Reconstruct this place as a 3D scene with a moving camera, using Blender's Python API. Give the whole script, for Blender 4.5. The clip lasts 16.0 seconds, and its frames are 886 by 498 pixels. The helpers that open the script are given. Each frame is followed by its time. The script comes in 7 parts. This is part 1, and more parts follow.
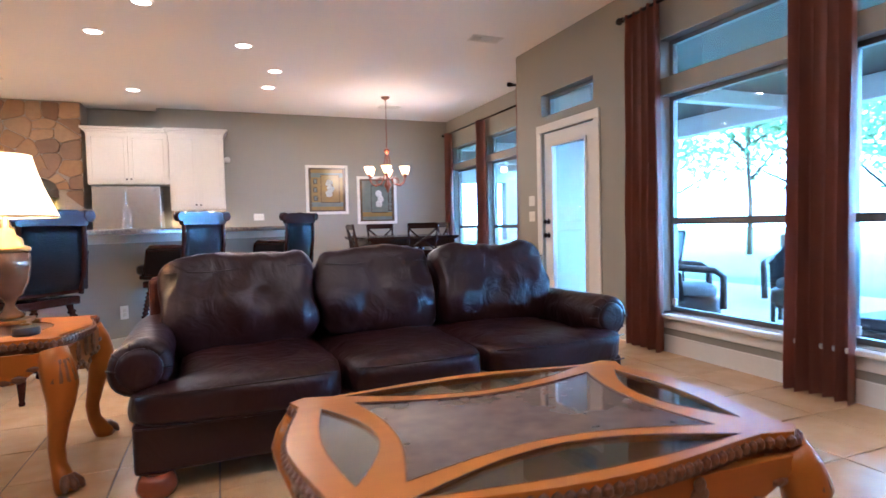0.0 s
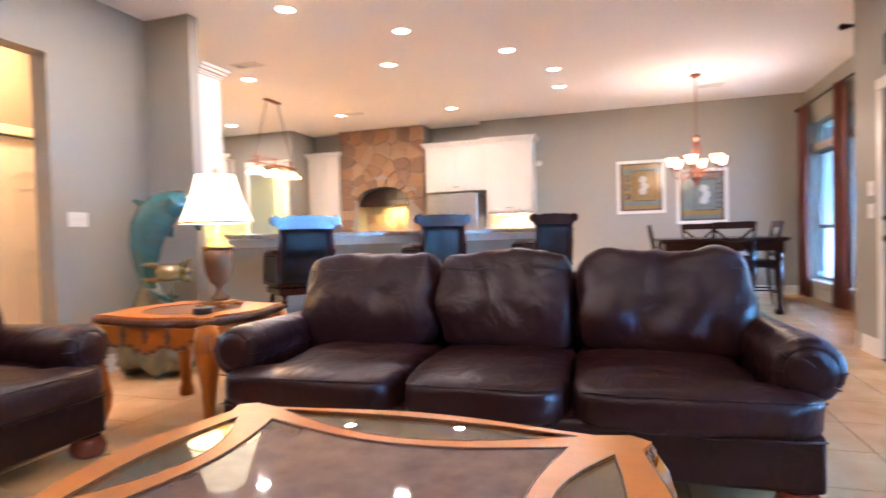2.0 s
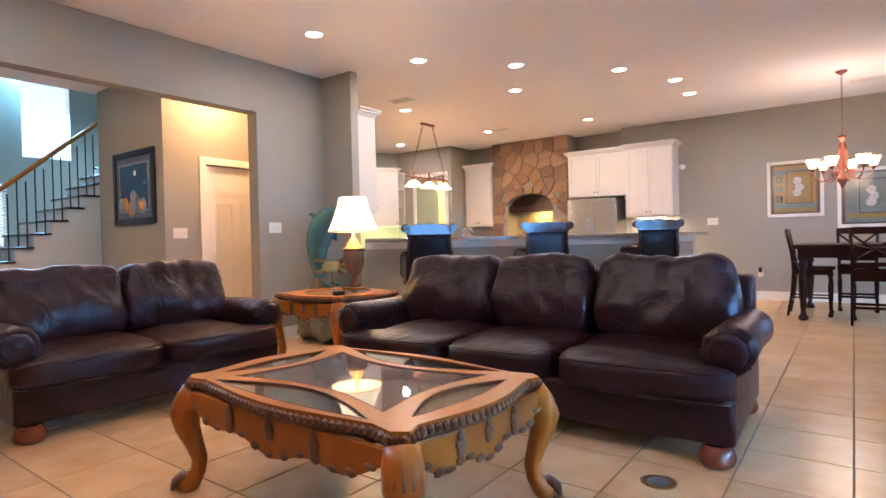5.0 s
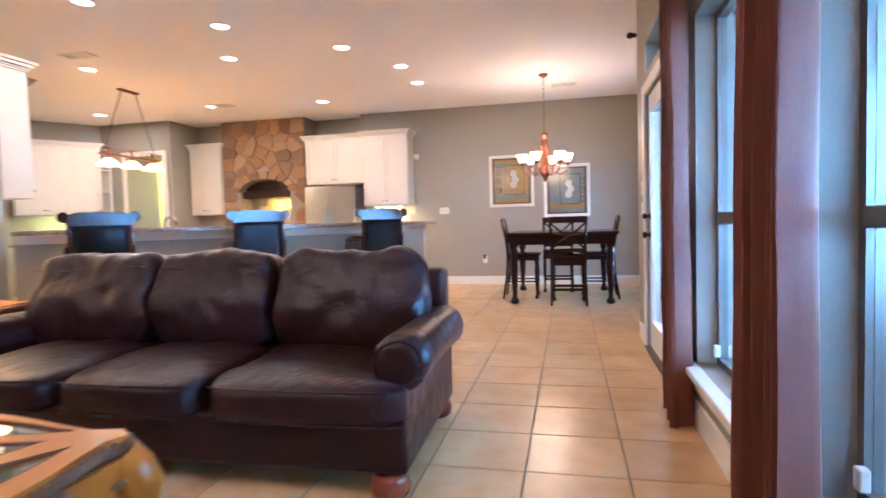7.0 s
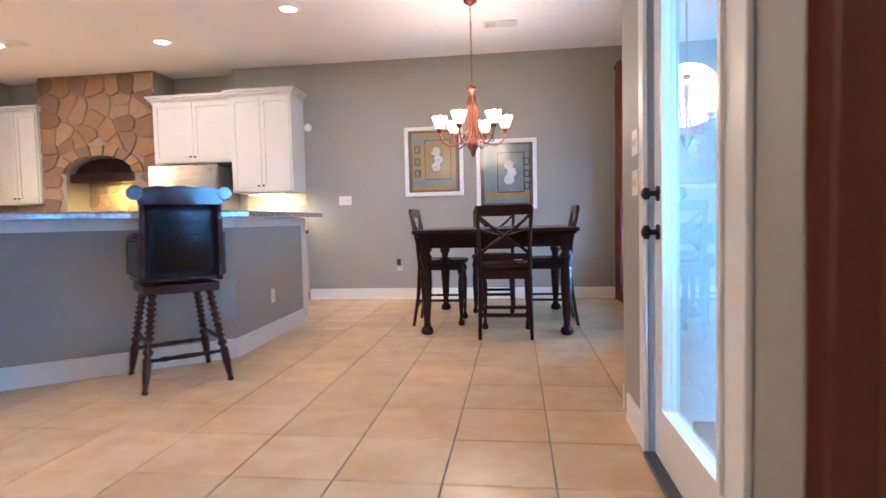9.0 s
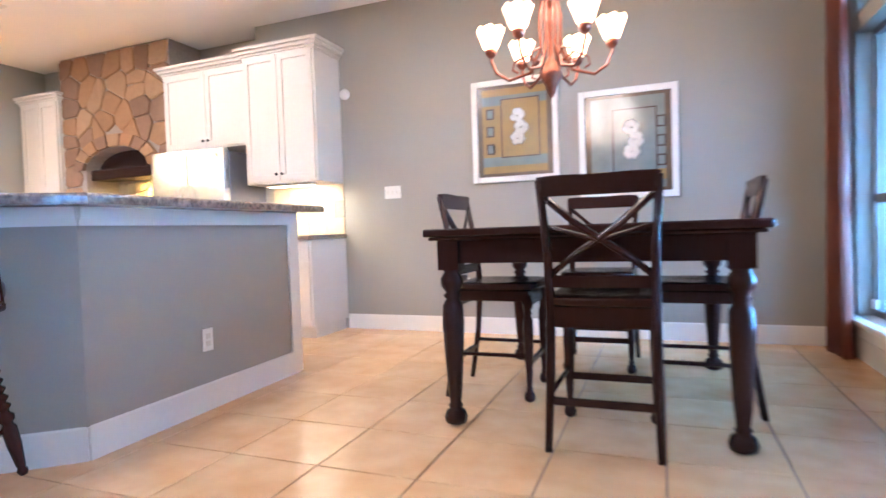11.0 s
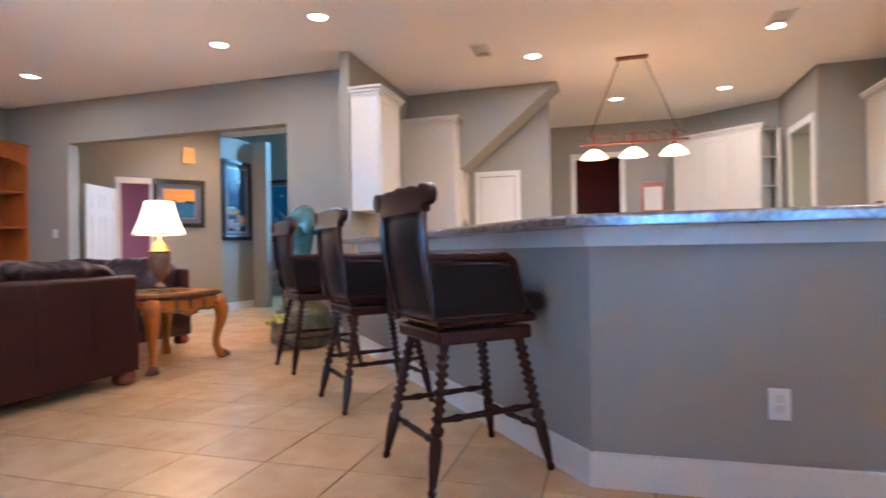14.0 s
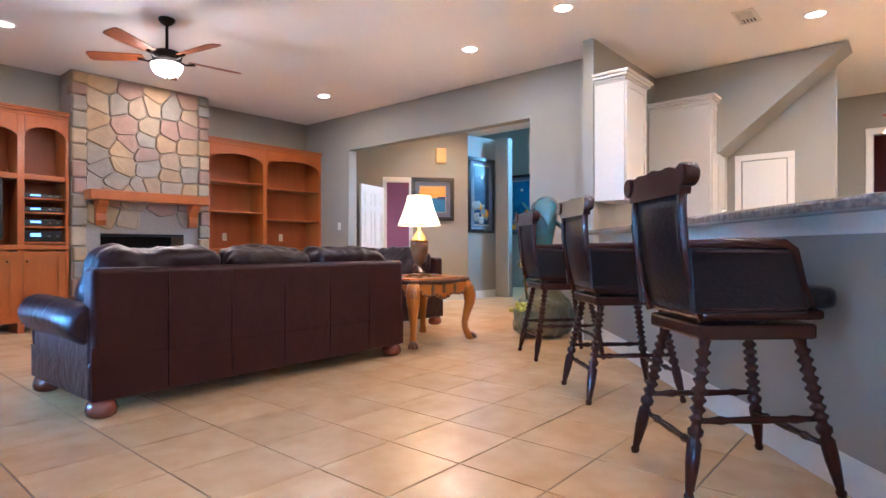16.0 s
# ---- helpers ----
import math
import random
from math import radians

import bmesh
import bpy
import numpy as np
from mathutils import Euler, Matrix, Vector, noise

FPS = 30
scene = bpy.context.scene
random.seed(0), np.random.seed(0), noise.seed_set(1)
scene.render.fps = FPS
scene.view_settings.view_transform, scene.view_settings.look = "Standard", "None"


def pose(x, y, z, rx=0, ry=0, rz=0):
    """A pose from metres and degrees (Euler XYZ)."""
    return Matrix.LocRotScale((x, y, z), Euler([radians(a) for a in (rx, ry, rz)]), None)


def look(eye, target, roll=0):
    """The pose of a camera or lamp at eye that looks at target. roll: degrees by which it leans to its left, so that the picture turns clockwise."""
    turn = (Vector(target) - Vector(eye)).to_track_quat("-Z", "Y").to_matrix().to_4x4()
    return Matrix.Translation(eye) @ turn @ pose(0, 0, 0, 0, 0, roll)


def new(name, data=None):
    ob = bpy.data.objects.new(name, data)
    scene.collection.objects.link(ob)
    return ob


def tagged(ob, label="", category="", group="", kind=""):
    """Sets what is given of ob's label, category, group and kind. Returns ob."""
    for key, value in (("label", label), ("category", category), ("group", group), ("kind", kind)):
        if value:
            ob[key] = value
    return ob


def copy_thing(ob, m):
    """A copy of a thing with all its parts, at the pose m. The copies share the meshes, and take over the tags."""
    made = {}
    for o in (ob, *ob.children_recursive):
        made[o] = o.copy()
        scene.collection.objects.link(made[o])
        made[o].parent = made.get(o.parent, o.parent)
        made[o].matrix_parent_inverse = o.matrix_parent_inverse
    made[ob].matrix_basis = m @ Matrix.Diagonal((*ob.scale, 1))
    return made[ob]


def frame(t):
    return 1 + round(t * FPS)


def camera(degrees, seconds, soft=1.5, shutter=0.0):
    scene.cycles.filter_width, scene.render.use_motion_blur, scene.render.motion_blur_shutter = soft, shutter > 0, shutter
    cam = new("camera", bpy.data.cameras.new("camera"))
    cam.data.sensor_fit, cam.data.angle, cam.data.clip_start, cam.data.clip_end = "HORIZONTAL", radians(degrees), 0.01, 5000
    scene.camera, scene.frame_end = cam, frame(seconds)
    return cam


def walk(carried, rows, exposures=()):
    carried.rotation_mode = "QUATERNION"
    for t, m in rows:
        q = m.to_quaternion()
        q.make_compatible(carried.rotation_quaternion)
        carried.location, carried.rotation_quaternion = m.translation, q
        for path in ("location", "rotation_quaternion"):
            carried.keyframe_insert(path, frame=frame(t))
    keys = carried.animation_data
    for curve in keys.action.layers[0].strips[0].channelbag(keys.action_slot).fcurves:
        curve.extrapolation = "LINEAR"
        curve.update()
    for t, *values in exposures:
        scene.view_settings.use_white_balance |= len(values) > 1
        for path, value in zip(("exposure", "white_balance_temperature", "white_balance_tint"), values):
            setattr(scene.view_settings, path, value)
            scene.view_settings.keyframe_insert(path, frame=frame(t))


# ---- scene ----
cam = camera(77.1, 16.0, 1.5, 0.5)
PATH = [
    (0, (-0.291, -0.305, 1.083), (0.453, 1.549, 0.995), -1.4),
    (0.5, (0.132, -0.151, 1.088), (0.666, 1.774, 1.005), -1.6),
    (1, (0.576, 0.011, 1.07), (0.777, 2.0, 0.996), -1.3),
    (1.5, (0.903, 0.107, 1.088), (0.715, 2.097, 1.023), -1.6),
    (2, (1.135, 0.027, 1.051), (0.538, 1.935, 1.002), -1.6),
    (2.5, (1.373, -0.008, 1.017), (0.35, 1.71, 0.995), -1.6),
    (3, (1.665, -0.15, 1.044), (0.446, 1.435, 1.03), -1.3),
    (5.5, (2.345, -0.526, 1.07), (1.187, 1.104, 1.026), -1.3),
    (6, (2.437, -0.439, 1.062), (1.589, 1.371, 1.0), -1.4),
    (6.5, (2.477, -0.192, 1.054), (1.845, 1.704, 0.975), -1.5),
    (7, (2.447, 0.224, 1.079), (2.008, 2.173, 0.985), -1.6),
    (7.5, (2.455, 0.731, 1.033), (2.174, 2.709, 0.936), -1.2),
    (8, (2.45, 1.35, 1.03), (2.204, 3.332, 0.926), -1.3),
    (10.5, (2.713, 4.534, 0.929), (2.256, 6.479, 0.849), -1.8),
    (11, (2.678, 5.051, 0.913), (1.946, 6.912, 0.848), -1.9),
    (11.5, (2.596, 5.605, 0.904), (1.611, 7.345, 0.86), -1.8),
    (12, (2.786, 6.042, 1.025), (1.322, 7.402, 0.949), -2.3),
    (12.5, (2.601, 6.44, 0.974), (0.82, 7.349, 0.938), -2.3),
    (13, (2.578, 6.687, 0.943), (0.604, 7.011, 0.937), -2.1),
    (13.5, (2.722, 6.708, 0.97), (0.726, 6.571, 0.969), -1.5),
    (14, (2.794, 6.723, 0.971), (0.877, 6.153, 0.982), -0.9),
    (14.5, (2.791, 6.741, 0.934), (0.97, 5.914, 0.952), -0.5),
    (15, (2.833, 6.693, 0.921), (1.13, 5.644, 0.936), -0.3),
    (15.5, (2.848, 6.672, 0.927), (1.268, 5.446, 0.934), -0.1),
    (16, (2.84, 6.68, 0.931), (1.319, 5.382, 0.931), -0.1),
]
walk(cam, [(t, look(eye, target, roll)) for t, eye, target, roll in PATH],
     [(0.0, 1.1, 4850, 18), (1.0, 1.4, 5150, 22), (3.0, 1.5, 5200, 21), (5.5, 1.0, 5250, 22), (6.5, 1.4, 5300, 23), (8.0, 0.92, 5000, 18), (10.5, 1.6, 4750, 17), (12.0, 1.2, 4850, 20), (13.0, 0.52, 4900, 21), (14.5, 1.05, 4850, 19), (16.0, 1.15, 4800, 18)])
# ---------------- world and light ----------------
world = bpy.data.worlds.new("sky")
scene.world = world
world.use_nodes = True
wn = world.node_tree.nodes
sky = wn.new("ShaderNodeTexSky")
sky.sky_type = 'NISHITA'
sky.sun_disc = False
sky.sun_elevation = radians(52)
sky.sun_rotation = radians(240)
wn["Background"].inputs["Strength"].default_value = 0.15
world.node_tree.links.new(sky.outputs[0], wn["Background"].inputs[0])

sun = new("sun", bpy.data.lights.new("sun", 'SUN'))
sun.data.energy, sun.data.angle, sun.data.color = 5.0, radians(0.6), (1.0, 0.93, 0.84)
sun.matrix_world = look((-14, -9, 26), (6, 2, 0))

H = 3.06                    # ceiling height
WARM = (1.0, 0.79, 0.57)
DAY = (0.55, 0.78, 1.0)


def area(name, eye, target, sx, sy, power, colour):
    lamp = bpy.data.lights.new(name, 'AREA')
    lamp.shape, lamp.size, lamp.size_y, lamp.energy, lamp.color = 'RECTANGLE', sx, sy, power, colour
    ob = new(name, lamp)
    ob.matrix_world = look(eye, target)
    return ob


# daylight from the tall foyer windows
area("daylight_foyer", (-8.9, 2.95, 3.5), (-6.2, 1.2, 1.0), 0.9, 1.7, 260, (0.36, 0.78, 1.0))


# ---------------- materials ----------------
def material(name, colour, rough=0.5, metal=0.0, grain=None, amount=0.12, bump=0.0, stain=1.3, stretch=(1, 1, 1),
             second=None, mix=0.5, coat=0.0, alpha_random=0.0, spec=0.5, detail=2.0, world_space=False, crease=0.0):
    """A surface with grain and larger stains; second is a colour that the noise blends in."""
    m = bpy.data.materials.new(name)
    m.use_nodes = True
    n, l = m.node_tree.nodes, m.node_tree.links
    b = n["Principled BSDF"]
    b.inputs["Roughness"].default_value = rough
    b.inputs["Metallic"].default_value = metal
    b.inputs["Specular IOR Level"].default_value = spec
    b.inputs["Coat Weight"].default_value = coat
    b.inputs["Coat Roughness"].default_value = 0.12
    base = (*colour, 1.0)
    b.inputs["Base Color"].default_value = base
    if grain:
        mp = n.new("ShaderNodeMapping")
        mp.inputs["Scale"].default_value = stretch
        if world_space:
            l.new(n.new("ShaderNodeNewGeometry").outputs["Position"], mp.inputs["Vector"])
        else:
            l.new(n.new("ShaderNodeTexCoord").outputs["Object"], mp.inputs["Vector"])
        fine = n.new("ShaderNodeTexNoise")
        fine.inputs["Scale"].default_value = grain
        fine.inputs["Detail"].default_value = detail
        l.new(mp.outputs[0], fine.inputs["Vector"])
        big = n.new("ShaderNodeTexNoise")
        big.inputs["Scale"].default_value = stain
        big.inputs["Detail"].default_value = 3.0
        l.new(mp.outputs[0], big.inputs["Vector"])
        mixn = n.new("ShaderNodeMix")
        mixn.data_type = 'RGBA'
        other = second if second else tuple(c * (1 - 2.2 * amount) for c in colour)
        mixn.inputs[6].default_value = base
        mixn.inputs[7].default_value = (*other, 1.0)
        add = n.new("ShaderNodeMath")
        add.operation = 'MULTIPLY_ADD'
        l.new(fine.outputs[0], add.inputs[0])
        add.inputs[1].default_value = mix
        half = n.new("ShaderNodeMath")
        half.operation = 'MULTIPLY'
        l.new(big.outputs[0], half.inputs[0])
        half.inputs[1].default_value = 1 - mix
        l.new(half.outputs[0], add.inputs[2])
        ramp = n.new("ShaderNodeMapRange")
        ramp.inputs["From Min"].default_value = 0.27
        ramp.inputs["From Max"].default_value = 0.73
        l.new(add.outputs[0], ramp.inputs["Value"])
        l.new(ramp.outputs[0], mixn.inputs[0])
        out = mixn.outputs[2]
        if alpha_random:
            info = n.new("ShaderNodeObjectInfo")
            hsv = n.new("ShaderNodeHueSaturation")
            mr = n.new("ShaderNodeMapRange")
            mr.inputs["To Min"].default_value = 1 - alpha_random
            mr.inputs["To Max"].default_value = 1 + alpha_random
            l.new(info.outputs["Random"], mr.inputs["Value"])
            l.new(mr.outputs[0], hsv.inputs["Value"])
            l.new(out, hsv.inputs["Color"])
            out = hsv.outputs[0]
        l.new(out, b.inputs["Base Color"])
        rr = n.new("ShaderNodeMapRange")
        rr.inputs["To Min"].default_value = max(0.02, rough - (0.0 if world_space else 0.015))
        rr.inputs["To Max"].default_value = min(1.0, rough + (0.0 if world_space else 0.02))
        l.new(fine.outputs[0], rr.inputs["Value"])
        l.new(rr.outputs[0], b.inputs["Roughness"])
        if bump:
            bp = n.new("ShaderNodeBump")
            bp.inputs["Strength"].default_value = bump
            bp.inputs["Distance"].default_value = 0.004
            l.new(fine.outputs[0], bp.inputs["Height"])
            l.new(bp.outputs[0], b.inputs["Normal"])
            if crease:
                fold = n.new("ShaderNodeTexNoise")
                fold.inputs["Scale"].default_value = 7.0
                fold.inputs["Detail"].default_value = 2.0
                fold.inputs["Distortion"].default_value = 1.4
                l.new(mp.outputs[0], fold.inputs["Vector"])
                bq = n.new("ShaderNodeBump")
                bq.inputs["Strength"].default_value = crease
                bq.inputs["Distance"].default_value = 0.03
                l.new(fold.outputs[0], bq.inputs["Height"])
                l.new(bq.outputs[0], bp.inputs["Normal"])
    return m


def glow(name, colour, strength, rough=0.4):
    m = bpy.data.materials.new(name)
    m.use_nodes = True
    b = m.node_tree.nodes["Principled BSDF"]
    b.inputs["Base Color"].default_value = (*colour, 1)
    b.inputs["Emission Color"].default_value = (*colour, 1)
    b.inputs["Emission Strength"].default_value = strength
    b.inputs["Roughness"].default_value = rough
    return m


def glassy(name, colour, rough=0.0, weight=1.0):
    m = bpy.data.materials.new(name)
    m.use_nodes = True
    b = m.node_tree.nodes["Principled BSDF"]
    b.inputs["Base Color"].default_value = (*colour, 1)
    b.inputs["Transmission Weight"].default_value = weight
    b.inputs["Roughness"].default_value = rough
    b.inputs["IOR"].default_value = 1.45
    return m


WALL = material("wall_paint", (0.305, 0.28, 0.228), 0.55, grain=130, amount=0.03, bump=0.12, stain=0.7)
CEIL = material("ceiling_paint", (0.90, 0.865, 0.83), 0.85, grain=85, amount=0.03, bump=0.35, stain=0.6)
WHITE = material("white_trim", (0.74, 0.705, 0.635), 0.35, grain=40, amount=0.03, stain=1.5)
CABINET = material("white_cabinet_paint", (0.64, 0.59, 0.50), 0.38, grain=30, amount=0.035, stain=1.2)
TILE = material("floor_tile_ceramic", (0.66, 0.45, 0.24), 0.25, grain=7, second=(0.50, 0.285, 0.115), bump=0.0, stain=2.6, alpha_random=0.06, mix=0.45, detail=5.0, world_space=True)
GROUT = material("grout", (0.27, 0.19, 0.125), 0.9, grain=60, amount=0.15, bump=0.3)
LEATHER = material("brown_leather", (0.027, 0.0085, 0.0088), 0.34, grain=240, amount=0.25, bump=0.2, stain=3.0, spec=0.27, crease=0.4)
LEATHER_BACK = material("brown_leather_panel", (0.022, 0.0065, 0.006), 0.42, grain=200, second=(0.046, 0.013, 0.010), bump=0.2, stain=5.0, spec=0.16, crease=0.15)
BLACKLEATHER = material("black_croc_leather", (0.013, 0.009, 0.009), 0.28, grain=38, amount=0.25, bump=0.7, stain=3, stretch=(1, 1, 2.2), spec=0.2)
ORANGE = material("honey_wood", (0.40, 0.135, 0.012), 0.30, grain=7, second=(0.31, 0.093, 0.008), bump=0.0, stretch=(0.7, 4, 1), stain=1.6, coat=0.0, spec=0.25, mix=0.4)
CARVED = material("carved_dark_wood", (0.085, 0.034, 0.016), 0.36, grain=70, second=(0.16, 0.062, 0.022), bump=0.5, stain=6, coat=0.05)
PINE = material("knotty_alder", (0.42, 0.105, 0.009), 0.36, grain=14, second=(0.33, 0.075, 0.007), bump=0.06, stretch=(7, 7, 0.8), stain=2.2, coat=0.15)
PINE_IN = material("knotty_alder_panel", (0.36, 0.088, 0.009), 0.42, grain=9, second=(0.27, 0.062, 0.007), bump=0.05, stretch=(5, 5, 0.7), stain=2.0)
CHERRY = material("dark_cherry_wood", (0.026, 0.0075, 0.0055), 0.22, grain=25, second=(0.036, 0.010, 0.007), stretch=(1, 1, 0.2), stain=2, coat=0.04, spec=0.28)
ESPRESSO = material("espresso_wood", (0.020, 0.0075, 0.006), 0.24, grain=25, second=(0.026, 0.009, 0.007), stretch=(1, 1, 0.2), stain=2, coat=0.04, spec=0.28)
CURTAIN = material("brown_silk_curtain", (0.32, 0.112, 0.068), 0.42, grain=60, second=(0.25, 0.085, 0.052), stretch=(9, 9, 1), bump=0.15, stain=1.5)
IRON = material("dark_bronze_iron", (0.030, 0.020, 0.016), 0.4, 0.8, grain=60, amount=0.2, bump=0.1)
COPPER = material("copper_bronze", (0.30, 0.10, 0.045), 0.35, 0.7, grain=50, second=(0.16, 0.05, 0.03), bump=0.1)
STEEL = material("stainless_steel", (0.52, 0.50, 0.48), 0.27, 1.0, grain=30, amount=0.05, stretch=(1, 1, 40), stain=1)
GREYSTEEL = material("grey_side_panel", (0.16, 0.15, 0.15), 0.4, 0.3, grain=30, amount=0.08)
BLACK = material("black_plastic", (0.012, 0.012, 0.014), 0.3, grain=40, amount=0.1)
SOOT = material("firebox_soot", (0.008, 0.007, 0.007), 0.9, grain=20, amount=0.3, bump=0.3)
GRANITE = material("granite", (0.30, 0.235, 0.175), 0.18, grain=45, second=(0.06, 0.045, 0.04), mix=0.85, stain=14, detail=2.5)
MARBLE = material("brown_marble_inlay", (0.15, 0.105, 0.085), 0.04, grain=14, second=(0.075, 0.05, 0.042), stain=5)
SPLASH = material("backsplash_tile", (0.55, 0.41, 0.26), 0.35, grain=18, amount=0.06, bump=0.05)
MORTAR = material("stone_mortar", (0.36, 0.30, 0.24), 0.95, grain=45, amount=0.15, bump=0.5)
GLASS = glassy("clear_glass", (0.97, 1.0, 1.0))
TABLEGLASS = glassy("bevelled_glass", (0.84, 0.95, 0.92))
CANGLOW = glow("can_lamp_glow", (1.0, 0.80, 0.58), 14)
SHADEGLOW = glow("lamp_shade_glow", (1.0, 0.76, 0.38), 1.25)
BULBSHADE = glow("alabaster_shade_glow", (1.0, 0.68, 0.32), 2.4)
STONES = [material("field_stone_" + k, c, 0.85, grain=16, second=d, bump=0.6, stain=5, alpha_random=0.12) for k, c, d in (
    ("tan", (0.43, 0.31, 0.18), (0.31, 0.22, 0.135)), ("grey", (0.33, 0.275, 0.20), (0.22, 0.185, 0.145)),
    ("gold", (0.46, 0.31, 0.15), (0.32, 0.21, 0.11)), ("rose", (0.34, 0.20, 0.135), (0.25, 0.155, 0.11)))]
RUSTS = [material("rust_stone_" + k, c, 0.85, grain=16, second=d, bump=0.6, stain=5, alpha_random=0.12) for k, c, d in (
    ("brown", (0.31, 0.175, 0.075), (0.25, 0.135, 0.06)), ("tan", (0.37, 0.235, 0.12), (0.29, 0.175, 0.09)),
    ("dark", (0.23, 0.135, 0.075), (0.18, 0.105, 0.06)))]


# ---------------- mesh helpers ----------------
def box(bm, x0, y0, z0, x1, y1, z1, m=None):
    vs = [bm.verts.new(Vector(p) if m is None else m @ Vector(p)) for p in (
        (x0, y0, z0), (x1, y0, z0), (x1, y1, z0), (x0, y1, z0), (x0, y0, z1), (x1, y0, z1), (x1, y1, z1), (x0, y1, z1))]
    for f in ((3, 2, 1, 0), (4, 5, 6, 7), (0, 1, 5, 4), (1, 2, 6, 5), (2, 3, 7, 6), (3, 0, 4, 7)):
        bm.faces.new([vs[i] for i in f])
    return bm


def soft_box(x0, y0, z0, x1, y1, z1, r=0.008, seg=2):
    bm = box(bmesh.new(), x0, y0, z0, x1, y1, z1)
    bmesh.ops.bevel(bm, geom=bm.edges[:], offset=r, segments=seg, profile=0.5, affect='EDGES')
    return bm


def lathe(profile, n=20, bm=None, m=None, cap=True):
    """A turned shape from (radius, height) pairs."""
    bm = bm or bmesh.new()
    m = m or Matrix()
    rings = []
    for r, z in profile:
        rings.append([bm.verts.new(m @ Vector((r * math.cos(2 * math.pi * i / n), r * math.sin(2 * math.pi * i / n), z))) for i in range(n)])
    for a, b in zip(rings, rings[1:]):
        for i in range(n):
            f = bm.faces.new((a[i], a[(i + 1) % n], b[(i + 1) % n], b[i]))
            f.smooth = True
    if cap:
        bm.faces.new(rings[0][::-1])
        bm.faces.new(rings[-1])
    return bm


def tube(points, radii, n=10, bm=None, flat=1.0):
    """A swept round bar through points; flat squashes it sideways."""
    bm = bm or bmesh.new()
    pts = [Vector(p) for p in points]
    if not isinstance(radii, (list, tuple)):
        radii = [radii] * len(pts)
    rings = []
    side = None
    for i, p in enumerate(pts):
        d = (pts[min(i + 1, len(pts) - 1)] - pts[max(i - 1, 0)]).normalized()
        if side is None:
            side = d.orthogonal().normalized()
        side = (side - d * side.dot(d)).normalized()
        up = d.cross(side)
        rings.append([bm.verts.new(p + radii[i] * (math.cos(2 * math.pi * k / n) * side + flat * math.sin(2 * math.pi * k / n) * up)) for k in range(n)])
    for a, b in zip(rings, rings[1:]):
        for k in range(n):
            f = bm.faces.new((a[k], a[(k + 1) % n], b[(k + 1) % n], b[k]))
            f.smooth = True
    bm.faces.new(rings[0][::-1])
    bm.faces.new(rings[-1])
    return bm


def prism(outline, z0, z1, bm=None, m=None, bevel=0.0):
    """A flat outline (x, y) raised from z0 to z1."""
    bm = bm or bmesh.new()
    m = m or Matrix()
    lo = [bm.verts.new(m @ Vector((x, y, z0))) for x, y in outline]
    hi = [bm.verts.new(m @ Vector((x, y, z1))) for x, y in outline]
    k = len(outline)
    bm.faces.new(lo[::-1])
    top = bm.faces.new(hi)
    for i in range(k):
        bm.faces.new((lo[i], lo[(i + 1) % k], hi[(i + 1) % k], hi[i]))
    if bevel:
        bmesh.ops.bevel(bm, geom=list(top.edges), offset=bevel, segments=2, profile=0.5, affect='EDGES')
    return bm


def cushion(sx, sy, sz, n=12, power=4.0, wrinkle=0.0, seed=0.0, scale=5.0, m=None, sag=None, pz=None):
    """A stuffed block with rounded corners, centred on the origin, with creases."""
    bm = bmesh.new()
    bmesh.ops.create_cube(bm, size=2)
    bmesh.ops.subdivide_edges(bm, edges=bm.edges[:], cuts=n, use_grid_fill=True)
    for v in bm.verts:
        p = v.co
        k = (abs(p.x) ** power + abs(p.y) ** power + abs(p.z) ** power) ** (1 / power)
        q = p / k
        q = Vector((q.x * sx / 2, q.y * sy / 2, q.z * sz / 2))
        if wrinkle:
            a = noise.noise(Vector((q.x * scale + seed, q.y * scale, q.z * scale)))
            b = abs(noise.noise(Vector((q.x * scale * 2.2, q.y * scale * 2.2 + seed, q.z * scale * 1.2))))
            q += p.normalized() * wrinkle * (a - 0.9 * b)
        if sag:
            q.z += sag(q)
        v.co = q if m is None else m @ q
    for f in bm.faces:
        f.smooth = True
    return bm


def mesh_from(bm, name, mats):
    me = bpy.data.meshes.new(name)
    bmesh.ops.recalc_face_normals(bm, faces=bm.faces[:])
    bm.to_mesh(me)
    bm.free()
    for mt in mats if isinstance(mats, (list, tuple)) else [mats]:
        me.materials.append(mt)
    return me


def part(name, bm, mat, parent, label=""):
    ob = new(name, mesh_from(bm, name, mat))
    ob.parent = parent
    if label:
        ob["label"] = label
    return ob


def single(name, bm, mat, label, category, group="", kind=""):
    return tagged(new(name, mesh_from(bm, name, mat)), label, category, group, kind)


def thing(name, m, label, category, group="", kind=""):
    ob = new(name)
    ob.empty_display_size = 0.1
    ob.matrix_world = m
    return tagged(ob, label, category, group, kind)


def structure(name, bm, mat, label, category="wall"):
    return single(name, bm, mat, label, category, kind="structure")


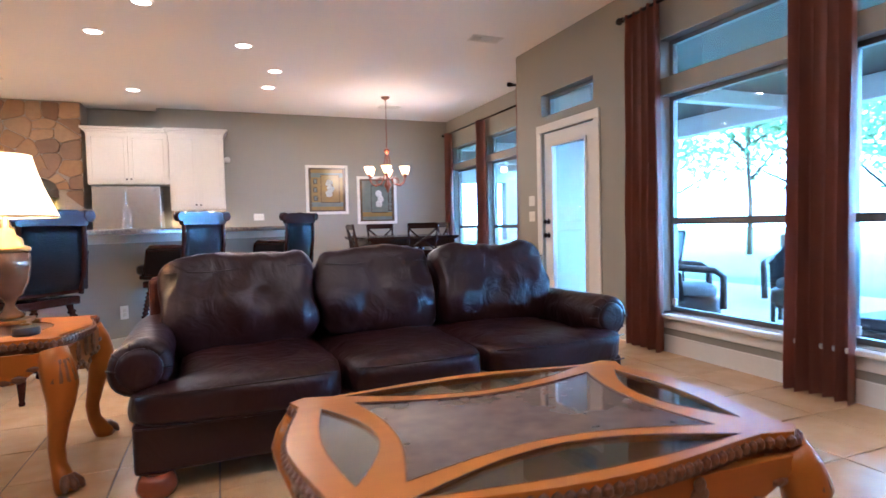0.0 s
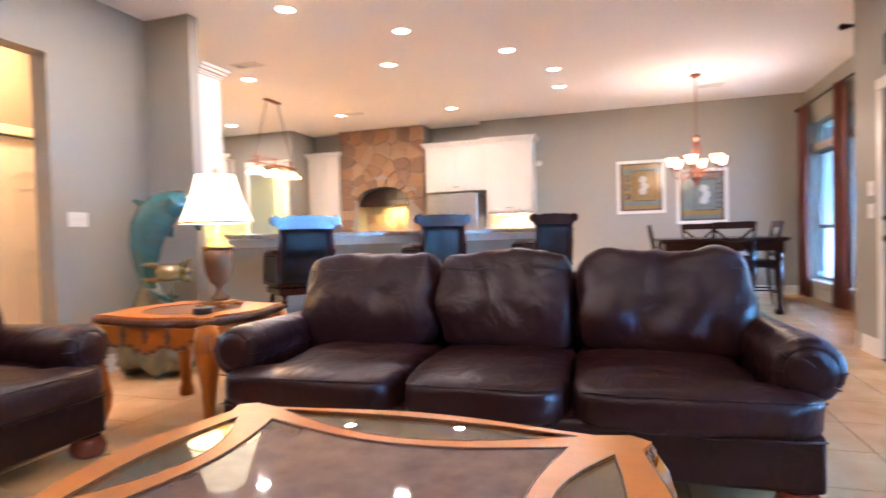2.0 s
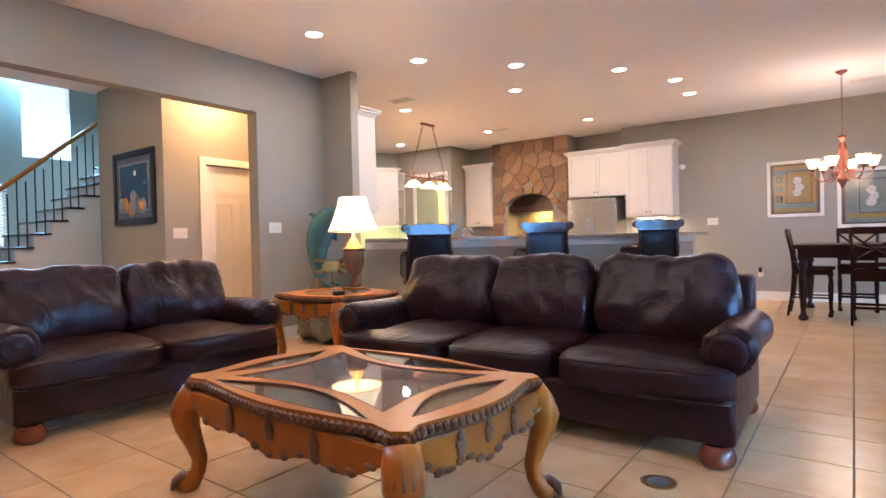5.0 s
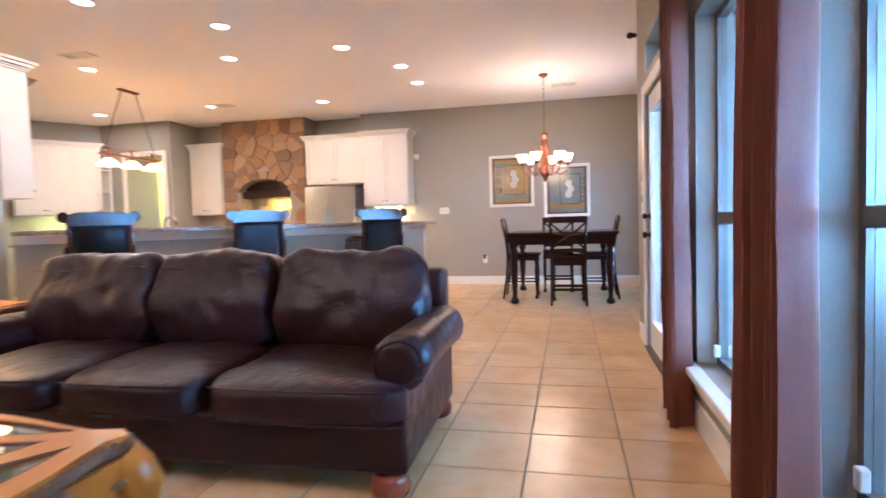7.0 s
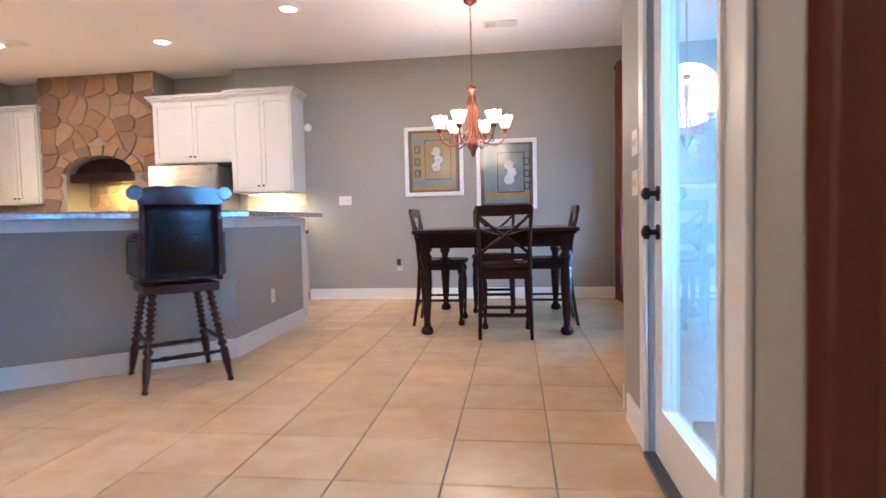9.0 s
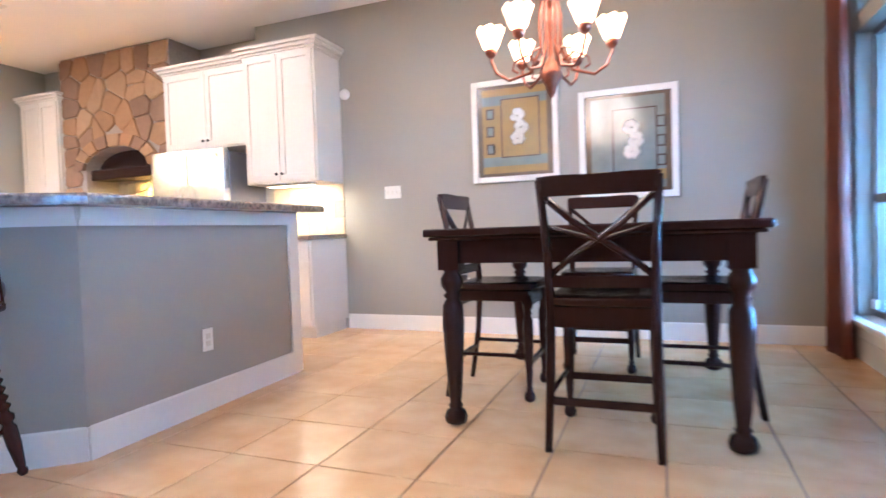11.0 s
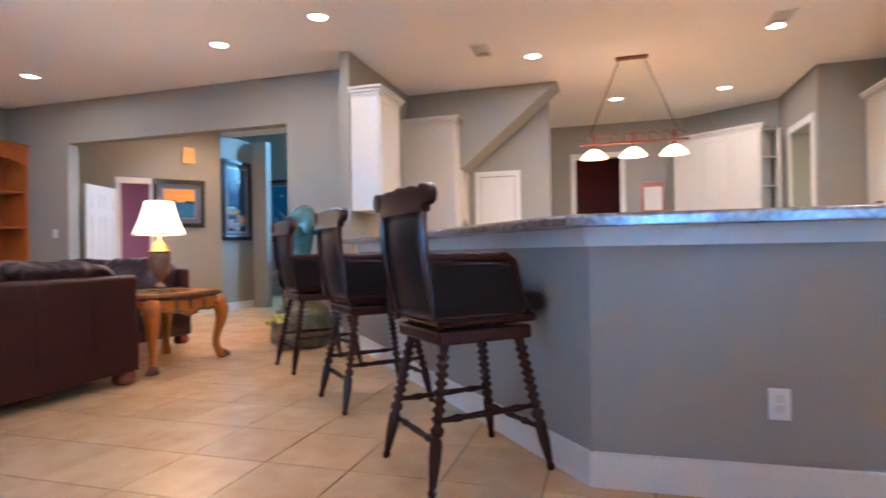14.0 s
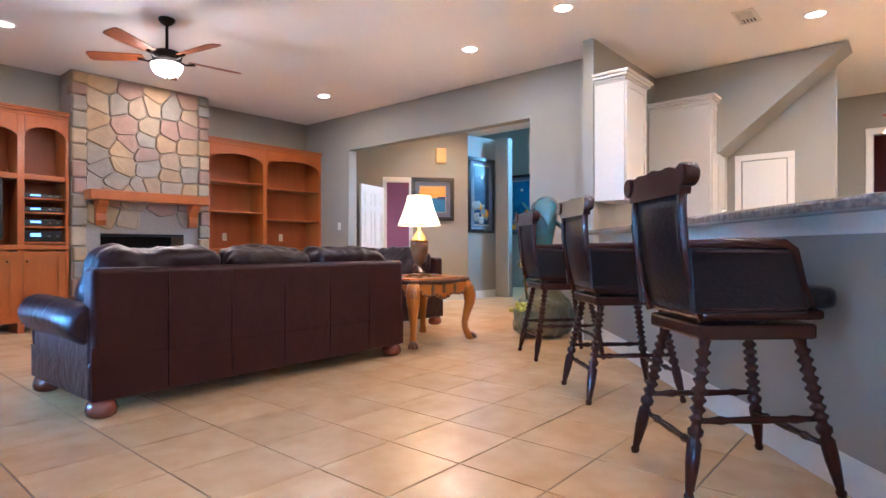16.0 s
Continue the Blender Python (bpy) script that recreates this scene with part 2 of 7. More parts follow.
def wall_with_holes(along, fixed0, fixed1, a0, a1, z0, z1, holes):
    """A wall slab between two planes, cut by rectangular holes (a0, a1, z0, z1)."""
    bm = bmesh.new()
    cuts_a = sorted({a0, a1, *[h[0] for h in holes], *[h[1] for h in holes]})
    cuts_z = sorted({z0, z1, *[h[2] for h in holes], *[h[3] for h in holes]})
    for i in range(len(cuts_a) - 1):
        run = None
        for j in range(len(cuts_z) - 1):
            ca, cz = (cuts_a[i] + cuts_a[i + 1]) / 2, (cuts_z[j] + cuts_z[j + 1]) / 2
            if any(h[0] < ca < h[1] and h[2] < cz < h[3] for h in holes):
                continue
            lo, hi = (cuts_a[i], cuts_z[j]), (cuts_a[i + 1], cuts_z[j + 1])
            if along == 'y':
                box(bm, fixed0, lo[0], lo[1], fixed1, hi[0], hi[1])
            else:
                box(bm, lo[0], fixed0, lo[1], hi[0], fixed1, hi[1])
    bmesh.ops.remove_doubles(bm, verts=bm.verts[:], dist=0.0005)
    seen, dead = {}, set()
    for f in bm.faces:
        key = tuple(sorted(v.index for v in f.verts))
        c = f.calc_center_median()
        key = (round(c.x, 3), round(c.y, 3), round(c.z, 3))
        if key in seen:
            dead.add(f)
            dead.add(seen[key])
        seen[key] = f
    bmesh.ops.delete(bm, geom=list(dead), context='FACES_ONLY')
    return bm


def angled_wall(p, q, thick, z0, z1):
    """A wall from p to q (x, y); its thickness lies to the right of that way."""
    d = Vector((q[0] - p[0], q[1] - p[1])).normalized()
    nx, ny = d.y * thick, -d.x * thick
    return prism([p, q, (q[0] + nx, q[1] + ny), (p[0] + nx, p[1] + ny)], z0, z1)

# ---------------- large structure ----------------
EX = 3.085          # inner face of the window wall
DX = 3.87           # inner face of the dining window wall
NY = 9.735          # inner face of the picture wall
WX = -2.905         # inner face of the wall with the wide opening
SY = -1.30          # inner face of the fireplace wall

WIN1, WIN2 = (2.09, 3.27), (0.69, 1.86)
DW1, DW2 = (8.38, 9.43), (6.95, 8.0)
structure("wall_east", wall_with_holes('y', EX, EX + 0.18, SY - 0.2, 5.47, 0, H, [
    (WIN1[0], WIN1[1], 0.32, 2.08), (WIN1[0], WIN1[1], 2.22, 2.53), (WIN2[0], WIN2[1], 0.32, 2.08), (WIN2[0], WIN2[1], 2.22, 2.53),
    (4.13, 5.07, 0, 2.065), (4.15, 5.07, 2.24, 2.48)]), WALL, "taupe painted wall with tall windows and patio door")
structure("wall_return", box(bmesh.new(), EX + 0.002, 5.472, 0, DX + 0.18, 5.62, H), WALL, "taupe painted return wall beside the dining nook")
structure("wall_dining", wall_with_holes('y', DX, DX + 0.18, 5.622, NY + 0.18, 0, H, [
    (DW1[0], DW1[1], 0.27, 2.1), (DW1[0], DW1[1], 2.21, 2.52), (DW2[0], DW2[1], 0.27, 2.1), (DW2[0], DW2[1], 2.21, 2.52)]), WALL,
    "taupe painted dining wall with two tall windows")
structure("wall_north", box(bmesh.new(), -1.15, NY, 0, DX - 0.002, NY + 0.5, H), WALL, "taupe painted wall with two framed prints")
structure("wall_north_recess", box(bmesh.new(), -2.16, 10.02, 0, -1.152, 10.2, H), WALL, "taupe painted recess wall behind the refrigerator")
structure("wall_north_pantry", box(bmesh.new(), -4.55, 9.85, 0, -3.85, 10.0, H), WALL, "taupe painted wall behind the tall cabinet")
structure("wall_kitchen_north", wall_with_holes('x', 9.05, 9.85, -6.03, -4.55, 0, H, [(-5.5, -4.72, 0, 2.45)]), WALL, "taupe painted kitchen wall with a doorway")
structure("wall_kitchen_angle", angled_wall((-6.85, 7.9), (-6.03, 9.05), -0.15, 0, H), WALL, "taupe painted angled kitchen wall")
structure("wall_kitchen_west", wall_with_holes('y', -7.0, -6.85, 4.0, 7.9, 0, H, [(6.22, 6.93, 0, 2.5)]), WALL, "taupe painted kitchen wall with a doorway")
structure("wall_stair", wall_with_holes('y', -4.75, -4.62, 4.2, 6.0, 0, H, []), WALL, "taupe painted wall under the stairs")
structure("wall_stub", box(bmesh.new(), -4.62, 4.08, 0, -2.42, 4.19, H), WALL, "taupe painted stub wall between hall and kitchen")
structure("wall_west", wall_with_holes('y', WX - 0.16, WX, SY - 0.2, 4.08, 0, H, [(-0.19, 3.146, 0, 2.5)]), WALL, "taupe painted wall with a wide cased opening")
structure("wall_south", box(bmesh.new(), WX, SY - 0.2, 0, EX, SY, H), WALL, "taupe painted fireplace wall")

# sloped underside of the stairs over the kitchen
structure("stair_soffit", prism([(4.19, 1.45), (6.15, 3.05), (4.19, 3.05)], -4.62, -4.15, m=Matrix(((0, 0, 1, 0), (1, 0, 0, 0), (0, 1, 0, 0), (0, 0, 0, 1)))), WALL,
          "taupe painted sloped soffit under the stairs", "soffit")

# hall and foyer
DARKRED_EARLY = material("deep_red_paint", (0.22, 0.018, 0.012), 0.6, grain=60, amount=0.05)
structure("wall_hall_west", wall_with_holes('y', -4.0, -3.88, 2.62, 4.08, 0, H, [(3.12, 3.93, 0, 2.03)]), WALL, "taupe painted hall wall with a closed door")
structure("wall_hall_angle", box(bmesh.new(), -5.5, 2.62, 0, -4.0, 2.74, H), WALL, "taupe painted hall wall with a framed blue print")
structure("wall_hall_picture", angled_wall((-4.43, -0.235), (-5.2, 0.42), -0.14, 0, H), WALL, "taupe painted angled hall wall with a framed sunset print")
structure("wall_hall_header", angled_wall((-4.02, -0.585), (-4.43, -0.235), -0.14, 2.14, H), WALL, "taupe painted wall over the hall doorway")
structure("wall_hall_corner", angled_wall((-3.07, -1.393), (-4.02, -0.585), -0.14, 0, H), WALL, "taupe painted angled hall wall beside the doorway")
structure("wall_red_room", angled_wall((-4.6, -2.4), (-6.2, -1.0), -0.1, 0, H), DARKRED_EARLY, "deep red bedroom wall seen through the hall doorway")
structure("wall_hall_niche", angled_wall((-5.2, 0.30), (-6.6, 0.43), -0.14, 0, H), WALL, "taupe painted hall wall with a large framed print")
structure("wall_hall_pier", box(bmesh.new(), -6.24, 0.40, 0, -6.10, 0.70, H), WALL, "taupe painted pier at the end of the hall wall")
structure("wall_foyer_west", wall_with_holes('y', -8.8, -8.65, -2.5, 4.3, 0, 5.4, [(1.9, 2.5, 0.4, 2.15), (2.75, 3.45, 2.6, 4.4)]), WALL, "pale blue-grey foyer wall with tall windows")
structure("wall_foyer_north", box(bmesh.new(), -8.8, 4.3, 0, -4.76, 4.42, 5.4), WALL, "taupe painted stairwell wall")
structure("wall_foyer_south", box(bmesh.new(), -8.8, -2.65, 0, -3.07, -2.5, 5.4), WALL, "taupe painted foyer wall")
structure("hall_ceiling", box(bmesh.new(), -5.6, -2.5, H, WX - 0.16, 4.08, H + 0.15), CEIL, "textured white hall ceiling", "ceiling")
structure("foyer_ceiling", box(bmesh.new(), -8.8, -2.65, 5.4, -3.0, 4.42, 5.5), CEIL, "white foyer ceiling", "ceiling")
structure("foyer_upper_wall", box(bmesh.new(), -5.6, -2.5, H + 0.15, -5.5, 4.3, 5.4), WALL, "taupe painted upper foyer wall")

bm = box(bmesh.new(), WX - 0.159, SY - 0.2, H, DX + 0.18, 10.2, H + 0.12)
box(bm, -7.0, 4.081, H, WX - 0.16, 10.2, H + 0.12)
structure("ceiling", bm, CEIL, "textured off-white ceiling", "ceiling")
structure("floor", box(bmesh.new(), -8.8, -2.65, -0.12, DX + 0.18, 10.2, -0.006), GROUT, "dark grout bed under beige ceramic floor tiles", "floor")

# rooms behind the kitchen and hall doorways
BACKROOM = material("back_room_paint", (0.42, 0.40, 0.16), 0.6, grain=60, amount=0.05)
DARKRED = material("dark_red_room_paint", (0.20, 0.018, 0.012), 0.6, grain=60, amount=0.05)
structure("wall_laundry", wall_with_holes('x', 11.6, 11.75, -6.1, -4.3, 0, H, [(-5.35, -4.85, 0.9, 2.1)]), BACKROOM, "green-yellow painted laundry wall with a small window")
structure("wall_laundry_side", box(bmesh.new(), -6.1, 9.86, 0, -6.0, 11.6, H), BACKROOM, "green-yellow painted laundry side wall")
structure("wall_laundry_side", box(bmesh.new(), -4.5, 10.02, 0, -4.4, 11.6, H), BACKROOM, "green-yellow painted laundry side wall")
structure("laundry_floor", box(bmesh.new(), -6.1, 9.85, -0.12, -4.4, 11.7, 0), GROUT, "dark laundry floor", "floor")
structure("laundry_ceiling", box(bmesh.new(), -6.1, 10.2, H, -4.4, 11.7, H + 0.1), CEIL, "white laundry ceiling", "ceiling")
structure("wall_study", box(bmesh.new(), -9.2, 5.6, 0, -9.1, 7.6, H), DARKRED, "dark brown study wall")
structure("wall_study_side", box(bmesh.new(), -9.1, 5.5, 0, -7.0, 5.6, H), DARKRED, "dark brown study side wall")
structure("wall_study_side", box(bmesh.new(), -9.1, 7.6, 0, -7.0, 7.7, H), DARKRED, "dark brown study side wall")
structure("study_floor", box(bmesh.new(), -9.2, 5.5, -0.12, -7.0, 7.7, 0), GROUT, "dark study floor", "floor")
structure("study_ceiling", box(bmesh.new(), -9.2, 5.5, H, -7.0, 7.7, H + 0.1), CEIL, "white study ceiling", "ceiling")


def baseboard(name, p, q, h=0.14):
    """A white skirting from p to q, standing to the left of that way."""
    d = Vector((q[0] - p[0], q[1] - p[1])).normalized()
    n = (-d.y, d.x)
    out = [p, q, (q[0] + n[0] * 0.016, q[1] + n[1] * 0.016), (p[0] + n[0] * 0.016, p[1] + n[1] * 0.016)]
    bm = prism(out, 0, h)
    bmesh.ops.bevel(bm, geom=[e for e in bm.edges if all(v.co.z > h - 0.001 for v in e.verts)], offset=0.006, segments=2, affect='EDGES')
    return structure(name, bm, WHITE, "white painted baseboard", "baseboard")


for p, q in (((EX, -1.2), (EX, 4.04)), ((EX, 5.15), (EX, 5.47)), ((EX, 5.62), (DX, 5.62)), ((DX, 5.64), (DX, NY)), ((DX, NY), (-0.16, NY)),
             ((WX, 4.08), (WX, 3.146)), ((WX, -0.19), (WX, -0.85)), ((-3.88, 4.06), (-3.88, 4.01)), ((-3.88, 3.04), (-3.88, 2.62)), ((-3.9, 2.62), (-5.5, 2.62)),
             ((-5.2, 0.42), (-4.45, -0.218)), ((-6.5, 0.42), (-5.27, 0.30)), ((-2.42, 4.08), (-2.91, 4.08))):
    baseboard("baseboard", p, q)


# ---------------- windows and doors ----------------
FRAME = material("bronze_window_frame", (0.20, 0.19, 0.17), 0.4, 0.4, grain=30, amount=0.08)


def window(name, x, y0, y1, z0, z1, rail=None, sill=False):
    w = thing(name, pose(x, (y0 + y1) / 2, z0), "tall window with a pale metal frame and clear glass", "window", kind="structure")
    hy, h, fx = (y1 - y0) / 2, z1 - z0, 0.115
    bm = bmesh.new()
    t = 0.035
    box(bm, fx - 0.02, -hy, 0, fx + 0.03, hy, t)
    box(bm, fx - 0.02, -hy, h - t, fx + 0.03, hy, h)
    box(bm, fx - 0.02, -hy, t, fx + 0.03, -hy + t, h - t)
    box(bm, fx - 0.02, hy - t, t, fx + 0.03, hy, h - t)
    part("window_frame", bm, FRAME, w)
    if rail:
        part("meeting_rail", soft_box(fx - 0.028, -hy + t, rail - z0 - 0.028, fx + 0.034, hy - t, rail - z0 + 0.028, 0.006), FRAME, w)
        for s in (-1, 1):
            part("sash_lock", soft_box(fx - 0.05, s * (hy - 0.06) - 0.018, 0.05, fx - 0.021, s * (hy - 0.06) + 0.018, 0.11, 0.006), WHITE, w, "white plastic sash latch")
        panes = [(t, rail - z0 - 0.028), (rail - z0 + 0.028, h - t)]
    else:
        panes = [(t, h - t)]
    for a, b in panes:
        g = part("pane", box(bmesh.new(), fx, -hy + t, a, fx + 0.005, hy - t, b), GLASS, w)
        g.visible_shadow = False
    if sill:
        part("window_sill", soft_box(-0.07, -hy - 0.07, -0.035, fx - 0.021, hy + 0.07, -0.002, 0.008), WHITE, w, "white painted wooden sill")
        part("apron", soft_box(-0.018, -hy - 0.04, -0.125, -0.001, hy + 0.04, -0.036, 0.005), WHITE, w)
    return w


window("window_1", EX, WIN1[0], WIN1[1], 0.32, 2.08, 1.065, True)
window("window_2", EX, WIN1[0], WIN1[1], 2.22, 2.53)
window("window_3", EX, WIN2[0], WIN2[1], 0.32, 2.08, 1.065, True)
window("window_4", EX, WIN2[0], WIN2[1], 2.22, 2.53)
window("window_5", DX, DW1[0], DW1[1], 0.27, 2.1, 1.03, True)
window("window_6", DX, DW1[0], DW1[1], 2.21, 2.52)
window("window_7", DX, DW2[0], DW2[1], 0.27, 2.1, 1.03, True)
window("window_8", DX, DW2[0], DW2[1], 2.21, 2.52)
window("window_9", EX, 4.15, 5.07, 2.24, 2.48)


def casing(parent, y0, y1, h, x=0.0, w=0.085, t=0.02):
    """Door trim around an opening in a wall that faces -x, in the parent's frame."""
    part("casing", soft_box(x - t, y0 - w, 0, x - 0.001, y0, h, 0.005), WHITE, parent)
    part("casing", soft_box(x - t, y1, 0, x - 0.001, y1 + w, h, 0.005), WHITE, parent)
    part("casing", soft_box(x - t - 0.003, y0 - w, h + 0.001, x - 0.001, y1 + w, h + w, 0.005), WHITE, parent)


door = thing("door_1", pose(EX, 4.60, 0) @ Matrix.Diagonal((1, 1, 1.017, 1)), "white patio door with full glass pane and bronze knob, closed", "door", kind="structure")
casing(door, -0.47, 0.47, 2.03)
bm = bmesh.new()
for a in ((-0.45, 0.01, -0.29, 2.02), (0.29, 0.01, 0.45, 2.02)):
    box(bm, 0.02, a[0], a[1], 0.065, a[2], a[3])
box(bm, 0.02, -0.29, 0.01, 0.065, 0.29, 0.24)
box(bm, 0.02, -0.29, 1.87, 0.065, 0.29, 2.02)
part("leaf", bm, WHITE, door)
bm = bmesh.new()
for a in ((-0.315, 0.215, -0.29, 1.895), (0.29, 0.215, 0.315, 1.895), (-0.29, 0.215, 0.29, 0.24), (-0.29, 1.87, 0.29, 1.895)):
    box(bm, 0.008, a[0], a[1], 0.0195, a[2], a[3])
part("glazing_bead", bm, WHITE, door)
pane = part("pane", box(bmesh.new(), 0.04, -0.29, 0.24, 0.046, 0.29, 1.87), GLASS, door)
pane.visible_shadow = False
part("threshold", soft_box(-0.03, -0.46, 0.0, 0.16, 0.46, 0.018, 0.004), BLACK, door, "dark metal threshold")
for z, r in ((0.92, 0.028), (1.07, 0.024)):
    m = pose(0.02, 0.385, z, 0, -90, 0)
    part("knob" if z < 1 else "deadbolt", lathe([(0.03, 0), (0.03, 0.008), (0.011, 0.012), (0.011, 0.03), (r, 0.04), (r, 0.055), (0.012, 0.066)], 16, m=m), IRON, door, "dark bronze knob")
for z in (0.25, 1.05, 1.8):
    part("hinge", soft_box(0.004, -0.468, z, 0.019, -0.452, z + 0.09, 0.003), COPPER, door, "brass hinge")


def panel_door(name, m, label, open_angle=0.0, width=0.79, knob_side=1, h=2.02):
    """A six-panel white door; local x is along its width from the hinge, its face looks to -y."""
    d = thing(name, m, label, "door", kind="structure")
    part("leaf", soft_box(0, 0, 0.01, width, 0.036, h, 0.003), WHITE, d)
    stile = min(0.11, width * 0.14)
    pw = (width - 3 * stile) / 2
    for i in range(2):
        for z0, z1 in ((0.22, 0.85), (0.98, 1.58), (1.68, 1.90)):
            x0 = stile + i * (pw + stile)
            for y in (-0.007, 0.037):
                bm = bmesh.new()
                for a in ((x0, z0, x0 + pw, z0 + 0.014), (x0, z1 - 0.014, x0 + pw, z1), (x0, z0 + 0.014, x0 + 0.014, z1 - 0.014), (x0 + pw - 0.014, z0 + 0.014, x0 + pw, z1 - 0.014)):
                    box(bm, a[0], y, a[1], a[2], y + 0.006, a[3])
                part("panel_moulding", bm, WHITE, d)
                part("panel", soft_box(x0 + 0.035, y + 0.001, z0 + 0.035, x0 + pw - 0.035, y + 0.006, z1 - 0.035, 0.003), WHITE, d)
    for s in (-1, 1):
        mm = pose(width - 0.065, 0.018 + s * 0.018, 0.93, -90 * s, 0, 0)
        part("knob", lathe([(0.028, 0), (0.028, 0.006), (0.01, 0.01), (0.01, 0.03), (0.027, 0.04), (0.027, 0.055), (0.01, 0.064)], 14, m=mm), IRON, d, "dark bronze knob")
    return d


panel_door("door_2", pose(-3.90, 3.13, 0, 0, 0, 90), "white six-panel hall door with dark knob, closed")
holder = thing("door_trim", pose(-3.88, 3.525, 0, 0, 0, 180), "white painted door casing in the hall", "door casing", kind="structure")
casing(holder, -0.405, 0.405, 2.03)


def plate(name, m, w, h, slots, label, category):
    p = thing(name, m, label, category)
    part("cover_plate", soft_box(-w / 2, -0.006, -h / 2, w / 2, -0.0005, h / 2, 0.002), WHITE, p)
    for sx, sz, sw, sh in slots:
        part("rocker" if category == "switch" else "socket", soft_box(sx - sw / 2, -0.010, sz - sh / 2, sx + sw / 2, -0.0065, sz + sh / 2, 0.0015), CABINET, p)
    return p


TRIPLE = [(-0.046, 0, 0.012, 0.03), (0, 0, 0.012, 0.03), (0.046, 0, 0.012, 0.03)]
DOUBLE = [(-0.023, 0, 0.012, 0.03), (0.023, 0, 0.012, 0.03)]
SOCKET = [(0, 0.02, 0.03, 0.028), (0, -0.02, 0.03, 0.028)]
plate("light_switch", pose(0.352, NY, 1.288), 0.165, 0.115, TRIPLE, "white triple light switch plate on the taupe wall", "switch")
plate("light_switch", pose(WX, 3.35, 1.255, 0, 0, 90), 0.165, 0.115, TRIPLE, "white triple light switch plate beside the wide opening", "switch")
plate("light_switch", pose(-3.88, 2.79, 1.22, 0, 0, 90), 0.165, 0.115, TRIPLE, "white light switch plate on the hall wall", "switch")
plate("light_switch", pose(WX, -0.42, 1.30, 0, 0, 90), 0.075, 0.115, [(0, 0, 0.012, 0.03)], "white single light switch plate near the bookcase", "switch")
for z in (1.33, 1.15):
    plate("light_switch", pose(EX, 5.30, z, 0, 0, -90), 0.12, 0.115, DOUBLE, "white light switch plate beside the patio door", "switch")
plate("wall_outlet", pose(1.05, NY, 0.43), 0.075, 0.115, SOCKET, "white wall outlet with a dark plug-in below the prints", "outlet")
single("plug_in_freshener", soft_box(1.02, NY - 0.05, 0.44, 1.07, NY - 0.0105, 0.52, 0.01), BLACK, "small dark plug-in device in the wall outlet", "plug-in device")

# ---------------- the bar ----------------
BEND, BEND_END = (0.425, 6.645), (0.385, 8.16)
DEND = (-2.42, 4.266)
ux, uy = -0.7673, -0.6413                  # along the bar's angled front, away from the bend
bar_shape = [BEND_END, BEND, DEND, (DEND[0] - 0.02, DEND[1] + 0.16), (0.29, 6.76), (0.26, 8.16)]
structure("bar_wall", prism(bar_shape, 0, 1.03), WALL, "taupe painted angled breakfast bar wall", "bar")
top_shape = [(0.555, 8.27), (0.60, 6.57), (0.47 + 3.6 * ux, 6.44 + 3.6 * uy), (DEND[0] + 0.02, DEND[1] + 0.30), (0.16, 6.83), (0.12, 8.27)]
single("granite_countertop", prism(top_shape, 1.066, 1.110, bevel=0.014), GRANITE, "speckled brown granite bar top on the breakfast bar", "countertop")
baseboard("baseboard", BEND_END, BEND, 0.145)
baseboard("baseboard", BEND, (DEND[0] + 0.05, DEND[1] + 0.042), 0.145)
trim = thing("bar_trim", pose(0, 0, 0), "white moulding under the granite bar top", "trim", kind="structure")
for p, q, nn in ((BEND_END, BEND, (1, 0)), (BEND, DEND, (-uy, ux))):
    for z0, z1, t in ((0.985, 1.005, 0.012), (1.005, 1.018, 0.02), (1.018, 1.064, 0.026)):
        nx, ny = (1, 0) if nn == (1, 0) else (-uy, ux)
        e = 0.012 if nn == (1, 0) else 0.0
        part("moulding", prism([p, q, (q[0] + nx * t, q[1] + ny * t), (p[0] + nx * t, p[1] + ny * t)], z0, z1), WHITE, trim)
part("end_post", soft_box(0.25, 8.08, 0.0, 0.402, 8.18, 1.064, 0.006), WHITE, trim, "white painted end post")
plate("wall_outlet", pose(0.409, 7.335, 0.375, 0, 0, 91.5), 0.075, 0.12, SOCKET, "white wall outlet on the breakfast bar", "outlet")
bx, by = BEND[0] + 2.0 * ux, BEND[1] + 2.0 * uy
plate("wall_outlet", pose(bx - uy * 0.001, by + ux * 0.001, 0.365, 0, 0, math.degrees(math.atan2(-uy, -ux))), 0.075, 0.12, SOCKET, "white wall outlet on the angled bar front", "outlet")

